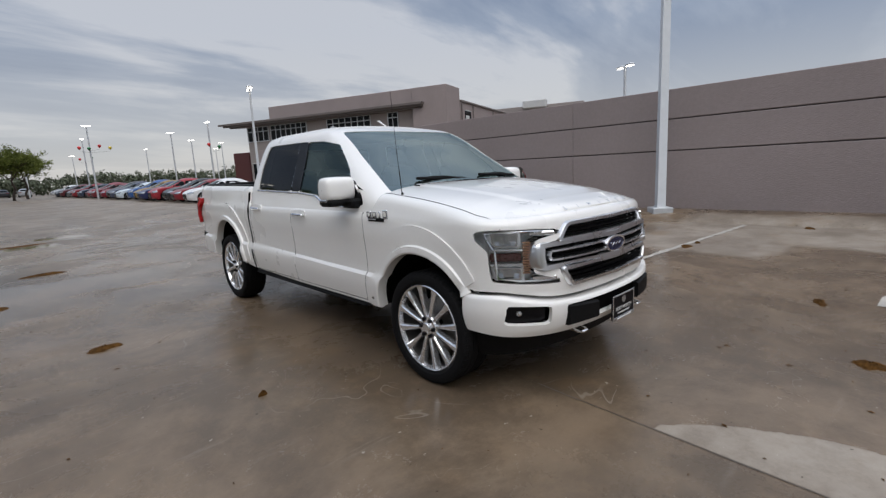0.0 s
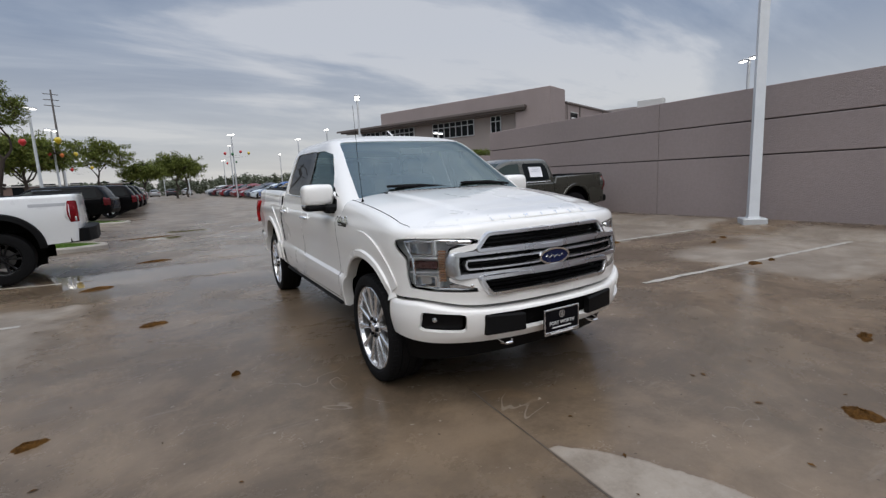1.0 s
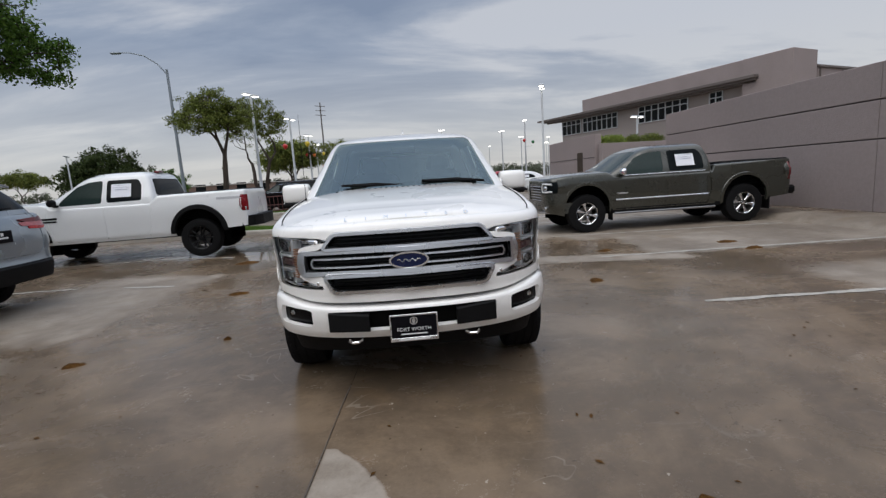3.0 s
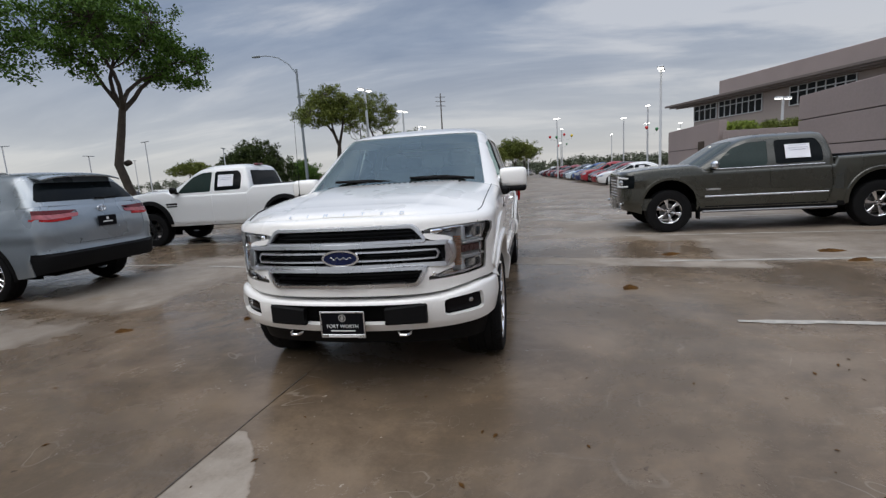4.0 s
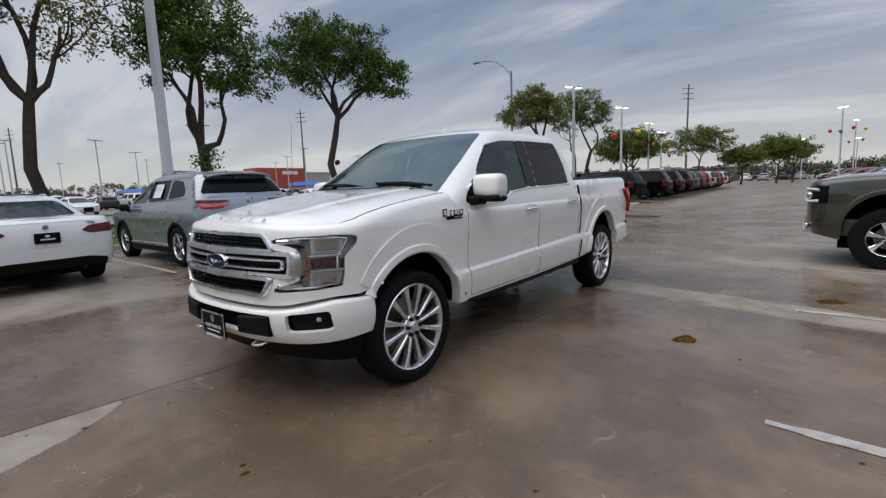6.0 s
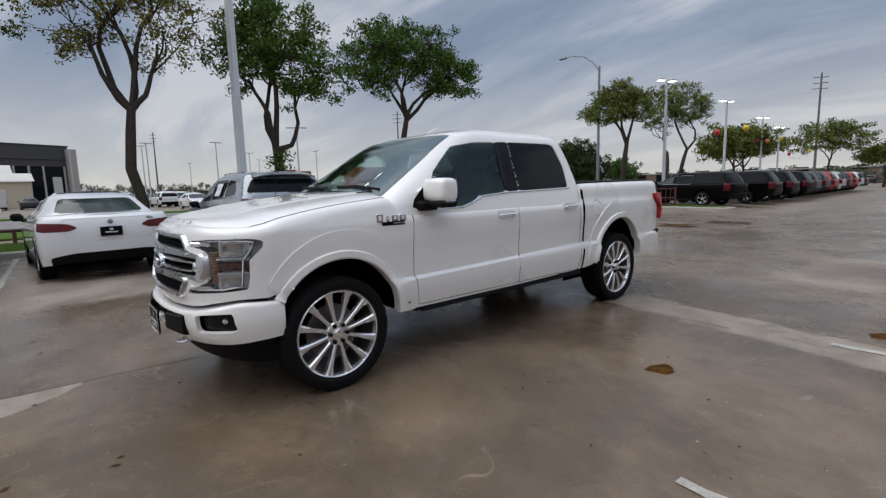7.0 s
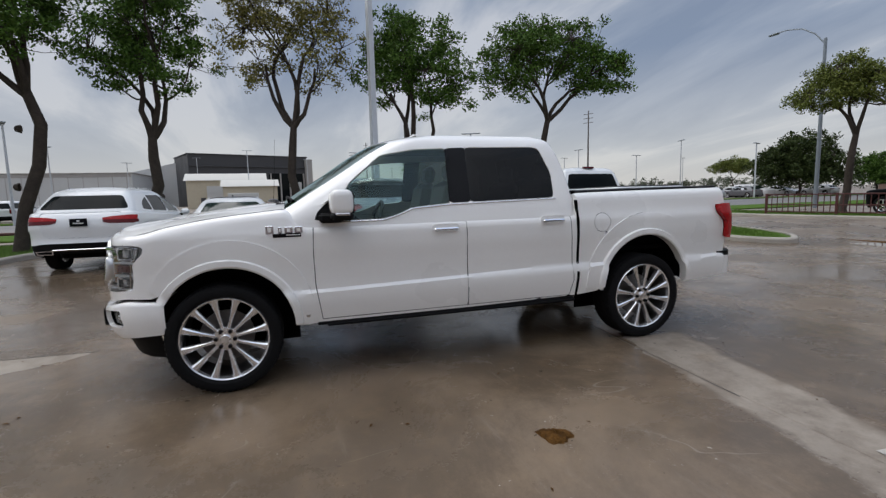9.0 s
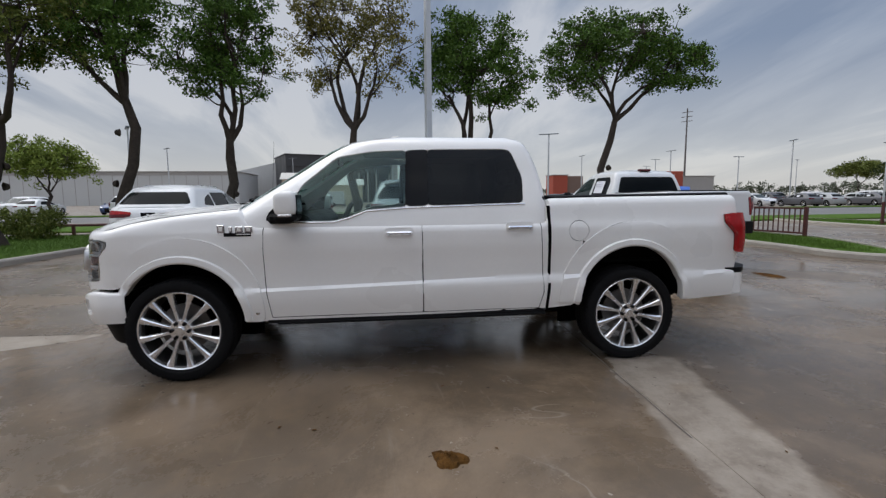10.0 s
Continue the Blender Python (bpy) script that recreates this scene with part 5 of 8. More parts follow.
    part("cowl", Skin().grid([[(-0.35 - 0.16 * abs(t) ** 2.5, 0.86 * t, 1.338 + 0.028 * (1 - t * t)) for t in np.linspace(-1, 1, 20)], [(-0.525 - 0.16 * abs(t) ** 2.5, 0.84 * t, 1.368 + 0.03 * (1 - t * t)) for t in np.linspace(-1, 1, 20)]]), TRIM, t, thick=0.02)
    slots = Skin()
    for k in range(26):
        y = -0.62 + 1.24 * k / 25
        slots.box((-0.425 - 0.10 * abs(y) ** 2.5, y, 1.388 - 0.03 * y * y), (0.12, 0.018, 0.012), 0.004)
    part("cowl_louvres", slots, TRIM, t)
    for y0, y1 in ((0.74, 0.20), (0.03, -0.56)):
        wp = part("wiper", Skin().tube([(-0.47 - 0.08 * abs(y0), y0, 1.395), (-0.485, (y0 + y1) / 2, 1.428), (-0.49, y1, 1.432)], [0.013, 0.011, 0.008], 8), TRIM, t)
        part("wiper_blade", Skin().box((-0.48, (y0 + y1) / 2 - 0.06, 1.418), (0.018, 0.52, 0.022), 0.006, pose(0, 0, 0, -2.5, 0, 2 if y0 > 0.5 else 1)), TRIM, wp)
    part("aerial", Skin().tube([(-0.30, -0.875, 1.30), (-0.33, -0.878, 1.60), (-0.36, -0.88, 2.06)], [0.003, 0.002, 0.0014], 6).lathe([(0.014, 0), (0.012, 0.03), (0.005, 0.05)], Matrix.Translation((-0.30, -0.875, 1.295)) @ pose(0, 0, 0, 90), n=10), TRIM, t, "black whip aerial")
    part("roof_fin", Skin().grid([[(-1.60 - 0.15 * u + 0.055 * u * v, sg * 0.028 * (1 - u) * (1 - v) * (0.25 + 0.75 * min(1, v + 0.3)), 1.958 + 0.062 * u) for u in np.linspace(0, 1, 6)] for sg, v in ((1, 1), (1, 0.5), (1, 0), (-1, 0), (-1, 0.5), (-1, 1))]), WHITE, t, thick=0.008)
    # front bumper
    bs = dict(step=0.05, rows=13, turns=26, cf=0.50, cr=0.10, nf=2.35, nr=3.0, R=0.025, taper=[(-9, 1.0), (0.30, 0.99), (0.85, 0.965), (1.0, 0.96)],
              nose=[(0.42, 0.86), (0.50, 0.915), (0.60, 0.935), (0.70, 0.925), (0.76, 0.88)], tail=[(0.4, 0.30), (0.8, 0.30)],
              wide=[(0.40, 0.95), (0.50, 0.985), (0.62, 1.005), (0.75, 0.99)], top=[(0.2, 0.714), (0.45, 0.716), (0.62, 0.722), (0.74, 0.696), (0.85, 0.662), (0.95, 0.652)], bot=[(0.2, 0.485), (0.5, 0.475), (0.7, 0.455), (0.95, 0.435)])
    bk, bdeck, _ = hull(bs)
    bk.F = [f for f in bk.F if sum(bk.V[q][0] for q in f) / len(f) > 0.375]
    fogs = []
    for sg in both:
        fog = rounded([(sg * 0.668, 0.640), (sg * 0.906, 0.663), (sg * 0.914, 0.540), (sg * 0.668, 0.522)], 0.024)
        fogs.append(bk.carve(fog, "front", lambda c: c[0] > 0.45))
    low = bk.carve(rounded([(-0.56, 0.630), (0.56, 0.630), (0.555, 0.494), (-0.555, 0.494)], 0.02), "front", lambda c: c[0] > 0.5)
    bp = part("front_bumper", bk, WHITE, t, "white bumper with black recesses", thick=0.03)
    part("bumper_top", bdeck(9, 0.375, lambda x: 0.0, 20, -0.004), WHITE, bp)
    for sg, pc in zip(both, fogs):
        part("fog_recess", pc.moved(pose(-0.05, 0, 0)), GLOSSB, bp, thick=0.01)
        part("fog_light", Skin().lathe([(0.0005, 0.008), (0.014, 0.005), (0.020, -0.006), (0.021, -0.03)], Matrix.Translation((0.700, sg * 0.825, 0.605)) @ pose(0, 0, 0, 0, 0, -90 + sg * 30), n=20), LAMPC, bp)
    part("bumper_recess", low.moved(pose(-0.04, 0, 0)), DARK, bp, thick=0.01)
    for sg in both:
        rows = []
        for y in np.linspace(0.285, 0.553, 9):
            top, x = 0.610 + 0.07 * (y - 0.285), 0.958 - 0.23 * y * y
            rows.append([(x - 0.06, sg * y, 0.494), (x - 0.012, sg * y, 0.496), (x, sg * y, 0.506), (x, sg * y, top - 0.010), (x - 0.012, sg * y, top), (x - 0.06, sg * y, top)])
        rows = [[(x - 0.05, y, z) for x, y, z in rows[0]]] + rows + [[(x - 0.05, y, z) for x, y, z in rows[-1]]]
        part("bumper_pad", Skin().grid(rows), TRIM, bp, "black rubbing pad")
        hook = part("tow_hook", Skin().tube([(0.80, sg * 0.43, 0.430), (0.87, sg * 0.43, 0.422), (0.895, sg * 0.41, 0.42), (0.895, sg * 0.37, 0.42), (0.87, sg * 0.35, 0.422), (0.80, sg * 0.35, 0.430)], 0.010, 8), CHROME, t, "chrome tow hook")
    val = dict(bs, nose=[(0.28, 0.75), (0.48, 0.84)], wide=[(0.28, 0.89), (0.5, 0.955)], top=[(0, 0.475), (1, 0.475)], bot=[(0, 0.29), (0.5, 0.29), (0.95, 0.33)], R=0.01, rows=6)
    vk, _, _ = hull(val)
    vk.F = [f for f in vk.F if sum(vk.V[q][0] for q in f) / len(f) > 0.42]
    part("air_dam", vk, TRIM, t, "black plastic air dam", thick=0.01)
    # black inner shell added for the shade in the gap above the bumper
    bb = dict(bs, nose=[(0.4, 0.80), (0.8, 0.80)], wide=[(0.40, 0.93), (0.8, 0.955)], top=[(0, 0.745), (0.6, 0.745), (0.8, 0.68), (1, 0.66)], bot=[(0, 0.50), (1, 0.50)], R=0.005, rows=4)
    bbk, _, _ = hull(bb)
    bbk.F = [f for f in bbk.F if sum(bbk.V[q][0] for q in f) / len(f) > 0.46]
    part("bumper_backing", bbk, DARK, t)
    # number plate: dealer plate
    pl = part("number_plate", Skin().box((0.958, 0, 0.515), (0.012, 0.31, 0.165), 0.004), PLATE, t, "black dealer plate with white lettering")
    for a, b in (((0, 0.597), (0.31, 0.012)), ((0, 0.4365), (0.31, 0.024))):
        part("plate_edge", Skin().box((0.966, a[0], a[1]), (0.006, b[0], b[1]), 0.002), SATIN, pl)
    for sg in both:
        part("plate_edge", Skin().box((0.966, sg * 0.151, 0.515), (0.006, 0.010, 0.15), 0.002), SATIN, pl)
    lettering("plate_words", "FORT WORTH", 0.034, INK, Matrix.Translation((0.967, 0, 0.502)) @ pose(0, 0, 0, 90, 0, 90), pl, 0.0008)
    part("plate_mark", Skin().prism(ellipse(0, 0.558, 0.026, 0.026, 20), 0.96, 0.967, axis="front", hole=ellipse(0, 0.558, 0.019, 0.019, 20)).prism(ellipse(0, 0.558, 0.012, 0.016, 14), 0.96, 0.967, axis="front"), LAMPC, pl)
    part("plate_small_line", Skin().box((0.966, 0, 0.472), (0.003, 0.17, 0.008), 0.001).box((0.9695, 0, 0.4365), (0.002, 0.20, 0.010), 0.001), INK, pl)
    # rear bumper
    part("rear_bumper", Skin().prism(rounded([(-4.70, 1.0), (-4.86, 0.82), (-4.89, 0.4), (-4.89, -0.4), (-4.86, -0.82), (-4.70, -1.0), (-4.50, -0.98), (-4.50, 0.98)], 0.06), 0.555, 0.735), WHITE, t)
    part("bumper_step", Skin().prism(rounded([(-4.70, 1.0), (-4.865, 0.82), (-4.895, 0.4), (-4.895, -0.4), (-4.865, -0.82), (-4.70, -1.0), (-4.50, -0.98), (-4.50, 0.98)], 0.06), 0.738, 0.782), TRIM, t)
    for sg in both:
        for x, zc, r in ((-0.035, 0.468, 0.468), (-WB, 0.537, 0.462)):
            flare(t, x, zc, r, 0.060, lambda a, z: yside(z) * (1 if a < 0.36 else max(0.6, 1 - ((a - 0.35) / 0.55) ** 2.55) ** (1 / 2.55)) * (1 if a < 0 else 1 - 0.03 * a / 0.5), sg, WHITE, 0.036, 0.47 if x > -1 else 0.53, "white painted arch flare", 0.722 if x > -1 else None)
        part("running_board", Skin().box((-1.83, sg * 0.935, 0.437), (2.20, 0.11, 0.028), 0.010).box((-0.95, sg * 0.86, 0.44), (0.08, 0.2, 0.05), 0.01).box((-2.6, sg * 0.86, 0.44), (0.08, 0.2, 0.05), 0.01), TRIM, t, "black power running board")
        part("sill_strip", Skin().box((-1.79, sg * 0.968, 0.452), (2.26, 0.03, 0.03), 0.008), TRIM, t)
        rows = []
        for f, k in ((-1.0, 0.05), (-0.99, 0.80), (-0.93, 0.94), (-0.8, 1.0), (0.0, 1.03), (0.7, 1.0), (0.88, 0.92), (0.97, 0.76), (1.0, 0.5), (1.0, 0.03)):
            rows.append([(-0.87 + 0.084 * k * math.copysign(abs(math.cos(q)) ** 0.55, math.cos(q)), sg * (1.082 + 0.128 * f), 1.372 + k * (0.100 if math.sin(q) > 0 else 0.085) * math.copysign(abs(math.sin(q)) ** 0.6, math.sin(q))) for q in np.linspace(0, 2 * math.pi, 33)])
        mir = part("mirror", Skin().grid(rows), WHITE, t, "white-capped door mirror", sharp=60)
        part("mirror_base", Skin().box((-0.87, sg * 1.08, 1.277), (0.165, 0.25, 0.06), 0.022).box((-0.80, sg * 0.985, 1.262), (0.18, 0.12, 0.075), 0.02), TRIM, mir)
        part("mirror_glass", Skin().box((-0.952, sg * 1.08, 1.37), (0.012, 0.20, 0.15), 0.005), OPAQUE, mir)
        part("mirror_signal", Skin().box((-0.87, sg * 1.205, 1.292), (0.10, 0.014, 0.018), 0.004), LAMPC, mir)
        fb = part("fender_badge", Skin().box((-0.475, sg * 1.004, 1.146), (0.20, 0.010, 0.028), 0.003), GLOSSB, t, "chrome and black fender badge")
        for x, w, h in ((-0.355, 0.056, 0.064), (-0.426, 0.026, 0.048), (-0.488, 0.056, 0.048), (-0.558, 0.058, 0.048)):
            mk = part("badge_mark", Skin().box((x, sg * 1.004, 1.170 + h * 0.3), (w, 0.012, h), 0.004), CHROME, fb)
            part("badge_inlay", Skin().box((x, sg * 1.010, 1.170 + h * 0.3), (w * 0.45, 0.003, h * 0.5), 0.002), WHITE, mk)
        part("badge_small_line", Skin().box((-0.52, sg * 1.011, 1.148), (0.10, 0.004, 0.008), 0.001), SATIN, fb)
        part("parking_sensor", Skin().lathe([(0.0005, 0.0), (0.016, 0.0), (0.019, -0.006)], Matrix.Translation((-0.595, sg * 1.002, 0.53)) @ pose(0, 0, 0, 0, 0, 0 if sg > 0 else 180), n=16), SATIN, t)
        for x in (0.0, -WB):
            wheel(t, x, 0.862, 0.403, 0.310, 0.275, "twelve", ALLOY, sg > 0)
    bed(t, rim, -2.97, WHITE, TRIM)
    part("tailgate_cap", Skin().box((-4.67, 0, 1.430), (0.07, 1.5, 0.02), 0.008), TRIM, t)
    for x, zc in ((-0.035, 0.468), (-WB, 0.537)):
        wells(t, (x,), zc, 0.470, 0.965, 0.55)
    part("chassis", Skin().box((-1.85, 0, 0.50), (5.2, 0.95, 0.14), 0.03).box((-1.8, 0, 0.47), (2.4, 1.75, 0.06), 0.02).tube([(0, -0.75, 0.40), (0, 0.75, 0.40)], 0.05, 10).tube([(-WB, -0.75, 0.40), (-WB, 0.75, 0.40)], 0.06, 10), DARK, t)
    part("hitch_and_mudguard", Skin().box((0.30, 0.80, 0.40), (0.05, 0.25, 0.22), 0.02).box((0.30, -0.80, 0.40), (0.05, 0.25, 0.22), 0.02), TRIM, t)
    # cab insides
    part("cab_floor", Skin().box((-1.75, 0, 0.60), (2.3, 1.86, 0.05), 0.01), DASH, t)
    part("firewall", Skin().box((-0.62, 0, 0.95), (0.06, 1.86, 0.70), 0.01), DASH, t)
    part("dashboard", Skin().prism(rounded([(-0.50, 1.27), (-0.95, 1.30), (-1.05, 1.22), (-1.02, 0.98), (-0.6, 0.95)], 0.05), -0.90, 0.90, axis="side"), DASH, t)
    part("steering_wheel", Skin().tube([(-1.22 - 0.07 * math.cos(a), 0.38 + 0.19 * math.sin(a), 1.19 + 0.175 * math.cos(a)) for a in np.linspace(0, 2 * math.pi, 28)], 0.016, 8, False).box((-1.21, 0.38, 1.18), (0.05, 0.14, 0.12), 0.03).tube([(-1.2, 0.2, 1.19), (-1.2, 0.56, 1.19)], 0.014, 6), DASH, t)
    for x, w, ys in ((-1.55, 0.54, (0.40, -0.40)), (-2.50, 0.62, (0.42, -0.42))):
        for y in ys:
            seat = part("seat", Skin().box((x, y, 0.88), (0.55, w, 0.16), 0.06), LEATHER, t, "grey leather seat")
            part("seat_back", Skin().box((x - 0.30, y, 1.22), (0.16, w, 0.66), 0.07, pose(0, 0, 0, 0, -13, 0)), LEATHER, seat)
            part("headrest", Skin().box((x - 0.40, y, 1.63), (0.11, 0.27, 0.19), 0.05, pose(0, 0, 0, 0, -10, 0)), LEATHER, seat)
    part("centre_console", Skin().box((-1.45, 0, 0.85), (0.8, 0.26, 0.36), 0.04), DASH, t)
    part("interior_mirror", Skin().box((-1.17, 0.0, 1.755), (0.03, 0.25, 0.07), 0.02), DASH, t)
    part("headliner", Skin().box((-2.1, 0, 1.868), (1.45, 1.30, 0.02), 0.01), LEATHER, t)
    part("cab_back_wall", Skin().box((-2.90, 0, 1.0), (0.05, 1.84, 0.84), 0.01), DASH, t)
    return t


pickup()


# ---- parked cars ----
def facing(x, y, deg):
    """A car with its front axle at x, y, pointing along deg (0: +x)."""
    return pose(x, y, 0, 0, 0, deg)


def standing(x, y, deg):
    """The same on the height of the lot there, for copies."""
    return pose(x, y, gz(x), 0, 0, deg)


def pickup_spec(**k):
    s = dict(step=0.06, rows=16, turns=12, crows=14, cf=0.45, cr=0.14, nf=4.2, nr=4.5, R=0.05, w=1.0, wb=3.645, zs=0.42, zc=0.52, ra=0.50, rad=0.405, rr=0.265, tw=0.28, style="six", alloy=CHROME, inset=0.01,
             nose=[(0.4, 0.80), (0.7, 0.90), (1.0, 0.90), (1.15, 0.87), (1.4, 0.75)], tail=[(0.5, -4.72), (0.9, -4.76), (1.4, -4.74)],
             wide=[(0.42, 0.955), (0.6, 0.99), (0.8, 1.0), (1.0, 1.0), (1.15, 0.995), (1.25, 0.975), (1.42, 0.95)],
             top=[(-4.8, 1.375), (-2.95, 1.345), (-2.92, 1.34), (-2.90, 1.20), (-0.70, 1.20), (-0.6, 1.24), (-0.45, 1.285), (0.0, 1.275), (0.5, 1.24), (0.8, 1.20), (0.95, 1.19)],
             bot=[(-4.8, 0.58), (-4.2, 0.52), (-3.0, 0.45), (-0.5, 0.44), (0.45, 0.40), (0.62, 0.43), (0.92, 0.50)],
             levels=[(1.17, 0.975, -0.20, -2.93), (1.30, 0.945, -0.42, -2.92), (1.55, 0.85, -0.82, -2.88), (1.75, 0.77, -1.15, -2.80), (1.80, 0.73, -1.28, -2.76), (1.84, 0.64, -1.42, -2.66)],
             cab=dict(nf=3.0, nr=5.0, cf=0.38, cr=0.15, turns=12), cowl=-0.55, crown=lambda x: 0.06 * min(1, max(0, (0.85 - x) / 0.5)), rise=0.035, bed=-2.95,
             doors=[[(-0.60, 1.3), (-0.58, 0.9), (-0.66, 0.49), (-1.80, 0.49), (-1.80, 1.3)], [(-1.815, 1.3), (-1.815, 0.49), (-2.78, 0.49), (-2.86, 0.8), (-2.82, 1.3)]],
             windows=[rounded([(-0.80, 1.235), (-1.76, 1.25), (-1.78, 1.72), (-1.42, 1.70), (-1.15, 1.61), (-0.86, 1.34)], 0.04), rounded([(-1.90, 1.255), (-2.70, 1.275), (-2.70, 1.55), (-2.60, 1.72), (-1.90, 1.72)], 0.05)],
             tints=[GREENG, OPAQUE], mirror=(-0.78, 1.0, 1.31), mirrorm=CHROME, handle=CHROME, hz=0.20)
    s.update(k)
    s["tdepth"] = 0.15
    return s


def sheet(t, x, y, z, w, h, tilt=0.0):
    """A printed price sheet stuck inside a side window."""
    sh = part("window_sheet", Skin().box((x, y, z), (w, 0.004, h), 0.001, pose(0, 0, 0, -tilt, 0, 0)), PAPER, t, "white printed sheet")
    k = Skin()
    for q in range(6):
        k.box((x, y + 0.0035, z + h * (0.38 - 0.15 * q)), (w * (0.8 if q % 2 else 0.65), 0.002, h * 0.025), 0.0005, pose(0, 0, 0, -tilt, 0, 0))
    part("printed_lines", k, PRINT, sh)


# dark bronze pickup by the wall
g = car("pickup_truck", "dark bronze crew-cab pickup truck with chrome wheels beside the wall", "pickup truck", facing(7.02, 9.64, 177.6), pickup_spec(
    paint=BRONZE, sill=TRIM, ldepth=0.27, rad=0.43, rr=0.245, zc=0.55, ra=0.515,
    top=[(-4.8, 1.375), (-2.95, 1.345), (-2.92, 1.34), (-2.90, 1.20), (-0.70, 1.20), (-0.6, 1.25), (-0.45, 1.315), (0.0, 1.305), (0.5, 1.285), (0.75, 1.262), (0.95, 1.255)],
    nose=[(0.4, 0.84), (0.7, 0.92), (1.0, 0.92), (1.2, 0.90), (1.4, 0.84)], nf=5.0, crown=lambda x: 0.05 * min(1, max(0, (0.85 - x) / 0.3)),
    lamps=[("headlight", [(0.62, 1.17), (1.05, 1.18), (1.05, 0.93), (0.66, 0.92)], "front", OPAQUE, "dark headlight with a bright ring"), ("tail_light", [(0.80, 1.30), (1.1, 1.30), (1.1, 0.90), (0.80, 0.90)], "rear", DRED, "dark red tail light")],
    panels=[("grille", rounded([(-0.58, 1.18), (0.58, 1.18), (0.54, 0.74), (-0.54, 0.74)], 0.05), "front", GLOSSB, "black and chrome grille")], flare=BRONZE, band=0.07, lip=0.02))
for z in np.linspace(0.76, 1.08, 6):
    part("grille_bar", Skin().box((0.905, 0, z), (0.03, 1.0, 0.02), 0.006), CHROME, g)
part("front_bumper", Skin().prism(rounded([(0.30, 0.99), (0.74, 0.86), (0.94, 0.45), (0.96, 0), (0.94, -0.45), (0.74, -0.86), (0.30, -0.99), (0.35, -0.7), (0.35, 0.7)], 0.05), 0.46, 0.70), BRONZE, g)
part("bumper_trim", Skin().prism(rounded([(0.60, 0.95), (0.80, 0.86), (0.95, 0.5), (0.975, 0), (0.95, -0.5), (0.80, -0.86), (0.60, -0.95), (0.6, 0)], 0.03), 0.47, 0.51), CHROME, g)
for sg in (1, -1):
    part("light_ring", Skin().tube([(0.79, sg * 0.975, 1.13), (0.885, sg * 0.875, 1.14), (0.925, sg * 0.70, 1.145), (0.93, sg * 0.67, 1.05), (0.925, sg * 0.70, 0.96), (0.885, sg * 0.875, 0.96), (0.79, sg * 0.975, 0.97)], 0.020, 8), INK, g, "white C-shaped running light")
    part("lamp_projector", Skin().lathe([(0.0005, 0.03), (0.04, 0.022), (0.06, 0.0), (0.065, -0.04)], Matrix.Translation((0.90, sg * 0.82, 1.05)) @ pose(0, 0, 0, 0, 0, -90 + sg * 30), n=18), LAMPC, g)
    part("fog_lamp", Skin().box((0.86, sg * 0.80, 0.60), (0.05, 0.22, 0.07), 0.02, pose(0, 0, 0, 0, 0, -sg * 38)), LAMPC, g)
part("rear_bumper", Skin().box((-4.78, 0, 0.66), (0.22, 1.90, 0.20), 0.05).box((-5.0, 0, 0.52), (0.25, 0.10, 0.08), 0.02), TRIM, g)
for sg in (1, -1):
    part("side_moulding", Skin().box((-1.72, sg * 1.005, 0.70), (2.15, 0.02, 0.03), 0.008), CHROME, g, "chrome side moulding")
    part("window_moulding", Skin().box((-1.75, sg * 0.965, 1.225), (1.95, 0.02, 0.022), 0.006, pose(0, 0, 0, 0, -0.8 * 0, 0)), CHROME, g)
    part("mud_flap", Skin().box((-0.56, sg * 0.90, 0.38), (0.02, 0.24, 0.26), 0.006), TRIM, g)
    part("mud_flap", Skin().box((-4.20, sg * 0.90, 0.40), (0.02, 0.26, 0.28), 0.006), TRIM, g)
    part("step_bar", Skin().tube([(-0.62, sg * 0.98, 0.40), (-2.95, sg * 0.98, 0.40)], 0.026, 10), ALLOYD, g, "grey step bar")
    part("fender_script", Skin().box((-0.80, sg * 1.004, 0.84), (0.26, 0.006, 0.03), 0.002), SATIN, g)
sheet(g, -2.28, 0.892, 1.49, 0.42, 0.28, -20)

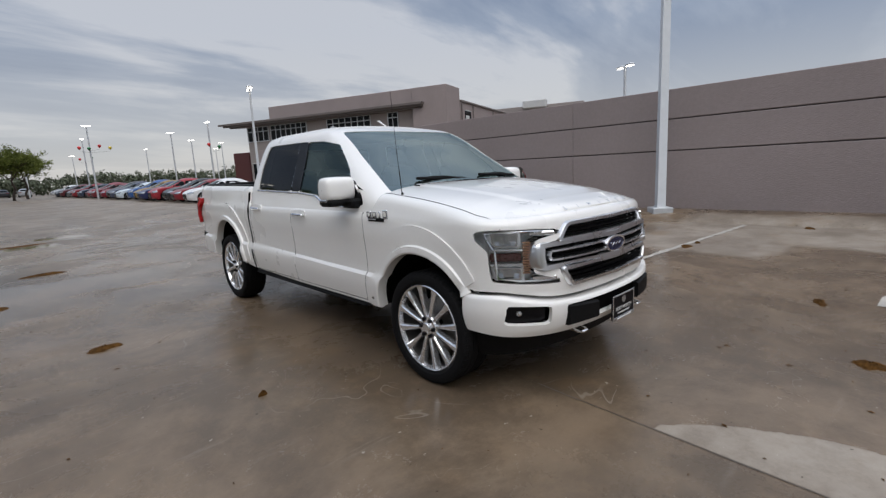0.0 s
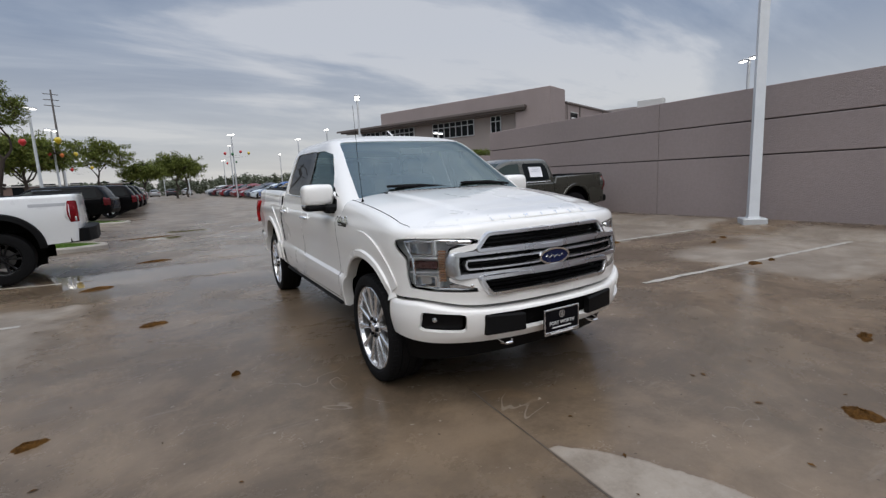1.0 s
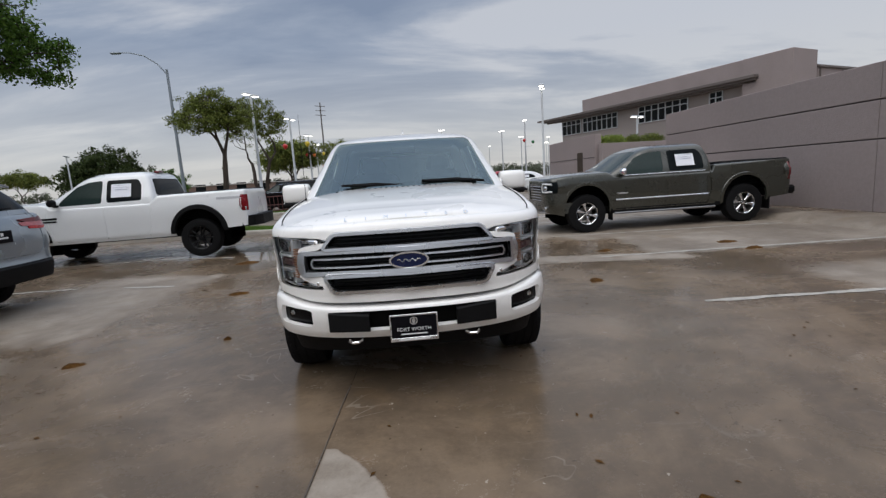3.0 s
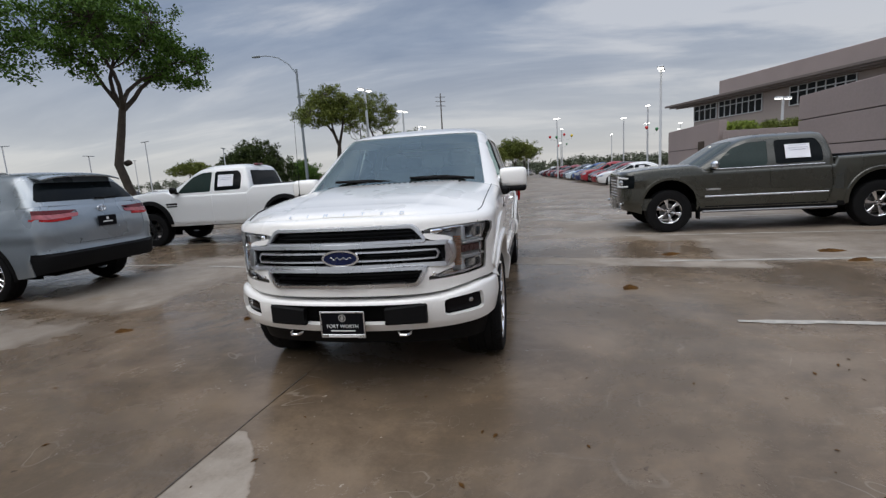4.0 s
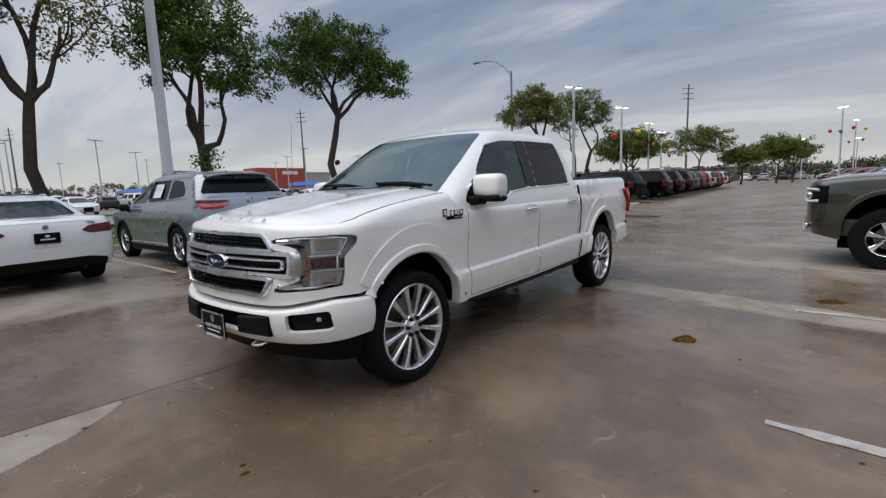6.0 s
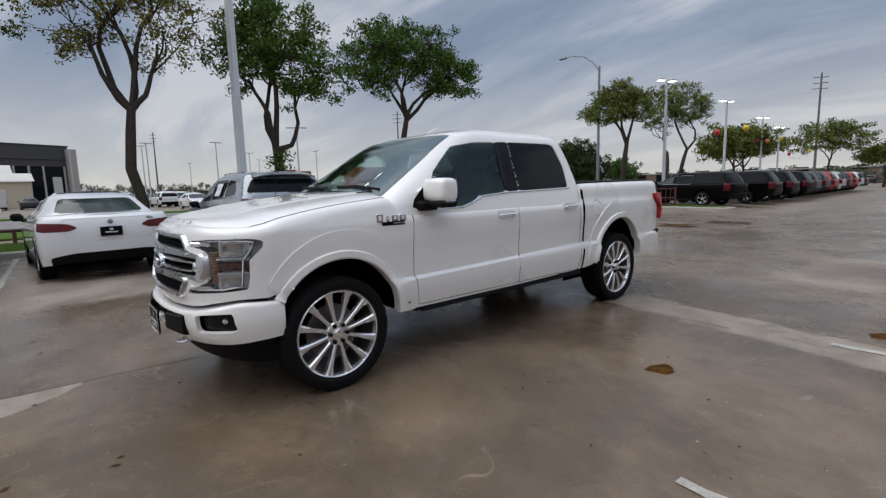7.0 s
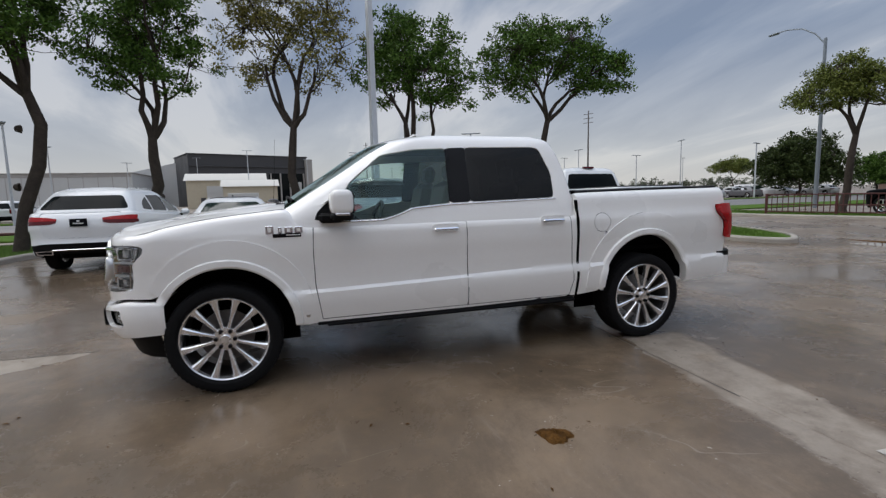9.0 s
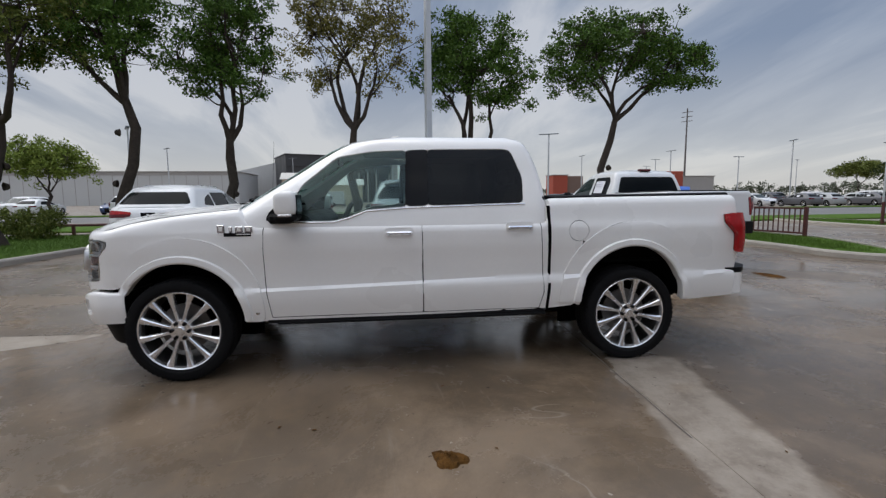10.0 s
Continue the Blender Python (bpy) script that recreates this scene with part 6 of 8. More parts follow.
# white pickup with black flares
r = car("pickup_truck", "white crew-cab pickup truck with black flares and black wheels", "pickup truck", facing(-5.24, 10.02, 182.7), pickup_spec(
    paint=WHITE2, wb=3.57, rad=0.42, rr=0.255, tw=0.30, alloy=BALLOY, style="five", flare=TRIM, band=0.10, lip=0.05, zc=0.56, ra=0.50, handle=WHITE2, mirrorm=TRIM, zs=0.50,
    nose=[(0.4, 0.80), (0.7, 0.93), (1.0, 0.93), (1.22, 0.86), (1.45, 0.7)], tail=[(0.5, -4.62), (0.9, -4.66), (1.45, -4.64)],
    wide=[(0.47, 0.94), (0.6, 0.985), (0.72, 0.99), (1.0, 1.0), (1.2, 0.99), (1.3, 0.97), (1.5, 0.94)],
    top=[(-4.9, 1.425), (-2.75, 1.40), (-2.72, 1.395), (-2.70, 1.26), (-0.70, 1.26), (-0.6, 1.31), (-0.45, 1.365), (0.0, 1.35), (0.5, 1.31), (0.8, 1.265), (1.0, 1.24)],
    bot=[(-4.9, 0.64), (-4.2, 0.60), (-3.0, 0.50), (-0.5, 0.49), (0.45, 0.46), (0.9, 0.44)],
    levels=[(1.23, 0.97, -0.22, -2.74), (1.36, 0.945, -0.44, -2.73), (1.62, 0.85, -0.84, -2.68), (1.83, 0.77, -1.15, -2.60), (1.88, 0.73, -1.28, -2.56), (1.93, 0.64, -1.42, -2.46)], bed=-2.76,
    doors=[[(-0.60, 1.4), (-0.58, 0.9), (-0.66, 0.55), (-1.70, 0.55), (-1.70, 1.4)], [(-1.715, 1.4), (-1.715, 0.55), (-2.55, 0.55), (-2.64, 0.9), (-2.62, 1.4)]],
    windows=[rounded([(-0.80, 1.30), (-1.66, 1.31), (-1.68, 1.79), (-1.42, 1.775), (-1.15, 1.68), (-0.86, 1.40)], 0.04), rounded([(-1.76, 1.315), (-2.46, 1.33), (-2.46, 1.68), (-2.38, 1.79), (-1.76, 1.79)], 0.05)],
    zrw=1.42, rin=0.14, mirror=(-0.78, 0.99, 1.38),
    lamps=[("headlight", [(0.60, 1.16), (0.99, 1.18), (0.99, 0.98), (0.66, 0.98)], "front", LAMPC, ""), ("tail_light", [(0.86, 1.31), (1.1, 1.31), (1.1, 0.95), (0.90, 0.95)], "rear", REDT, "red tail light")],
    panels=[("grille", rounded([(-0.56, 1.14), (0.56, 1.14), (0.52, 0.74), (-0.52, 0.74)], 0.05), "front", GLOSSB, "")]))
part("front_bumper", Skin().prism(rounded([(0.45, 0.99), (0.78, 0.86), (0.97, 0.45), (0.99, 0), (0.97, -0.45), (0.78, -0.86), (0.45, -0.99), (0.45, -0.7), (0.45, 0.7)], 0.05), 0.48, 0.74), TRIM, r)
part("rear_bumper", Skin().prism(rounded([(-4.46, 1.0), (-4.74, 0.92), (-4.84, 0.5), (-4.84, -0.5), (-4.74, -0.92), (-4.46, -1.0), (-4.54, 0)], 0.05), 0.60, 0.83), TRIM, r, "black rear bumper")
part("third_brake_lamp", Skin().box((-2.50, 0, 1.945), (0.12, 0.30, 0.05), 0.02), DRED, r)
for sg in (1, -1):
    part("bed_decal", Skin().box((-4.25, sg * 0.984, 1.255), (0.50, 0.006, 0.05), 0.001, pose(0, 0, 0, sg * 7, 0, 0)), DECAL, r, "grey bed-side decal")
    part("door_badge", Skin().box((-0.62, sg * 1.002, 1.05), (0.30, 0.01, 0.045), 0.003).box((-0.62, sg * 1.002, 0.99), (0.28, 0.01, 0.035), 0.003), GLOSSB, r)
    part("tail_lamp_window", Skin().box((-4.57, sg * 0.985, 1.0), (0.09, 0.02, 0.08), 0.01), LAMPC, r)
sheet(r, -2.06, 0.892, 1.56, 0.40, 0.30, -20)


def suv_spec(**k):
    s = dict(step=0.06, rows=18, turns=14, crows=14, cf=0.50, cr=0.34, nf=2.7, nr=3.2, R=0.05, w=0.96, wb=2.79, zs=0.24, zc=0.375, ra=0.405, rad=0.37, rr=0.25, tw=0.235, style="five", alloy=ALLOY, inset=0.015,
             nose=[(0.2, 0.80), (0.45, 0.95), (0.75, 0.94), (1.0, 0.80), (1.2, 0.6)], tail=[(0.25, -3.66), (0.42, -3.86), (0.62, -3.90), (0.66, -3.84), (0.9, -3.85), (1.05, -3.83), (1.2, -3.77), (1.35, -3.68)],
             wide=[(0.22, 0.90), (0.35, 0.925), (0.55, 0.945), (0.80, 0.948), (0.86, 0.968), (0.96, 0.964), (1.08, 0.946), (1.2, 0.920), (1.35, 0.87)],
             top=[(-3.9, 1.28), (-3.2, 1.26), (-2.4, 1.20), (-1.0, 1.11), (-0.4, 1.09), (0.1, 1.06), (0.5, 0.99), (0.8, 0.88), (0.96, 0.82)],
             bot=[(-3.9, 0.40), (-3.3, 0.32), (-2.2, 0.23), (-0.5, 0.22), (0.5, 0.22), (0.96, 0.26)],
             levels=[(1.04, 0.94, -0.05, -3.80), (1.13, 0.925, -0.20, -3.78), (1.38, 0.84, -0.70, -3.66), (1.63, 0.735, -1.12, -3.46), (1.69, 0.68, -1.28, -3.40), (1.73, 0.59, -1.45, -3.26)],
             cab=dict(nf=2.8, nr=3.2, cf=0.40, cr=0.30, turns=12), cowl=-0.25, crown=lambda x: 0.05 * min(1, max(0, (0.9 - x) / 0.6)), rcrown=lambda x: 0.0, rise=0.045,
             doors=[[(-0.45, 1.2), (-0.42, 0.8), (-0.52, 0.32), (-1.45, 0.32), (-1.47, 1.2)], [(-1.485, 1.2), (-1.465, 0.32), (-2.28, 0.32), (-2.42, 0.66), (-2.50, 1.2)]],
             windows=[rounded([(-0.66, 1.155), (-1.46, 1.19), (-1.48, 1.60), (-1.34, 1.585), (-1.02, 1.41)], 0.03), rounded([(-1.53, 1.193), (-2.38, 1.24), (-2.40, 1.61), (-1.55, 1.605)], 0.03), rounded([(-2.45, 1.243), (-3.14, 1.30), (-3.10, 1.42), (-2.92, 1.57), (-2.47, 1.605)], 0.05)],
             tints=[GREENG, OPAQUE, OPAQUE], mirror=(-0.62, 0.95, 1.10), handle=None, hz=0.16, sill=TRIM, zrw=1.33, rin=0.06, rwtop=0.03)
    s.update(k)
    s["handle"] = s["handle"] or s["paint"]
    return s


# silver-blue crossover, tail towards the lot
h = car("suv", "silver-blue three-row SUV with chrome wheels, tail towards the lot", "suv", facing(-5.93, 4.76, 178.4), suv_spec(
    paint=SILVER, alloy=CHROME, mirrorm=TRIM,
    lamps=[("headlight", [(0.45, 0.86), (0.9, 0.90), (0.9, 0.72), (0.5, 0.74)], "front", LAMPC, ""), ("tail_light", [(0.36, 1.20), (0.70, 1.215), (1.0, 1.225), (1.0, 1.175), (0.75, 1.155), (0.36, 1.165)], "rear", DRED, "red tail light"), ("tail_light_lens", [(0.36, 1.162), (0.75, 1.152), (1.0, 1.172), (1.0, 1.125), (0.78, 1.09), (0.40, 1.115)], "rear", PINKL, "pale red and clear lens"), ("tail_light_base", [(0.41, 1.112), (0.78, 1.087), (1.0, 1.122), (1.0, 1.10), (0.76, 1.055), (0.46, 1.075)], "rear", RED, "red reflector")],
    panels=[("tailgate", rounded([(-0.735, 1.27), (0.735, 1.27), (0.69, 0.80), (0.60, 0.735), (-0.60, 0.735), (-0.69, 0.80)], 0.05), "rear", SILVER, ""), ("lower_bumper", rounded([(-0.99, 0.645), (0.99, 0.645), (0.9, 0.2), (-0.9, 0.2)], 0.03), "rear", TRIM, "black lower bumper"), ("grille", rounded([(-0.5, 0.86), (0.5, 0.86), (0.45, 0.40), (-0.45, 0.40)], 0.06), "front", GLOSSB, "")], flare=TRIM, band=0.055, lip=0.010))
part("spoiler", Skin().grid([[(x - 0.05 * (1 - v * v), w * v, z - 0.055 * abs(v) ** 3) for v in np.linspace(-1, 1, 17)] for x, w, z in ((-3.05, 0.60, 1.752), (-3.25, 0.61, 1.744), (-3.42, 0.62, 1.726), (-3.54, 0.625, 1.700), (-3.565, 0.62, 1.688))]), SILVER, h, thick=0.022, sharp=60)
part("stop_lamp", Skin().box((-3.595, 0, 1.676), (0.02, 0.34, 0.016), 0.004), DRED, h)
part("number_plate", Skin().box((-3.862, 0, 1.01), (0.012, 0.30, 0.15), 0.003), PLATE, h, "black dealer plate")
part("plate_marks", Skin().box((-3.870, 0, 0.995), (0.004, 0.16, 0.02), 0.001).box((-3.870, 0, 1.04), (0.004, 0.04, 0.04), 0.001), INK, h)
part("tailgate_badge", Skin().tube([(-3.79, 0.065 * math.cos(a), 1.195 + 0.042 * math.sin(a)) for a in np.linspace(0, 2 * math.pi, 20)], 0.007, 6).tube([(-3.79, 0.05, 1.21), (-3.79, 0, 1.215), (-3.79, -0.05, 1.21)], 0.006, 6).tube([(-3.79, 0, 1.23), (-3.80, 0, 1.16)], 0.006, 6), CHROME, h)
part("rear_wiper", Skin().tube([(-3.71, 0.0, 1.345), (-3.70, -0.20, 1.35), (-3.69, -0.42, 1.355)], [0.012, 0.010, 0.008], 6), TRIM, h)
for sg in (1, -1):
    part("reflector", Skin().lathe([(0.0005, 0), (0.05, 0), (0.055, -0.02)], Matrix.Translation((-3.82, sg * 0.70, 0.57)) @ pose(0, 0, 0, 0, 0, 90 - sg * 22), n=16), RED, h)
    part("window_moulding", Skin().box((-1.88, sg * 0.905, 1.205), (2.5, 0.015, 0.014), 0.005, pose(0, 0, 0, 0, 3.4, 0)), CHROME, h)
    part("rail", Skin().tube([(-1.5, sg * 0.585, 1.725), (-1.6, sg * 0.585, 1.755), (-2.9, sg * 0.575, 1.755), (-3.05, sg * 0.57, 1.72)], 0.013, 8), SATIN, h, "roof rail")
    part("door_strip", Skin().box((-1.4, sg * 0.945, 0.38), (1.9, 0.02, 0.05), 0.01), SATIN, h)
sheet(h, -1.96, 0.848, 1.41, 0.36, 0.28, -24)

# white sports sedan, tail towards the lot
d = car("sedan", "white sports sedan with a black roof, tail towards the lot", "sedan", facing(-6.35, 1.55, 183.0), suv_spec(
    paint=WHITE2, roofm=GLOSSB, wb=2.82, w=0.93, zs=0.16, zc=0.34, ra=0.365, rad=0.335, rr=0.235, alloy=ALLOYD, cr=0.40, nr=2.8,
    nose=[(0.15, 0.70), (0.4, 0.85), (0.6, 0.84), (0.8, 0.70)], tail=[(0.2, -3.60), (0.5, -3.76), (0.75, -3.78), (0.97, -3.74), (1.06, -3.66)],
    wide=[(0.15, 0.86), (0.35, 0.90), (0.6, 0.925), (0.8, 0.93), (0.92, 0.915), (1.0, 0.88)],
    top=[(-3.8, 1.045), (-3.3, 1.05), (-2.5, 0.99), (-0.6, 0.92), (-0.3, 0.92), (0.3, 0.84), (0.7, 0.72), (0.86, 0.66)], bot=[(-3.8, 0.30), (-3.2, 0.24), (-2.2, 0.16), (0.5, 0.16), (0.9, 0.2)],
    levels=[(0.88, 0.88, -0.20, -3.42), (0.97, 0.86, -0.42, -3.28), (1.15, 0.74, -0.92, -2.98), (1.34, 0.62, -1.42, -2.60), (1.38, 0.57, -1.58, -2.46), (1.41, 0.49, -1.75, -2.28)],
    cab=dict(nf=2.8, nr=2.6, cf=0.40, cr=0.40, turns=12), cowl=-0.4, rcrown=lambda x: 0.03, rise=0.03, crown=lambda x: 0.04 * min(1, max(0, (0.8 - x) / 0.5)),
    doors=[[(-0.52, 1.1), (-0.50, 0.6), (-0.58, 0.24), (-1.55, 0.24), (-1.57, 1.1)], [(-1.585, 1.1), (-1.565, 0.24), (-2.38, 0.24), (-2.50, 0.6), (-2.58, 1.1)]],
    windows=[rounded([(-0.78, 0.955), (-1.54, 0.975), (-1.56, 1.28), (-1.42, 1.27), (-1.05, 1.12)], 0.03), rounded([(-1.62, 0.975), (-2.62, 1.01), (-2.50, 1.16), (-2.25, 1.27), (-1.63, 1.29)], 0.04)], tints=[GREENG, OPAQUE], wsm=GREENG, rwm=GREENG,
    mirror=(-0.72, 0.90, 0.98), mirrorm=TRIM, zrw=1.075, rin=0.15, rwtop=0.02,
    lamps=[("tail_light", [(0.42, 0.86), (0.55, 0.93), (1.0, 0.955), (1.0, 0.84), (0.85, 0.805), (0.55, 0.805)], "rear", DRED, "dark red tail light"), ("headlight", [(0.4, 0.66), (0.9, 0.70), (0.9, 0.58), (0.45, 0.56)], "front", LAMPC, "")],
    panels=[("boot_panel", rounded([(-0.62, 1.0), (0.62, 1.0), (0.60, 0.70), (0.50, 0.64), (-0.50, 0.64), (-0.60, 0.70)], 0.05), "rear", WHITE2, ""), ("diffuser", rounded([(-0.80, 0.40), (-0.5, 0.46), (0.5, 0.46), (0.80, 0.40), (0.76, 0.2), (-0.76, 0.2)], 0.04), "rear", TRIM, "black rear diffuser")]))
part("number_plate", Skin().box((-3.795, 0, 0.78), (0.012, 0.30, 0.15), 0.003), PLATE, d, "black dealer plate")
part("plate_marks", Skin().box((-3.803, 0, 0.765), (0.004, 0.17, 0.02), 0.001).box((-3.803, 0, 0.81), (0.004, 0.05, 0.03), 0.001), INK, d)
part("boot_badge", Skin().lathe([(0.0005, 0.012), (0.028, 0.01), (0.036, 0.006), (0.038, 0)], Matrix.Translation((-3.765, 0, 0.935)) @ pose(0, 0, 0, 0, 0, 90), n=20), ALLOYD, d)
part("boot_script", Skin().box((-3.70, -0.52, 0.965), (0.006, 0.20, 0.028), 0.002, pose(0, 0, 0, 0, 0, -10)), ALLOYD, d)
part("roof_fin", Skin().box((-2.35, 0, 1.45), (0.14, 0.03, 0.05), 0.015), GLOSSB, d)

# white compact SUV by the lawn
q = car("suv", "white compact SUV with red tail lights beside the lawn", "suv", facing(-7.16, -0.76, 175.6), suv_spec(
    paint=WHITE2, wb=2.873, w=0.945, zc=0.37, ra=0.40, rad=0.365, alloy=ALLOYD,
    nose=[(0.2, 0.70), (0.45, 0.86), (0.75, 0.84), (1.0, 0.70), (1.2, 0.5)], tail=[(0.25, -3.56), (0.42, -3.74), (0.60, -3.80), (0.66, -3.78), (0.9, -3.79), (1.05, -3.76), (1.2, -3.66), (1.35, -3.55)],
    levels=[(1.02, 0.92, -0.10, -3.72), (1.14, 0.905, -0.25, -3.68), (1.36, 0.82, -0.75, -3.50), (1.56, 0.715, -1.20, -3.30), (1.62, 0.66, -1.36, -3.22), (1.66, 0.57, -1.52, -3.08)],
    top=[(-3.8, 1.20), (-3.2, 1.19), (-2.4, 1.14), (-1.0, 1.09), (-0.4, 1.07), (0.1, 1.0), (0.5, 0.93), (0.8, 0.82), (0.9, 0.76)],
    windows=[rounded([(-0.70, 1.125), (-1.48, 1.15), (-1.51, 1.525), (-1.36, 1.51), (-1.04, 1.35)], 0.03), rounded([(-1.55, 1.153), (-2.44, 1.185), (-2.42, 1.52), (-1.57, 1.53)], 0.03), rounded([(-2.49, 1.19), (-3.02, 1.225), (-2.86, 1.38), (-2.49, 1.50)], 0.05)], tints=[GREENG, OPAQUE, OPAQUE], zrw=1.25, rin=0.08, rwtop=0.03, sill=TRIM,
    lamps=[("tail_light", [(0.36, 1.075), (0.55, 1.105), (0.85, 1.125), (1.0, 1.11), (1.0, 1.03), (0.36, 1.04)], "rear", RED, "red tail light"), ("tail_light_lower", [(0.36, 1.036), (1.0, 1.026), (1.0, 0.985), (0.9, 0.955), (0.42, 0.975)], "rear", DRED, "dark red lens"), ("headlight", [(0.42, 0.84), (0.9, 0.86), (0.9, 0.70), (0.5, 0.70)], "front", LAMPC, "")],
    panels=[("lower_bumper", rounded([(-0.96, 0.56), (-0.6, 0.60), (0.6, 0.60), (0.96, 0.56), (0.86, 0.2), (-0.86, 0.2)], 0.03), "rear", TRIM, "black lower bumper"), ("tailgate", rounded([(-0.70, 1.19), (0.70, 1.19), (0.66, 0.80), (0.58, 0.70), (-0.58, 0.70), (-0.66, 0.80)], 0.05), "rear", WHITE2, "")], flare=TRIM, band=0.05, lip=0.010))
part("bumper_trim", Skin().box((-3.79, 0, 0.47), (0.03, 1.0, 0.030), 0.010), CHROME, q)
for sg in (1, -1):
    part("exhaust_trim", Skin().prism(rounded([(sg * 0.48, 0.46), (sg * 0.78, 0.46), (sg * 0.74, 0.385), (sg * 0.48, 0.385)], 0.02), -3.79, -3.74, axis="front", hole=rounded([(sg * 0.50, 0.447), (sg * 0.755, 0.447), (sg * 0.725, 0.398), (sg * 0.50, 0.398)], 0.012)), CHROME, q)
part("number_plate", Skin().box((-3.808, 0, 1.00), (0.012, 0.30, 0.15), 0.003), PLATE, q, "black dealer plate")
part("plate_marks", Skin().box((-3.816, 0, 0.985), (0.004, 0.18, 0.02), 0.001).box((-3.816, 0, 1.03), (0.004, 0.05, 0.03), 0.001), INK, q)
for sg in (1, -1):
    part("rail", Skin().tube([(-1.5, sg * 0.57, 1.655), (-1.6, sg * 0.57, 1.685), (-2.75, sg * 0.56, 1.685), (-2.9, sg * 0.55, 1.65)], 0.012, 8), SATIN, q, "roof rail")

# black full-size SUVs in a row, noses away
BIG = suv_spec(paint=BLACKP, step=0.10, rows=11, turns=8, crows=10, wb=3.30, w=1.01, zs=0.30, zc=0.42, ra=0.46, rad=0.40, rr=0.27, tw=0.27, alloy=CHROME, style="far",
               nose=[(0.3, 0.85), (0.6, 0.97), (1.0, 0.95), (1.3, 0.8)], tail=[(0.3, -4.50), (0.6, -4.66), (1.0, -4.66), (1.3, -4.60)], wide=[(0.28, 0.94), (0.5, 0.99), (0.9, 1.01), (1.15, 1.0), (1.3, 0.97)],
               top=[(-4.7, 1.14), (-1, 1.12), (-0.4, 1.12), (0.3, 1.09), (0.7, 1.04), (0.98, 0.98)], bot=[(-4.7, 0.42), (-4, 0.36), (-2.5, 0.28), (0.5, 0.28), (0.98, 0.32)],
               levels=[(1.06, 0.985, -0.25, -4.58), (1.14, 0.965, -0.40, -4.57), (1.40, 0.86, -0.85, -4.45), (1.63, 0.77, -1.22, -4.28), (1.70, 0.72, -1.35, -4.22), (1.75, 0.62, -1.52, -4.1)], cr=0.25, nr=4,
               windows=[rounded([(-0.75, 1.16), (-1.62, 1.17), (-1.64, 1.60), (-1.45, 1.58), (-1.05, 1.40)], 0.03), rounded([(-1.74, 1.17), (-2.62, 1.18), (-2.62, 1.61), (-1.75, 1.61)], 0.03), rounded([(-2.80, 1.18), (-4.15, 1.19), (-4.05, 1.60), (-2.80, 1.61)], 0.05)], tints=[GREENG, OPAQUE, OPAQUE],
               doors=[[(-0.5, 1.3), (-0.5, 0.9), (-0.56, 0.4), (-1.66, 0.4), (-1.67, 1.3)], [(-1.69, 1.3), (-1.68, 0.4), (-2.62, 0.4), (-2.75, 0.8), (-2.72, 1.3)]], mirror=(-0.72, 1.0, 1.25), zrw=1.18,
               lamps=[("tail_light", [(0.80, 1.20), (1.1, 1.20), (1.1, 0.80), (0.84, 0.80)], "rear", DRED, "dark red tail light")], panels=[("bumper_panel", rounded([(-0.95, 0.62), (0.95, 0.62), (0.9, 0.4), (-0.9, 0.4)], 0.04), "rear", TRIM, "")])
big = car("suv", "black full-size SUV with chrome window trim in the rear row", "suv", facing(-5.8, 28.7, 170), BIG, "row of parked SUVs")
for sg in (1, -1):
    part("window_moulding", Skin().tube([(-0.72, sg * 0.965, 1.155), (-2.70, sg * 0.963, 1.165), (-2.72, sg * 0.795, 1.62), (-1.6, sg * 0.795, 1.62)], 0.012, 6), CHROME, big)
for k, col in enumerate((0.016, 0.02, 0.012)):
    copy_thing(big, standing(-5.05 + 0.15 * k, 31.6 + 3.1 * k, 180 - k))
ROWSUV = dict(BIG, paint=PAINT)
white = car("suv", "full-size SUV in the rear row", "suv", facing(-5.0, 41.2, 180), ROWSUV, "row of parked SUVs")


def repaint(t, col):
    for o in (t, *t.children_recursive):
        o.color = (*col, 1)


repaint(white, (0.03, 0.03, 0.033))
for k, col in enumerate(((0.012, 0.012, 0.014), (0.30, 0.015, 0.02), (0.45, 0.46, 0.48), (0.02, 0.02, 0.03), (0.35, 0.02, 0.02), (0.6, 0.6, 0.6), (0.04, 0.04, 0.05))):
    repaint(copy_thing(white, standing(-5.0, 44.3 + 3.1 * k, 180)), col)

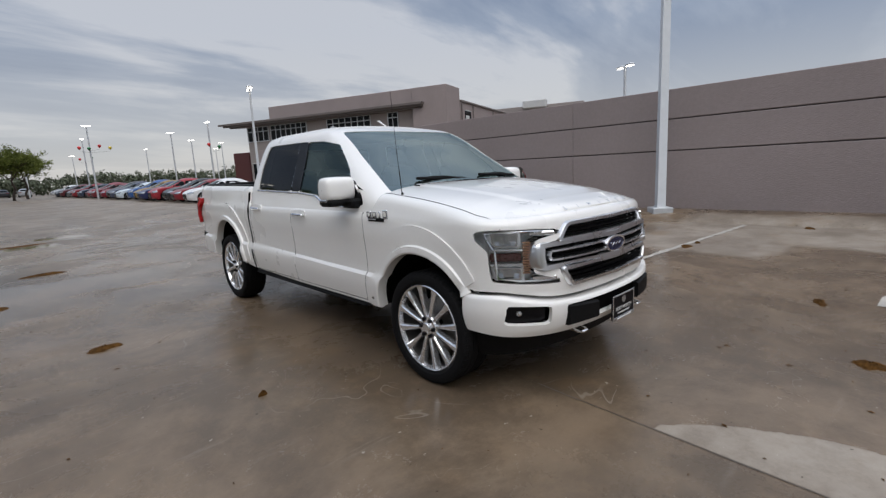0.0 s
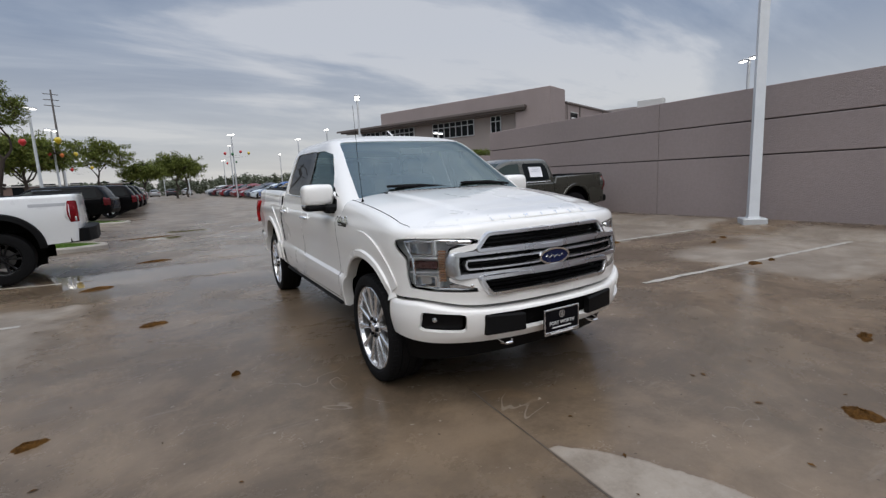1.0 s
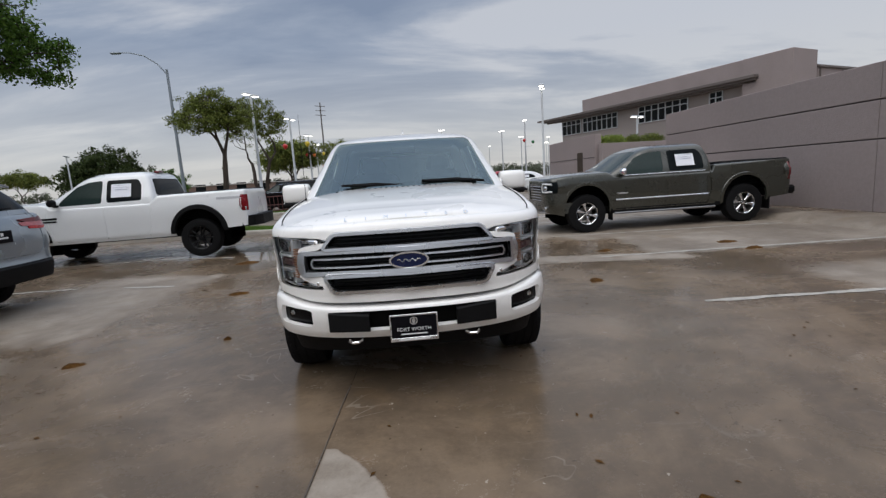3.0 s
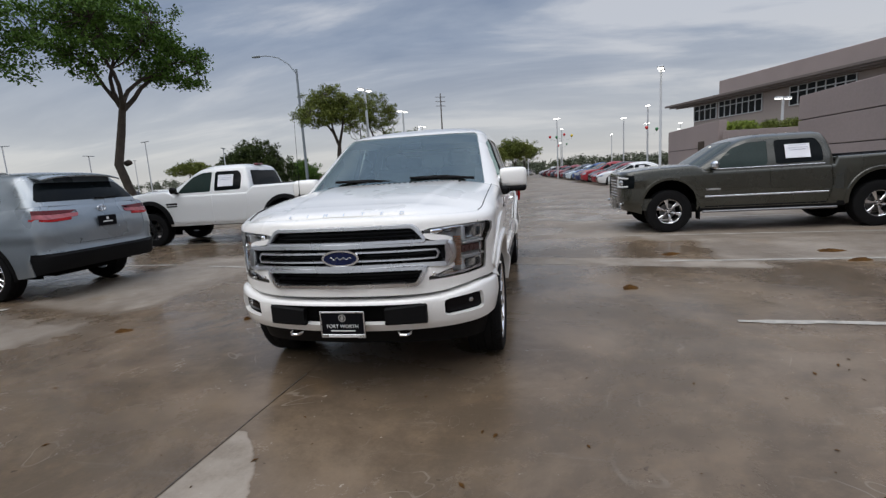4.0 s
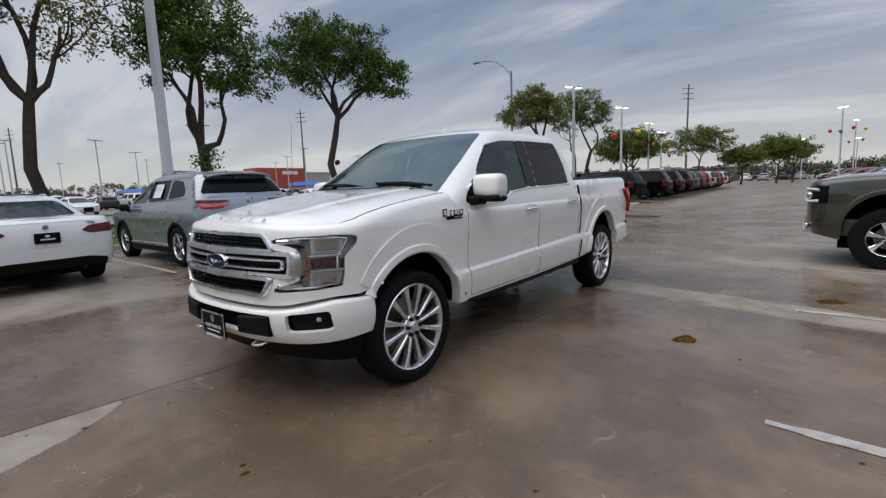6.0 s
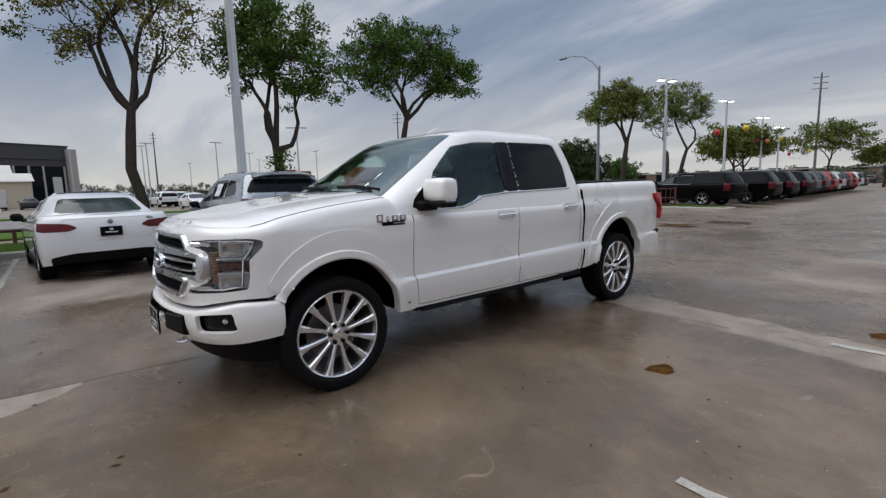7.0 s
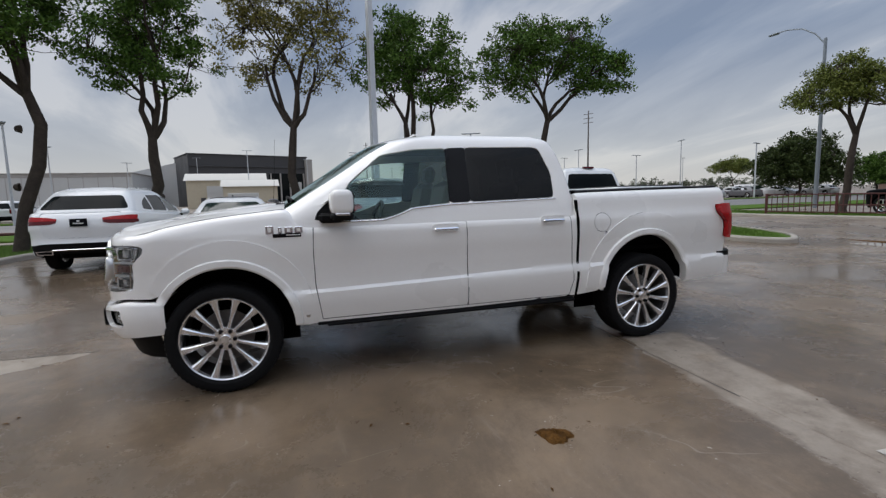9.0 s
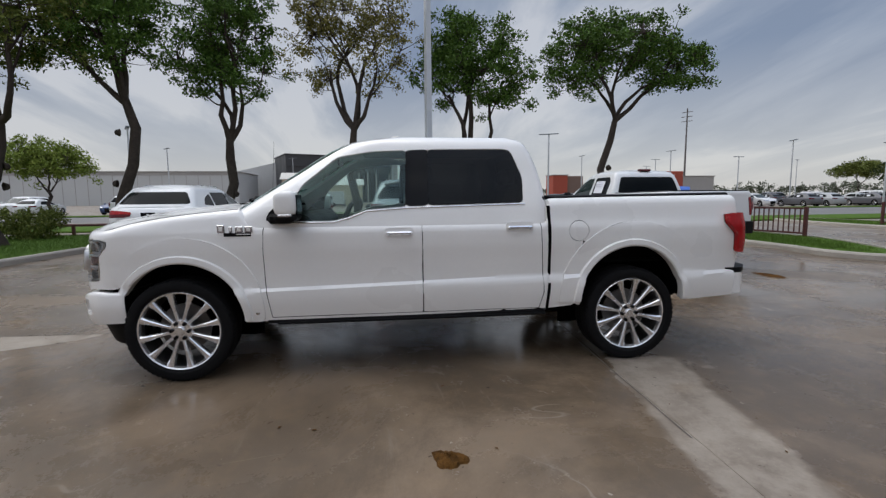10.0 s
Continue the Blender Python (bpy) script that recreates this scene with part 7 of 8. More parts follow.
# low cars in a long row, noses towards the aisle
ROWC = suv_spec(paint=PAINT, step=0.12, rows=9, turns=8, crows=8, wb=2.82, w=0.93, zs=0.18, zc=0.35, ra=0.375, rad=0.345, rr=0.24, style="far", alloy=ALLOY,
                nose=[(0.15, 0.72), (0.4, 0.88), (0.65, 0.86), (0.85, 0.70)], tail=[(0.2, -3.60), (0.5, -3.74), (0.9, -3.70), (1.0, -3.6)], wide=[(0.18, 0.86), (0.35, 0.90), (0.6, 0.925), (0.85, 0.925), (1.0, 0.88)],
                top=[(-3.8, 1.02), (-0.6, 0.96), (-0.3, 0.96), (0.3, 0.88), (0.7, 0.77), (0.9, 0.68)], bot=[(-3.8, 0.3), (-2.2, 0.18), (0.5, 0.18), (0.9, 0.22)],
                levels=[(0.92, 0.88, -0.15, -3.62), (0.99, 0.86, -0.32, -3.58), (1.2, 0.75, -0.86, -3.30), (1.40, 0.64, -1.32, -2.9), (1.45, 0.58, -1.48, -2.78), (1.49, 0.50, -1.65, -2.6)],
                windows=[rounded([(-0.72, 0.995), (-1.48, 1.01), (-1.50, 1.34), (-1.35, 1.33), (-1.02, 1.18)], 0.03), rounded([(-1.56, 1.01), (-2.75, 1.04), (-2.62, 1.22), (-2.3, 1.34), (-1.57, 1.35)], 0.03)], tints=[OPAQUE, OPAQUE],
                doors=[[(-0.5, 1.1), (-0.5, 0.6), (-0.58, 0.26), (-1.5, 0.26), (-1.52, 1.1)], [(-1.54, 1.1), (-1.52, 0.26), (-2.36, 0.26), (-2.5, 0.6), (-2.56, 1.1)]], mirror=(-0.66, 0.90, 1.02), zrw=1.08, rcrown=lambda x: 0.02,
                lamps=[("headlight", [(0.40, 0.70), (0.9, 0.78), (0.9, 0.62), (0.5, 0.60)], "front", LAMPC, ""), ("tail_light", [(0.4, 0.94), (0.95, 0.96), (0.95, 0.82), (0.45, 0.82)], "rear", DRED, "")], panels=[("grille", rounded([(-0.42, 0.62), (0.42, 0.62), (0.3, 0.25), (-0.3, 0.25)], 0.05), "front", GLOSSB, "")])
rowc = car("hatchback_car", "parked hatchback in a long row of colourful cars", "car", facing(10.4, 34.2, 180), ROWC, "long row of parked cars")
rowc["label"] = "white hatchback at the end of a long row"
repaint(rowc, (0.74, 0.75, 0.76))
sheet(rowc, -2.05, 0.786, 1.17, 0.36, 0.2, -20)
COLS = ((0.22, 0.012, 0.02), (0.02, 0.022, 0.025), (0.32, 0.018, 0.03), (0.02, 0.03, 0.10), (0.26, 0.15, 0.03), (0.03, 0.10, 0.30), (0.60, 0.68, 0.74), (0.05, 0.06, 0.10), (0.03, 0.03, 0.035), (0.20, 0.01, 0.025), (0.16, 0.012, 0.02),
        (0.24, 0.012, 0.025), (0.10, 0.01, 0.02), (0.03, 0.04, 0.07), (0.20, 0.012, 0.02), (0.05, 0.02, 0.03), (0.15, 0.16, 0.17), (0.10, 0.012, 0.02), (0.02, 0.025, 0.05), (0.02, 0.02, 0.03), (0.68, 0.69, 0.70))
NAMES = ("dark red", "black", "red", "navy blue", "mustard", "blue", "pale blue", "slate blue", "black", "maroon", "maroon", "dark red", "deep maroon", "navy blue", "maroon", "plum", "grey", "maroon", "navy blue", "black", "white")
for k, (col, nm) in enumerate(zip(COLS, NAMES)):
    o = copy_thing(rowc, standing(10.4 + 0.25 * math.sin(k * 1.7) - 0.015 * k * k * 0.3, 37.0 + 2.85 * k, 180 + 2 * math.sin(k)))
    o["label"] = nm + " hatchback in a long row of parked cars"
    repaint(o, col)
    o.scale = (1, 1, 1.0 + 0.06 * ((k * 7) % 3))


# ---- lawns, kerbs, fences, trees ----
BARK = material("grey_brown_bark", (0.058, 0.046, 0.038), 0.9, var=0.35, scale=6, fine=30, bump=0.8, bscale=25, spec=0.2)


def leafmat(name, a, b):
    m = material(name, a, 0.6, var=0.0, spec=0.12)
    t = m.node_tree
    p = t.nodes["Principled BSDF"]
    geo = t.nodes.new("ShaderNodeNewGeometry")
    r = t.nodes.new("ShaderNodeMixRGB")
    r.inputs[1].default_value, r.inputs[2].default_value = (*a, 1), (*b, 1)
    t.links.new(geo.outputs["Random Per Island"], r.inputs[0])
    t.links.new(r.outputs[0], p.inputs["Base Color"])
    p.inputs["Subsurface Weight"].default_value = 0.0
    return m


LEAF = leafmat("green_leaves", (0.036, 0.078, 0.013), (0.110, 0.195, 0.036))
LEAFY = leafmat("yellow_green_leaves", (0.095, 0.100, 0.026), (0.24, 0.205, 0.060))
LEAFD = leafmat("olive_leaves", (0.064, 0.088, 0.018), (0.185, 0.21, 0.05))
DARKL = leafmat("dark_olive_leaves", (0.020, 0.034, 0.010), (0.060, 0.080, 0.024))
# haze of distance mixed into the leaf colour
FARL = leafmat("hazed_far_foliage", (0.075, 0.090, 0.060), (0.125, 0.138, 0.092))
FRESH = leafmat("fresh_leaves", (0.13, 0.185, 0.03), (0.27, 0.33, 0.07))


def leaves(centres, radius, per, size, rng, flat=0.7):
    """Small folded leaves in clumps; one mesh."""
    c = np.repeat(np.asarray(centres, float), per, axis=0)
    n = len(c)
    d = rng.normal(size=(n, 3))
    d /= np.linalg.norm(d, axis=1)[:, None]
    p = c + d * (radius * rng.random(n) ** 0.6)[:, None] * np.array([1, 1, flat])
    u = rng.normal(size=(n, 3))
    u /= np.linalg.norm(u, axis=1)[:, None]
    v = np.cross(u, rng.normal(size=(n, 3)))
    v /= np.linalg.norm(v, axis=1)[:, None]
    s = size * (0.6 + 0.8 * rng.random(n))[:, None]
    q = np.stack([p - u * s, p + v * s * 0.45, p + u * s, p - v * s * 0.45], axis=1).reshape(-1, 3)
    sk = Skin()
    sk.V = q.tolist()
    sk.F = np.arange(n * 4).reshape(-1, 4).tolist()
    return sk


def crown_mesh(name, skins, mat, parent):
    sk = Skin()
    for s in skins:
        sk.add(s.V, s.F)
    me = bpy.data.meshes.new(name)
    me.from_pydata(sk.V, [], sk.F)
    me.materials.append(mat)
    ob = new(name, me)
    ob.parent = parent
    return ob


def tree(label, x, y, fork, lean, blobs, seed, clumps=150, per=62, leaf=0.058, mat=None, trunk=0.17, clump=0.33, base=0.1, twin=None, low=0.25, bow=None):
    """A tapered trunk with limbs that reach into lobes of leaf clumps. fork: its height; lean: the fork's shift; blobs: (dx, dy, z, rx, ry, rz)."""
    clumps, trunk = int(clumps * 1.5), trunk * 0.88
    rng = np.random.default_rng(seed)
    t = thing("tree", label, "tree", pose(x, y, 0), "trees")
    wood = Skin()
    f = Vector((lean[0], lean[1], fork))

    def limb(a, b, r0, r1, bend=0.12, n=7, sides=9):
        a, b = Vector(a), Vector(b)
        off = Vector(rng.normal(size=3)) * (b - a).length * bend
        pts = []
        for k in range(n):
            s = k / (n - 1)
            pts.append(a.lerp(b, s) + off * math.sin(math.pi * s) + Vector(rng.normal(size=3)) * 0.012 * (b - a).length * (1 if 0 < k < n - 1 else 0))
        wood.tube(pts, [r0 + (r1 - r0) * k / (n - 1) for k in range(n)], sides, False)
        return pts

    roots = [(Vector((0, 0, 0)), f)]
    if twin:
        roots.append((Vector((twin[0] * 0.2, twin[1] * 0.2, 0)), Vector((twin[0], twin[1], fork + 0.2))))
    tips = []
    for a, b in roots:
        pts = [a + Vector((0, 0, base - 0.15)), a + Vector((0, 0, base + 0.12)), a.lerp(b, 0.3) + Vector((rng.normal() * 0.11, rng.normal() * 0.16, 0)), a.lerp(b, 0.55) + Vector((rng.normal() * 0.12, rng.normal() * 0.18, 0)), a.lerp(b, 0.8) + Vector((rng.normal() * 0.06, rng.normal() * 0.08, 0)), b]
        if bow:
            for i, (dx, dy) in enumerate(bow):
                pts[2 + i] = a.lerp(b, (0.3, 0.55, 0.8)[i]) + Vector((dx, dy, 0))
        wood.tube(pts, [trunk * 1.6, trunk * 1.15, trunk * 1.02, trunk * 0.98, trunk * 0.92, trunk * 0.74], 12, True)
        for _ in range(3):
            kn = a.lerp(b, 0.2 + 0.6 * rng.random())
            wood.lathe([(0.02, 0.12), (trunk * 0.5, 0.09), (trunk * 0.75, -0.02)], Matrix.Translation(kn) @ pose(0, 0, 0, 0, 0, 360 * rng.random()) @ pose(0, trunk * 0.7, 0), n=7)
        tips.append(b)
    nodes = []
    for k, (dx, dy, z, rx, ry, rz) in enumerate(blobs):
        c = Vector((dx, dy, z))
        st = min(tips, key=lambda q: (q - c).length)
        inner = st.lerp(c, 0.75)
        pts = limb(st - Vector((0, 0, 0.12)), inner, trunk * 0.62, trunk * 0.25, 0.10)
        nodes += pts[2:]
        for _ in range(3):
            d = Vector(rng.normal(size=3)).normalized()
            e = c + Vector((d[0] * rx, d[1] * ry, d[2] * rz * 0.8)) * 0.7
            nodes += limb(pts[4 + int(rng.integers(0, 3))], e, trunk * 0.22, trunk * 0.07, 0.12, 6, 6)[1:]
    vol = np.array([b[3] * b[4] * b[5] for b in blobs])
    cents = []
    for k in rng.choice(len(blobs), size=clumps, p=vol / vol.sum()):
        dx, dy, z, rx, ry, rz = blobs[k]
        d = rng.normal(size=3)
        d /= np.linalg.norm(d)
        r = (0.35 + 0.65 * rng.random() ** 0.55) * (1 + 0.22 * math.sin(3.1 * d[0] * 2 + seed) * math.cos(2.3 * d[1] * 2 + d[2] * 3))
        if rng.random() < 0.16:
            r *= 1.28
        cents.append((dx + d[0] * rx * r, dy + d[1] * ry * r, max(z + d[2] * rz * r, fork - low)))
    nd = np.array([tuple(q) for q in nodes])
    for c in cents:
        j = int(np.argmin(((nd - np.array(c)) ** 2).sum(1)))
        a, b = nd[j], np.array(c)
        m = (a + b) / 2 + rng.normal(size=3) * 0.06
        wood.tube([a, m, b], [0.018, 0.011, 0.005], 4, False)
    part("trunk", wood, BARK, t, sharp=60, recalc=False)
    crown_mesh("crown", [leaves(cents, clump, per, leaf, rng)], mat or LEAF, t)
    return t


TX = -9.0
tree("mature elm with dark leaning trunk on the lawn", -6.9, -6.5, 3.6, (-0.2, 0.2), [(-0.6, -0.6, 5.9, 1.7, 1.6, 1.1), (0.5, 1.2, 6.5, 1.6, 1.6, 1.1), (0.2, 0.2, 7.6, 1.6, 1.7, 1.0)], 3, 170, mat=LEAFD, trunk=0.19)
tree("tall elm with a twisted trunk and dense crown", -8.15, -4.1, 4.4, (-0.05, 0.5), [(-0.3, -1.2, 6.3, 1.4, 1.5, 1.1), (0.4, 0.4, 6.2, 1.5, 1.4, 1.0), (0, -0.4, 7.7, 1.7, 1.8, 1.2), (0.2, 1.0, 7.2, 1.2, 1.2, 1.0)], 11, 230, mat=LEAF, trunk=0.18, bow=((0, 0.05), (0, 0.33), (0, 0.35)))
tree("elm with a knotty forked trunk and dense green crown", -10.0, -1.2, 3.45, (0.0, 0.05), [(-0.2, -0.8, 5.9, 1.3, 1.2, 1.0), (0.3, 0.7, 5.8, 1.3, 1.2, 0.95), (0, 0.1, 7.1, 1.6, 1.6, 1.2), (0.2, 0.2, 8.2, 1.2, 1.3, 0.9)], 5, 220, mat=LEAF, trunk=0.19)
tree("elm with thin yellowing leaves and spreading limbs", TX, 3.2, 3.8, (0.0, 0.0), [(-0.2, -1.0, 6.3, 1.2, 1.1, 1.2), (0.3, 1.0, 6.1, 1.2, 1.1, 1.1), (0, 0.0, 7.5, 1.5, 1.7, 1.2), (0.4, -0.9, 7.4, 1.0, 1.0, 0.9), (-0.4, 1.1, 7.6, 1.0, 1.0, 0.9)], 7, 165, per=50, leaf=0.052, mat=LEAFY, trunk=0.16)
tree("two-stemmed elm with bright green crown", -8.8, 7.15, 2.85, (-0.15, 0.05), [(0.12, 0.1, 2.35, 0.34, 0.34, 0.26), (-0.2, -0.9, 5.6, 1.1, 1.1, 0.9), (0.3, 0.9, 5.3, 1.1, 1.3, 0.95), (0, 0.1, 6.4, 1.3, 1.6, 1.0), (0.1, -0.5, 7.0, 0.9, 0.9, 0.6)], 13, 205, mat=LEAF, trunk=0.19, low=0.75)
tree("young oak with a slender bent trunk and broad crown", -8.5, 11.85, 4.2, (-0.25, 0.75), [(-0.3, -0.6, 5.9, 1.3, 1.4, 0.95), (0.3, 2.6, 5.8, 1.3, 1.5, 0.85), (0, 0.9, 6.8, 1.5, 1.8, 1.05), (0.2, -0.9, 6.7, 1.0, 1.1, 0.8), (0, 3.2, 6.3, 0.8, 0.9, 0.6)], 17, 250, mat=LEAF, trunk=0.15)
tree("live oak with an olive crown by the far kerb", -7.7, 28.0, 3.7, (0.25, 0.2), [(-0.9, -0.5, 5.7, 1.5, 1.4, 0.85), (0.7, 0.3, 5.9, 1.4, 1.4, 0.9), (0.0, 0, 6.5, 1.4, 1.4, 0.75)], 19, 200, per=70, leaf=0.055, mat=LEAFD, trunk=0.18)
tree("two-stemmed elm with sparse olive leaves", -7.4, 34.8, 3.4, (-0.5, 0.1), [(-0.9, 0, 5.9, 1.4, 1.4, 0.95), (0.8, 0.3, 6.2, 1.5, 1.4, 1.0), (0.1, 0, 7.3, 1.4, 1.4, 0.8)], 23, 160, per=60, leaf=0.056, mat=LEAFD, trunk=0.15, twin=(0.8, 0.2))
for k, (x, y, h) in enumerate(((-9.0, 52, 6.6), (-10.5, 60, 6.8), (-6.2, 79, 8.6), (-1.0, 82, 5.6), (3.2, 84, 6.8), (5.0, 92, 6.4))):
    tree("spreading live oak beside the lot", x, y, h * 0.40, (0.1, 0.1), [(-h * 0.22, 0, h * 0.70, h * 0.32, h * 0.3, h * 0.18), (h * 0.22, 0.2, h * 0.72, h * 0.32, h * 0.3, h * 0.19), (0, 0, h * 0.86, h * 0.32, h * 0.3, h * 0.14)], 30 + k, 150, per=40, leaf=0.13, mat=LEAFD, trunk=0.16, clump=0.6)
tree("round dark evergreen tree across the road", -38, 69.5, 1.58, (0, 0), [(-2.9, 0, 4.09, 3.48, 3.19, 2.64), (2.9, 0, 3.96, 3.48, 3.19, 2.51), (0, 0, 5.81, 4.06, 3.48, 2.51)], 41, 330, per=44, leaf=0.189, mat=DARKL, trunk=0.2, clump=0.87)
tree("lighter green tree beside the evergreen", -34, 78, 1.61, (0, 0), [(-0.92, 0, 3.22, 1.95, 1.84, 1.61), (1.03, 0.23, 2.99, 1.84, 1.84, 1.49), (0, 0, 4.25, 1.84, 1.72, 1.26)], 44, 170, per=42, leaf=0.138, mat=LEAF, trunk=0.16, clump=0.57)
tree("small spreading tree across the road", -62, 86, 3, (0, 0), [(-2.24, 0, 5.4, 2.66, 2.38, 1.2), (2.1, 0, 5.25, 2.66, 2.38, 1.2), (0, 0, 6.15, 2.66, 2.38, 1.05)], 42, 130, per=38, leaf=0.168, mat=LEAFD, trunk=0.14, clump=0.7)
tree("small fresh-green tree across the drive", -30, -19.4, 2.07, (0, 0), [(-0.4, -1.4, 4.03, 1.6, 1.8, 1.1), (0.3, 1.4, 3.9, 1.6, 1.9, 1.1), (0, 0, 4.88, 1.7, 2, 1.1)], 43, 170, per=46, leaf=0.1, mat=FRESH, trunk=0.14, clump=0.5)


def shrub(label, x, y, z, w, d, h, seed, mat, box=False, group="shrubs"):
    rng = np.random.default_rng(seed)
    t = thing("shrub", label, "shrub", pose(x, y, z), group)
    n = int(60 * max(1, w * d * h))
    c = []
    for _ in range(n):
        p = rng.random(3) * 2 - 1
        if not box:
            p /= max(1, np.linalg.norm(p) * 1.02)
        c.append((p[0] * w / 2 * 0.9, p[1] * d / 2 * 0.9, h * (0.5 + 0.45 * p[2])))
    part("stems", Skin().tube([(0, 0, -0.03), (0.02, 0, h * 0.5)], [0.03, 0.015], 6).tube([(0.1, 0.1, -0.03), (w * 0.2, d * 0.2, h * 0.6)], [0.02, 0.01], 5), BARK, t)
    crown_mesh("foliage", [leaves(c, 0.20, 46, 0.045, rng, 1.0)], mat, t)


shrub("clipped dark green hedge block on the lawn", -9.2, -7.2, 0.1, 1.3, 1.7, 1.0, 51, LEAFD, True)
for k, (x, y, w) in enumerate(((14.8, 24.5, 2.2), (17.1, 25.0, 2.5), (19.8, 25.7, 1.9))):
    shrub("low green shrub behind the planter wall", x, y, 2.33, w, 1.3, 0.85, 60 + k, FRESH if k < 1 else LEAFD, False, "planter shrubs")
part("planter_bed", Skin().box((0, 0, 0), (7.0, 2.2, 2.4), 0.02, pose(16.9, 25.1, 1.14, 0, 0, 14)), MUDBED, low)


def island(name, outline, label):
    """A lawn inside a raised concrete kerb."""
    o = rounded(outline, 0.9, 6)
    n = len(o)
    turn = 1 if sum(o[i - 1][0] * o[i][1] - o[i][0] * o[i - 1][1] for i in range(n)) > 0 else -1

    def inset(i, d, z):
        a, b = Vector(o[i - 1]), Vector(o[(i + 1) % n])
        u = (b - a).normalized() * turn
        x, y = o[i][0] - u[1] * d, o[i][1] + u[0] * d
        return (x, y, z + gz(x))

    k = Skin().grid([[inset(p, d, z) for p in range(n)] for d, z in ((-0.01, -0.02), (0.0, 0.10), (0.03, 0.135), (0.15, 0.14), (0.16, 0.05))], True)
    kb = part("kerb", k, KERB)
    tagged(kb, label + " kerb", "kerb", kind="structure")
    g = Skin()
    rings = [[inset(p, d, 0.10 + 0.05 * min(1, d)) for p in range(n)] for d in (0.155, 0.3, 0.5)]
    g.grid(rings, True)
    g.add(rings[-1], [tuple(range(n))])
    lawn = part("lawn", g, GRASS)
    tagged(lawn, "mown green grass inside a concrete kerb", "lawn", kind="structure")
    return o


def blades(name, poly, count, seed, h=0.05):
    rng = np.random.default_rng(seed)
    x0, x1, y0, y1 = min(p[0] for p in poly), max(p[0] for p in poly), min(p[1] for p in poly), max(p[1] for p in poly)
    V, F = [], []
    while len(F) < count:
        x, y = x0 + (x1 - x0) * rng.random(), y0 + (y1 - y0) * rng.random()
        if not inside(poly, (x, y)):
            continue
        a = rng.random() * 6.28
        hh = h * (0.6 + 0.8 * rng.random())
        o = len(V)
        z = gz(x) + 0.10
        V += [(x - 0.006 * math.cos(a), y - 0.006 * math.sin(a), z), (x + 0.006 * math.cos(a), y + 0.006 * math.sin(a), z), (x + 0.03 * rng.normal(), y + 0.03 * rng.normal(), z + 0.03 + hh)]
        F.append((o, o + 1, o + 2))
    me = bpy.data.meshes.new(name)
    me.from_pydata(V, [], F)
    me.materials.append(LAWNB)
    ob = new(name, me)
    return tagged(ob, "short mown grass blades on the lawn", "grass", kind="stuff")


LAWNB = leafmat("grass_blades", (0.060, 0.115, 0.016), (0.115, 0.190, 0.034))
a = island("lawn", [(-7.7, -3.4), (-2.4, -3.9), (-1.0, -6.5), (-1.5, -12), (-11.0, -12), (-11.0, 12.6), (-7.7, 12.6)], "pale concrete")
blades("grass", [(-7.9, -3.65), (-2.8, -4.1), (-2.0, -8), (-10.6, -8), (-10.6, 2.5), (-7.95, 2.5)], 26000, 1)
b = island("lawn", [(-12, 13.9), (-1.6, 13.7), (-0.5, 14.6), (-1.2, 15.6), (-4.0, 16.6), (-12, 16.8)], "pale concrete")
blades("grass", [(-11.5, 14.2), (-1.8, 14.0), (-0.9, 14.6), (-1.6, 15.3), (-4.0, 16.2), (-11.5, 16.4)], 14000, 2)
c = island("lawn", [(-14, 24.0), (-8.3, 23.0), (-4.0, 23.7), (-0.6, 24.6), (-0.6, 25.9), (-6.5, 26.4), (-14, 26.6)], "pale concrete")
blades("grass", [(-13, 24.5), (-8.2, 23.4), (-4.0, 24.1), (-1.0, 24.9), (-1.0, 25.6), (-6.5, 26.0), (-13, 26.2)], 12000, 3)


def fence(label, a, b, h, gap, mid=False):
    """Square-bar railing between two posts."""
    a, b = Vector(a), Vector(b)
    L = (b - a).length
    ang = math.degrees(math.atan2(b[1] - a[1], b[0] - a[0]))
    t = thing("fence", label, "fence", pose(a[0], a[1], 0.1, 0, 0, ang), "lot fences")
    n = max(1, round(L / 2.6))
    for k in range(n + 1):
        part("post", Skin().box((L * k / n, 0, h / 2), (0.09, 0.09, h + 0.06), 0.008), IRON, t)
    for z in (h, 0.14) + ((h * 0.5,) if mid else ()):
        part("rail", Skin().box((L / 2, 0, z - 0.02), (L, 0.055, 0.05), 0.006), IRON, t)
    m = int(L / gap)
    bar = None
    for k in range(1, m):
        if bar is None:
            bar = part("bar", Skin().box((0, 0, h * 0.5 + 0.04), (0.03, 0.03, h - 0.12), 0.004), IRON, t)
            me = bar.data
        else:
            bar = new("bar", me)
            bar.parent = t
        bar.location = (L * k / m, 0, 0)


fence("dark red iron railing on the kerbed lawn", (-10.0, 15.1), (-4.3, 16.2), 0.86, 0.155)
fence("dark red iron railing beside the drive", (-8.2, 23.7), (-3.2, 25.0), 0.90, 0.21, True)


def rail(label, pts, h=0.55):
    """A single pipe rail on short posts."""
    t = thing("guard_rail", label, "guard rail", pose(0, 0, 0), "lot fences")
    for p, q in zip(pts[:-1], pts[1:]):
        p, q = Vector((*p, h)), Vector((*q, h))
        part("rail", Skin().tube([p, q], 0.05, 8), IRON, t)
        for k in range(max(1, round((q - p).length / 2.4))):
            s = p.lerp(q, k / max(1, round((q - p).length / 2.4)))
            part("post", Skin().box((s[0], s[1], h / 2), (0.09, 0.09, h), 0.008), IRON, t)


rail("dark red pipe rail along the lawn's far edge", [(-10.7, -14), (-10.7, 12.4)])

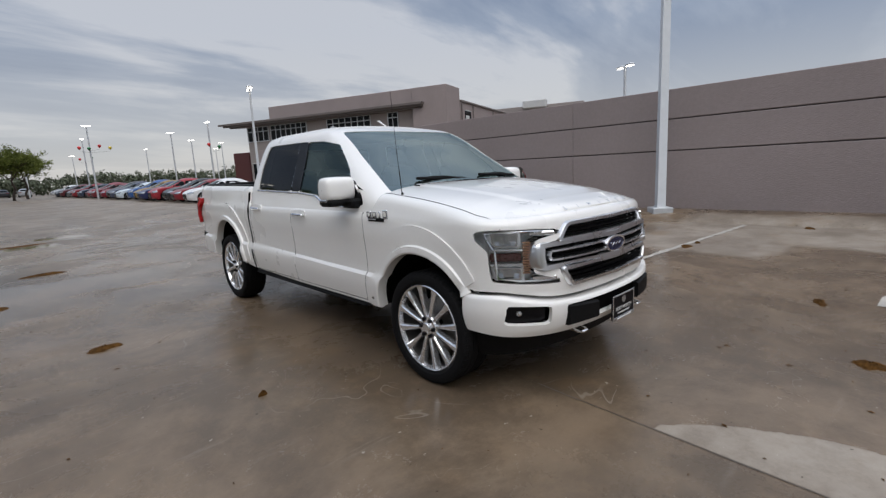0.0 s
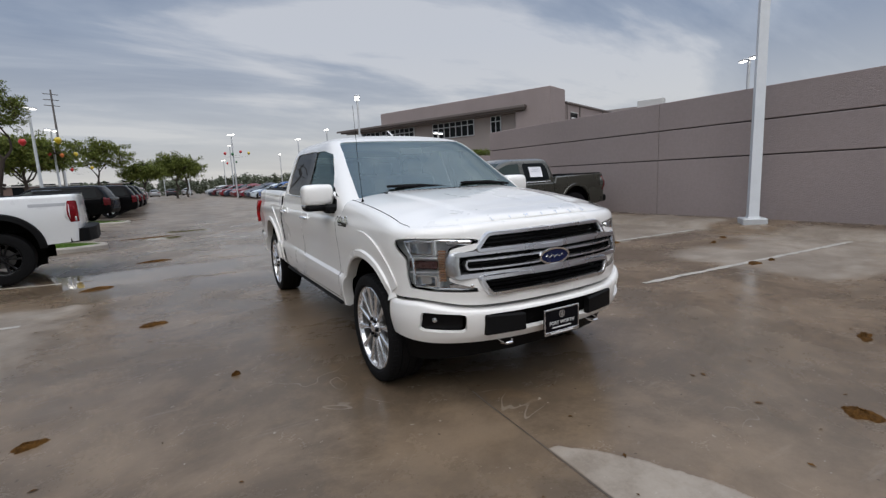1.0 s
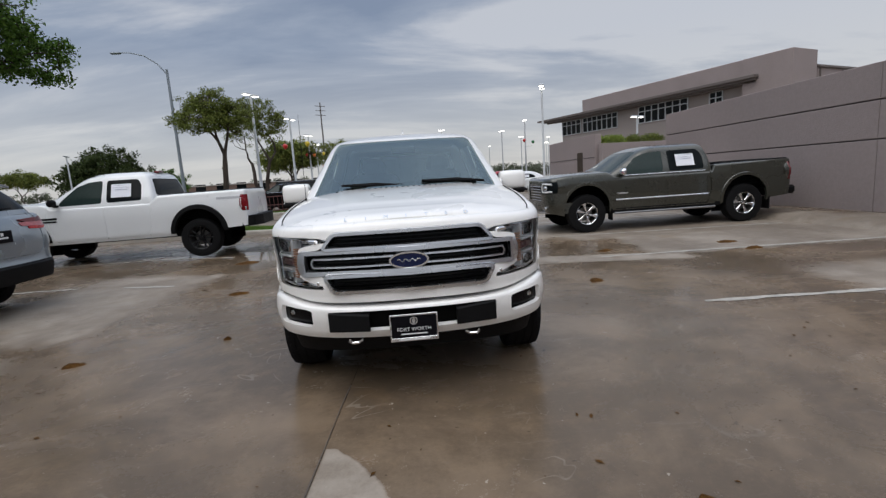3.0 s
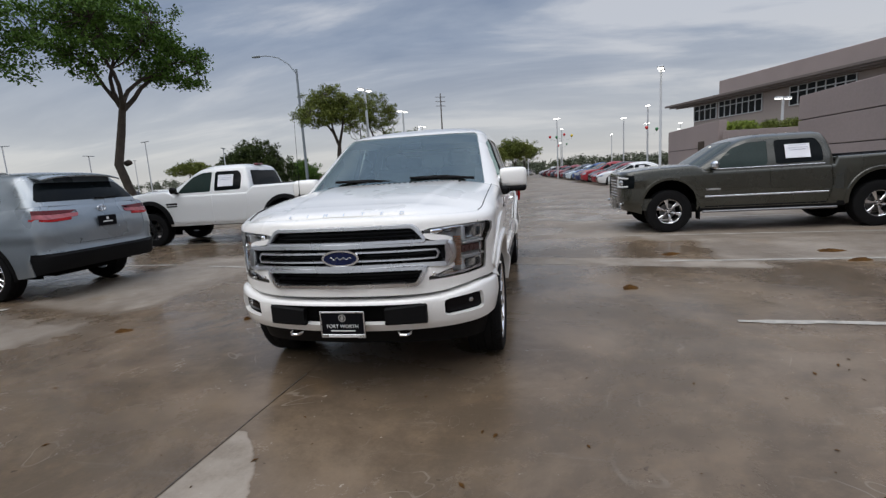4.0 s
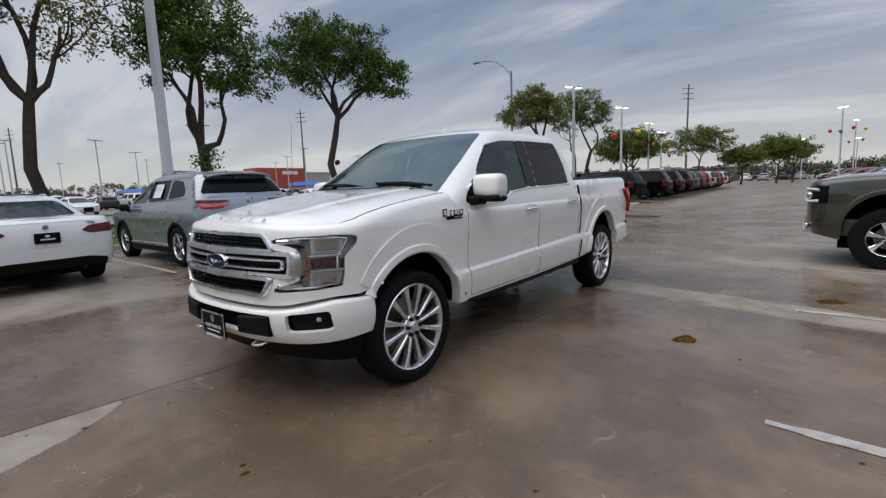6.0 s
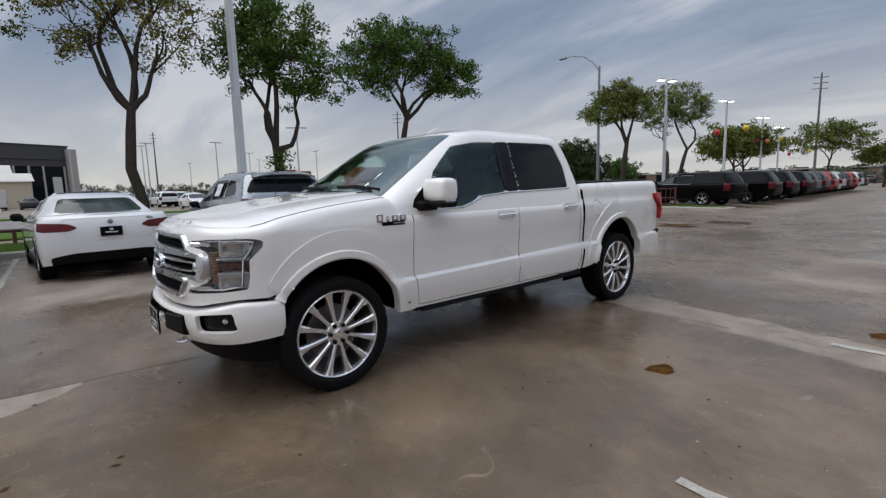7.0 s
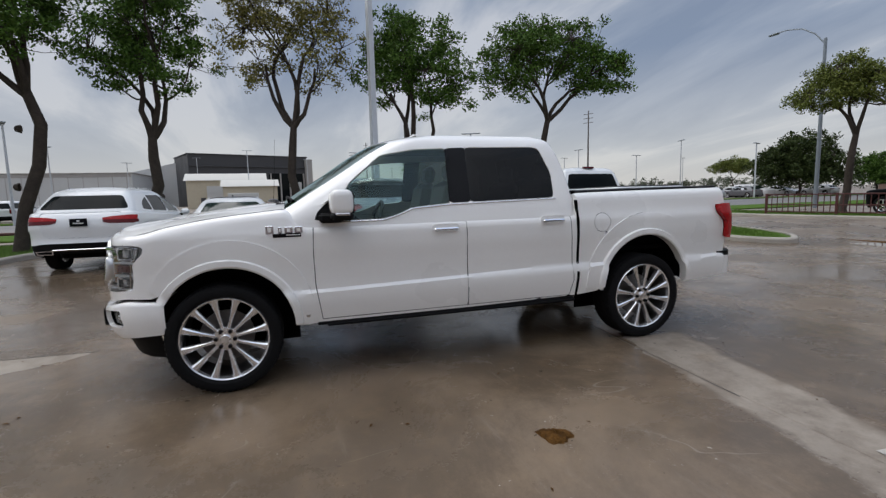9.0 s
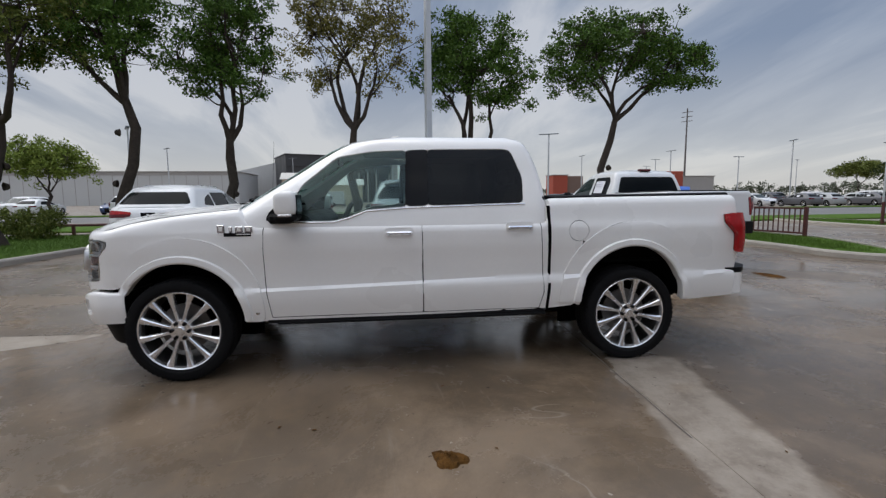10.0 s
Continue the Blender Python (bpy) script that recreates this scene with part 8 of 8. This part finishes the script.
# ---- beyond the road ----
road = part("road", Skin().box((-26, 0, 0.066), (15, 420, 0.004), 0.001), material("grey_asphalt", (0.16, 0.15, 0.145), 0.55, var=0.15, scale=0.5, fine=30, bump=0.2))
tagged(road, "pale grey wet road beyond the lawn", "road", kind="structure")
for x0, x1, nm in ((-18.3, -14.0, "verge"), (-36.0, -33.8, "verge")):
    v = part(nm, Skin().box(((x0 + x1) / 2, 0, 0.10), (x1 - x0, 300, 0.10), 0.03), GRASS)
    tagged(v, "strip of green grass along the road", "lawn", kind="structure")


def far_tree_line(name, pts, h, seed, depth=8, step=2.2):
    rng = np.random.default_rng(seed)
    cents = []
    for (x0, y0), (x1, y1) in zip(pts[:-1], pts[1:]):
        L = math.hypot(x1 - x0, y1 - y0)
        for k in range(int(L / step)):
            s = (k + rng.random()) * step / L
            hh = h * (0.45 + 0.6 * noise.noise(Vector((x0 + (x1 - x0) * s, y0 + (y1 - y0) * s, seed)) * 0.05) ** 2 + 0.25 * rng.random())
            for _ in range(10):
                cents.append((x0 + (x1 - x0) * s + rng.normal() * depth * 0.3, y0 + (y1 - y0) * s + rng.normal() * depth * 0.3, hh * rng.random() ** 0.6))
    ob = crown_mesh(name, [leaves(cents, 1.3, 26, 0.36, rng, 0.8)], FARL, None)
    return tagged(ob, "far belt of green trees with painted haze on the horizon", "woods", kind="stuff")


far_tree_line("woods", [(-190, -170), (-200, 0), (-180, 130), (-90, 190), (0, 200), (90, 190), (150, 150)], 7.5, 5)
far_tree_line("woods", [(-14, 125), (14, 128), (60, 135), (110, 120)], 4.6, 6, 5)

# dealership and sheds across the road
def hall(label, cx, cy, sx, sy, h, mat, trim, turn=0, name="warehouse"):
    t = thing(name, label, "building", pose(cx, cy, 0, 0, 0, turn))
    part("wall", Skin().box((0, 0, h / 2 - 0.1), (sx, sy, h + 0.2), 0.05), mat, t)
    part("roof", Skin().box((0, 0, h + 0.1), (sx + 0.5, sy + 0.5, 0.25), 0.05), trim, t)
    return t


dl = hall("charcoal dealership building with a pale corner fin", -154.7, -9.5, 18, 34.7, 14.7, CHAR, CHAR, 21.3, "dealership")
part("corner_fin", Skin().box((9.4, 17.6, 7.0), (2.2, 2.0, 14.0), 0.05), BEIGE, dl)
# flat dark panel for the shaded recess behind the columns
part("show_window", Skin().box((9.06, 10.6, 4.8), (0.1, 11.4, 9.4), 0.02), OPAQUE, dl)
part("doorway", Skin().box((9.10, 14.2, 3.5), (0.1, 2.0, 6.6), 0.02), SIDING, dl)
for y in (5.4, 8.4, 11.4, 16.0):
    part("column", Skin().box((9.25, y, 4.8), (0.4, 0.4, 9.4), 0.03), BEIGE, dl)
part("fascia", Skin().box((9.2, 0, 11.4), (0.3, 34.0, 0.35), 0.03), CHAR, dl)
wh = hall("long white metal-sided warehouse", -141, -88.5, 22, 110, 8.9, SIDING, BEIGE, 0)
for k in range(36):
    part("panel_seam", Skin().box((11.02, -54 + 3.08 * k, 4.2), (0.05, 0.14, 8.4), 0.01), BEIGE, wh)
part("roof_band", Skin().box((11.04, 0, 8.4), (0.08, 109.5, 0.8), 0.02), BEIGE, wh)
gable = thing("metal_hall", "white metal hall with a low gable", "building", pose(-160, -23, 0))
part("wall", Skin().prism([(-17, 0), (17, 0), (17, 10.6), (0, 14.6), (-17, 10.6)], -4.5, 4.5, pose(0, 0, 0, 0, 0, 90), axis="side"), SIDING, gable)


def shed(x, y, sx, sy, h, label, rise=0.9):
    t = thing("shed", label, "shed", pose(x, y, 0, 0, 0, 4))
    part("wall", Skin().box((0, 0, h / 2), (sx, sy, h), 0.03), CREAM, t)
    part("roof", Skin().prism([(-sx / 2 - 0.4, h - 0.1), (0, h + rise), (sx / 2 + 0.4, h - 0.1), (sx / 2 + 0.3, h + 0.02), (0, h + rise + 0.15), (-sx / 2 - 0.3, h + 0.02)], -sy / 2 - 0.4, sy / 2 + 0.4, axis="side"), ROOFW, t)
    part("door", Skin().box((sx / 2 + 0.03, -sy * 0.3, 1.05), (0.06, 0.95, 2.1), 0.01), CHAR, t)
    return t


sd = shed(-100.5, -8.6, 7, 14.6, 5.6, "cream shed with a pale low roof", 1.3)
part("garage_door", Skin().box((3.53, -2.0, 2.4), (0.06, 3.4, 4.0), 0.01), SIDING, sd)
shed(-92, -3.6, 6, 9.6, 4.1, "small cream shed with a pale roof", 1.1)
box = thing("box_trailer", "white box trailer parked beside the sheds", "trailer", pose(-72, -3.4, 0, 0, 0, 92))
part("body", Skin().box((0, 0, 1.45), (4.4, 2.0, 2.1), 0.06), SIDING, box)
for sx in (-0.5, 0.5):
    part("wheel", Skin().lathe([(0.1, -0.1), (0.33, -0.1), (0.33, 0.1), (0.1, 0.1)], pose(sx, -1.0, 0.33), n=16), RUBBER, box)
    part("wheel", Skin().lathe([(0.1, -0.1), (0.33, -0.1), (0.33, 0.1), (0.1, 0.1)], pose(sx, 1.0, 0.33), n=16), RUBBER, box)
st = hall("orange-fronted store with a beige wall", -134, 106.5, 8, 11, 7.4, BEIGE, BEIGE, 0, "store")
part("orange_front", Skin().box((0.2, -14.5, 4.4), (8, 18.0, 9.2), 0.1), ORANGE, st)
part("sign_bars", Skin().box((4.25, -11.5, 7.4), (0.1, 6.0, 1.1), 0.05), INK, st)
st2 = hall("orange and brown store far off", -133, 60.2, 6, 4.6, 7.8, ORANGE, BEIGE, 0, "store")
part("brown_wing", Skin().box((-0.5, 4.9, 3.8), (6, 5.2, 7.6), 0.1), BRICK, st2)
br = hall("low brick building among far trees", -34, 138, 56, 12, 3.3, BRICK, BEIGE, 12, "brick_building")
for k in range(12):
    part("window", Skin().box((-27 + 5 * k, -6.03, 2.6), (2.4, 0.1, 2.4), 0.02), OPAQUE, br)
for x, y in ((-52.0, 43.6), (-84, 32.5)):
    t = thing("canopy", "blue fabric canopy on white posts", "canopy", pose(x, y, 0, 0, 0, 55))
    part("cover", Skin().grid([[(u * 2.8, v * 1.6, 2.1 + 0.6 * (1 - abs(v)) * (1 - 0.3 * abs(u))) for u in np.linspace(-1, 1, 7)] for v in np.linspace(-1, 1, 5)]), BLUEC, t, thick=0.05)
    for u in (-2.5, 2.5):
        for v in (-1.4, 1.4):
            part("post", Skin().box((u, v, 1.05), (0.10, 0.10, 2.2), 0.01), SIDING, t)

# far lot lights, unlit plates on slim poles
def far_lamp(x, y, h, lit=False):
    t = thing("light_pole", "slim pale light pole in the far lot", "light pole", pose(x, y, 0, 0, 0, (x * 37) % 180), "far light poles")
    part("pole", Skin().tube([(0, 0, 0), (0, 0, h)], [0.10, 0.07], 8), POLE, t)
    part("lamp_head", Skin().box((0, 0, h + 0.05), (0.80 if lit else 1.9, 0.30, 0.08), 0.03), LAMPON if lit else POLEG, t)


for x, y, h in ((-33.3, -15.4, 7.0), (-62.2, -24.2, 8.3), (-98.6, -25.9, 9.1), (-95, -4, 11.2), (-119.6, -17, 11.8), (-134, 9.2, 12.5), (-81.9, 15.2, 9.2), (-37.2, 20.9, 7.4), (-65.1, 21.5, 8.5), (-81.4, 31.8, 8.5), (-98.4, 39.8, 8.5),
                (-113, 29.4, 8.5), (-73, 40.8, 8.5), (-80, 59.6, 8.5), (-100, 70, 8.5), (-69.9, 13.8, 8.5), (-63, 51.4, 8.5), (-79.6, 91.3, 8.5), (-49.2, 60.0, 8.6), (-60.8, 61.8, 7.4), (-35.9, 58.4, 6.7)):
    far_lamp(x, y, h)
for x, y, h in ((9.0, 62, 7.6), (18, 66, 7.4), (11.5, 84, 8.0), (6.0, 104, 7.0), (24, 78, 7.4), (22, 96, 7.2), (17, 50, 7.0), (28, 60, 7.4), (32, 88, 7.8), (14, 116, 7.2), (2, 118, 7.0), (38, 108, 8.0)):
    far_lamp(x, y, h, True)


def utility(x, y, h, label="dark steel utility pole with cross arms"):
    t = thing("utility_pole", label, "utility pole", pose(x, y, 0, 0, 0, 30))
    part("pole", Skin().tube([(0, 0, 0), (0.1, 0, h)], [0.013 * h, 0.007 * h], 8), WOODP, t)
    for z in (0.86, 0.91, 0.96):
        part("cross_arm", Skin().box((0, 0, h * z), (0.12 * h, 0.006 * h, 0.006 * h), 0.02), WOODP, t)


utility(-15.2, 120.5, 21.8)
utility(-145.6, 112.5, 31.5)
utility(-130, 25.7, 17.0)

# far parked cars across the road
k = 0
for y0 in range(-60, 76, 3):
    for x, chance in ((-41.0, 0.55), (-58, 0.6), (-64.5, 0.55), (-75, 0.5)):
        rr = random.random()
        if rr > chance or (-16 < y0 < 8 and x > -72) or k > 62 or (y0 < -8 and x < -50):
            continue
        k += 1
        o = copy_thing(rowc if k % 3 else white, standing(x, y0 + random.random(), 180 * (k % 2) + 3 * random.random()))
        g2 = random.choice(((0.7, 0.7, 0.71), (0.02, 0.02, 0.025), (0.12, 0.12, 0.13), (0.4, 0.41, 0.42), (0.25, 0.02, 0.02), (0.03, 0.06, 0.16), (0.65, 0.66, 0.66)))
        o["label"] = "parked car in the far lot across the road"
        o["group"] = "cars in the far lot"
        repaint(o, g2)
for x in range(-6, 9, 3):
    o = copy_thing(rowc, standing(x, 117 + 0.4 * (x % 2), 90))
    o["label"], o["group"] = "parked car at the far end of the lot", "cars at the lot's end"
    repaint(o, random.choice(((0.7, 0.7, 0.71), (0.02, 0.02, 0.025), (0.3, 0.31, 0.32))))

# balloons on strings at the lamp poles
BALL = {"red": material("red_balloon", (0.55, 0.02, 0.02), 0.3, var=0.1, coat=0.5), "yellow": material("yellow_balloon", (0.65, 0.48, 0.02), 0.3, var=0.1, coat=0.5), "orange": material("orange_balloon", (0.60, 0.16, 0.03), 0.3, var=0.1, coat=0.5), "green": material("green_balloon", (0.02, 0.16, 0.05), 0.3, var=0.1, coat=0.5)}


def balloon(x, y, z, col, px, py):
    t = thing("balloon", col + " balloon tied to a light pole", "balloon", pose(x, y, z), "balloons")
    f = 0.55 if y > 45 else 0.70
    part("skin", Skin().lathe([(a * f, b * f) for a, b in ((0.001, -0.36), (0.03, -0.34), (0.16, -0.24), (0.27, -0.08), (0.31, 0.08), (0.27, 0.22), (0.16, 0.32), (0.001, 0.35))], pose(0, 0, 0, 90), n=18), BALL[col], t)
    part("string", Skin().tube([(0, 0, -0.34), (px - x, py - y, -0.5)], 0.008, 4), TRIM, t)


for x, y, z, col, px, py in ((-6.6, 40.4, 4.9, "red", -5.7, 40.6), (-4.8, 40.8, 5.05, "yellow", -5.7, 40.6), (-6.9, 51.3, 4.85, "red", -6.0, 51.5), (-5.15, 51.8, 4.85, "yellow", -6.0, 51.5), (-6.05, 51.2, 4.7, "orange", -6.0, 51.5), (-6.9, 62.8, 3.9, "red", -6, 63), (-5.2, 63.2, 4.1, "yellow", -6, 63),
                            (8.1, 62, 5.4, "red", 9, 62), (8.9, 61.8, 5.3, "green", 9, 62), (9.9, 62.2, 5.6, "red", 9, 62), (10.8, 62, 5.4, "yellow", 9, 62), (10.9, 84, 5.2, "red", 11.5, 84), (12.3, 84, 5.4, "green", 11.5, 84), (16.9, 50, 4.9, "red", 17, 50), (17.9, 50.1, 4.7, "green", 17, 50)):
    balloon(x, y, z, col, px, py)


# ---- marks and pieces of the lot ----
def stripe(x0, y0, x1, y1, w=0.085, seed=0):
    """A worn painted bay line, ragged at its edges."""
    rng = np.random.default_rng(seed)
    d = Vector((x1 - x0, y1 - y0))
    L = d.length
    u = d.normalized()
    n = Vector((-u[1], u[0]))
    k = max(4, int(L / 0.12))
    a, b = [], []
    for i in range(k + 1):
        p = Vector((x0, y0)) + u * L * i / k
        e = (rng.random(2) - 0.5) * 0.03
        s = 1.0 if 0 < i < k else 0.75
        pa, pb = p + n * (w / 2 * s + e[0]), p - n * (w / 2 * s + e[1])
        a.append((pa[0], pa[1], gz(pa[0]) + 0.005))
        b.append((pb[0], pb[1], gz(pb[0]) + 0.005))
    o = part("bay_line", Skin().grid([a, b]), LINE)
    return tagged(o, "worn white painted parking bay line", "bay line", kind="structure")


for k, (x0, y0, x1, y1) in enumerate(((5.88, 2.93, 11.1, 2.50), (6.0, 5.73, 11.1, 5.36), (6.06, 8.41, 11.0, 7.85), (6.14, 11.36, 11.0, 10.9), (-2.52, 3.4, -7.4, 3.55), (-2.52, 0.29, -7.4, 0.45), (-2.4, 6.3, -7.4, 6.45), (-0.9, 6.2, -1.7, 6.25), (-0.5, 9.1, -6.5, 9.2), (5.7, 0.15, 10.9, -0.28), (7.5, 14.2, 11.0, 13.9))):
    stripe(x0, y0, x1, y1, seed=k)

# slab joints as narrow tar-filled grooves
JOINT = material("dark_slab_joint", (0.085, 0.07, 0.057), 0.6, var=0.3, scale=3)


def joint(x0, y0, x1, y1, w=0.012, seed=0):
    rng = np.random.default_rng(seed)
    d = Vector((x1 - x0, y1 - y0))
    L, u = d.length, d.normalized()
    n = Vector((-u[1], u[0]))
    k = int(L / 0.25)
    a, b = [], []
    for i in range(k + 1):
        p = Vector((x0, y0)) + u * L * i / k + n * rng.normal() * 0.003
        ww = w * (0.6 + 0.8 * rng.random())
        a.append((p[0] + n[0] * ww / 2, p[1] + n[1] * ww / 2, 0.0025))
        b.append((p[0] - n[0] * ww / 2, p[1] - n[1] * ww / 2, 0.0025))
    o = part("slab_joint", Skin().grid([a, b]), JOINT)
    return tagged(o, "dark joint between concrete slabs", "joint", kind="structure")


joint(1.60, -8.0, 2.352, 1.75, 0.007, seed=1)
joint(3.4, 5.775, 5.25, 5.635, 0.010, seed=2)

# slabs: each poured bay is a piece of the ground
# the grid of joints lies at a slight angle to the truck
SLAB = Matrix.Translation((2.345, 1.6, 0)) @ Matrix.Rotation(radians(-4.4), 4, "Z") @ Matrix.Translation((-2.345, -1.6, 0))
edges_x = [-22.0, -12.4, -7.5, -2.6, 2.345, 7.45, 13.4]
edges_y = [-24.0, -16.8, -9.4, -1.75, 5.87, 13.2, 20.6, 28.2, 36.0]


def slab(x0, x1, y0, y1):
    e = 0.0015
    n = max(2, round((x1 - x0) / 0.5))
    rows = []
    for y, dz in ((y0 + e, -0.06), (y0 + e, -e), (y0 + 2 * e, 0.0), (y1 - 2 * e, 0.0), (y1 - e, -e), (y1 - e, -0.06)):
        row = []
        for k in range(n + 1):
            p = SLAB @ Vector((x0 + e + (x1 - x0 - 2 * e) * k / n, y, 0))
            row.append((p[0], p[1], gz(p[0]) + dz))
        rows.append([(row[0][0], row[0][1], row[0][2] - 0.06)] + row + [(row[-1][0], row[-1][1], row[-1][2] - 0.06)])
    part("slab", Skin().grid(rows), CONCRETE, ground)


for x0, x1 in zip(edges_x[:-1], edges_x[1:]):
    for y0, y1 in zip(edges_y[:-1], edges_y[1:]):
        slab(x0, x1, y0, y1)

# clods of wet leaves and mud
MUD = material("wet_leaf_mud", (0.085, 0.040, 0.010), 0.85, var=0.6, scale=14, fine=60, bump=0.8, bscale=60, spec=0.1)


def clod(x, y, rx, ry, turn, seed, h=0.03):
    rng = np.random.default_rng(seed)
    rows = []
    ph = rng.random(6) * 6.28
    for k in range(7):
        s = k / 6
        row = []
        for j in range(22):
            a = 2 * math.pi * j / 22
            r = (1 + 0.22 * math.sin(2 * a + ph[0]) + 0.16 * math.sin(3 * a + ph[1]) + 0.12 * math.sin(5 * a + ph[2]) + 0.07 * math.sin(9 * a + ph[3])) * (1 - s)
            z = 0.002 + h * (1 - (1 - s) ** 2) * (0.6 + 0.5 * math.sin(4 * a * s + ph[4]) ** 2) + (rng.random() * 0.4 * h if 0 < k < 6 else 0)
            row.append((rx * r * math.cos(a), ry * r * math.sin(a), z if k else 0.0))
        rows.append(row)
    o = part("leaf_clod", Skin().grid(rows, True), MUD, sharp=50)
    o.matrix_world = pose(x, y, gz(x), 0, 0, turn)
    return tagged(o, "small clod of wet brown leaves and mud on concrete", "leaf litter", group="leaf clods")


for k, (x, y, rx, ry, tn) in enumerate(((5.25, 4.20, 0.105, 0.075, 20), (4.01, 0.14, 0.095, 0.07, 60), (5.55, 0.60, 0.10, 0.055, 15), (-0.20, 2.74, 0.075, 0.05, 20), (8.07, 2.66, 0.15, 0.07, 0), (8.5, 2.62, 0.07, 0.04, 30), (6.30, 6.24, 0.13, 0.07, 10),
                                        (8.46, 6.14, 0.18, 0.08, 5), (8.41, 5.44, 0.16, 0.07, 0), (0.43, 10.66, 0.30, 0.09, 12), (-0.33, 8.12, 0.22, 0.10, 10), (0.42, 5.22, 0.12, 0.08, 0), (1.01, 3.12, 0.03, 0.02, 10), (9.6, 4.1, 0.10, 0.045, 10), (10.3, 4.3, 0.10, 0.05, 70),
                                        (11.0, 1.4, 0.12, 0.06, 40), (0.26, 16.6, 0.65, 0.22, 8))):
    clod(x, y, rx, ry, tn, 100 + k, 0.012 if rx > 0.4 else 0.026)

# single crumbs, twigs and leaves strewn over the slabs
rng = np.random.default_rng(77)
V, F = [], []
for _ in range(260):
    x, y = -1.5 + 9.5 * rng.random(), -2.0 + 9.0 * rng.random()
    a, s = rng.random() * 6.28, 0.008 + 0.022 * rng.random() ** 3
    o = len(V)
    cx, sx = math.cos(a), math.sin(a)
    V += [(x - s * cx, y - s * sx, 0.002), (x + 0.4 * s * sx, y - 0.4 * s * cx, 0.006), (x + s * cx, y + s * sx, 0.003), (x - 0.4 * s * sx, y + 0.4 * s * cx, 0.007)]
    F.append((o, o + 1, o + 2, o + 3))
me = bpy.data.meshes.new("leaf_crumbs")
me.from_pydata(V, [], F)
me.materials.append(MUD)
tagged(new("leaf_crumbs", me), "scattered brown leaf crumbs on the wet concrete", "leaf litter", kind="stuff")
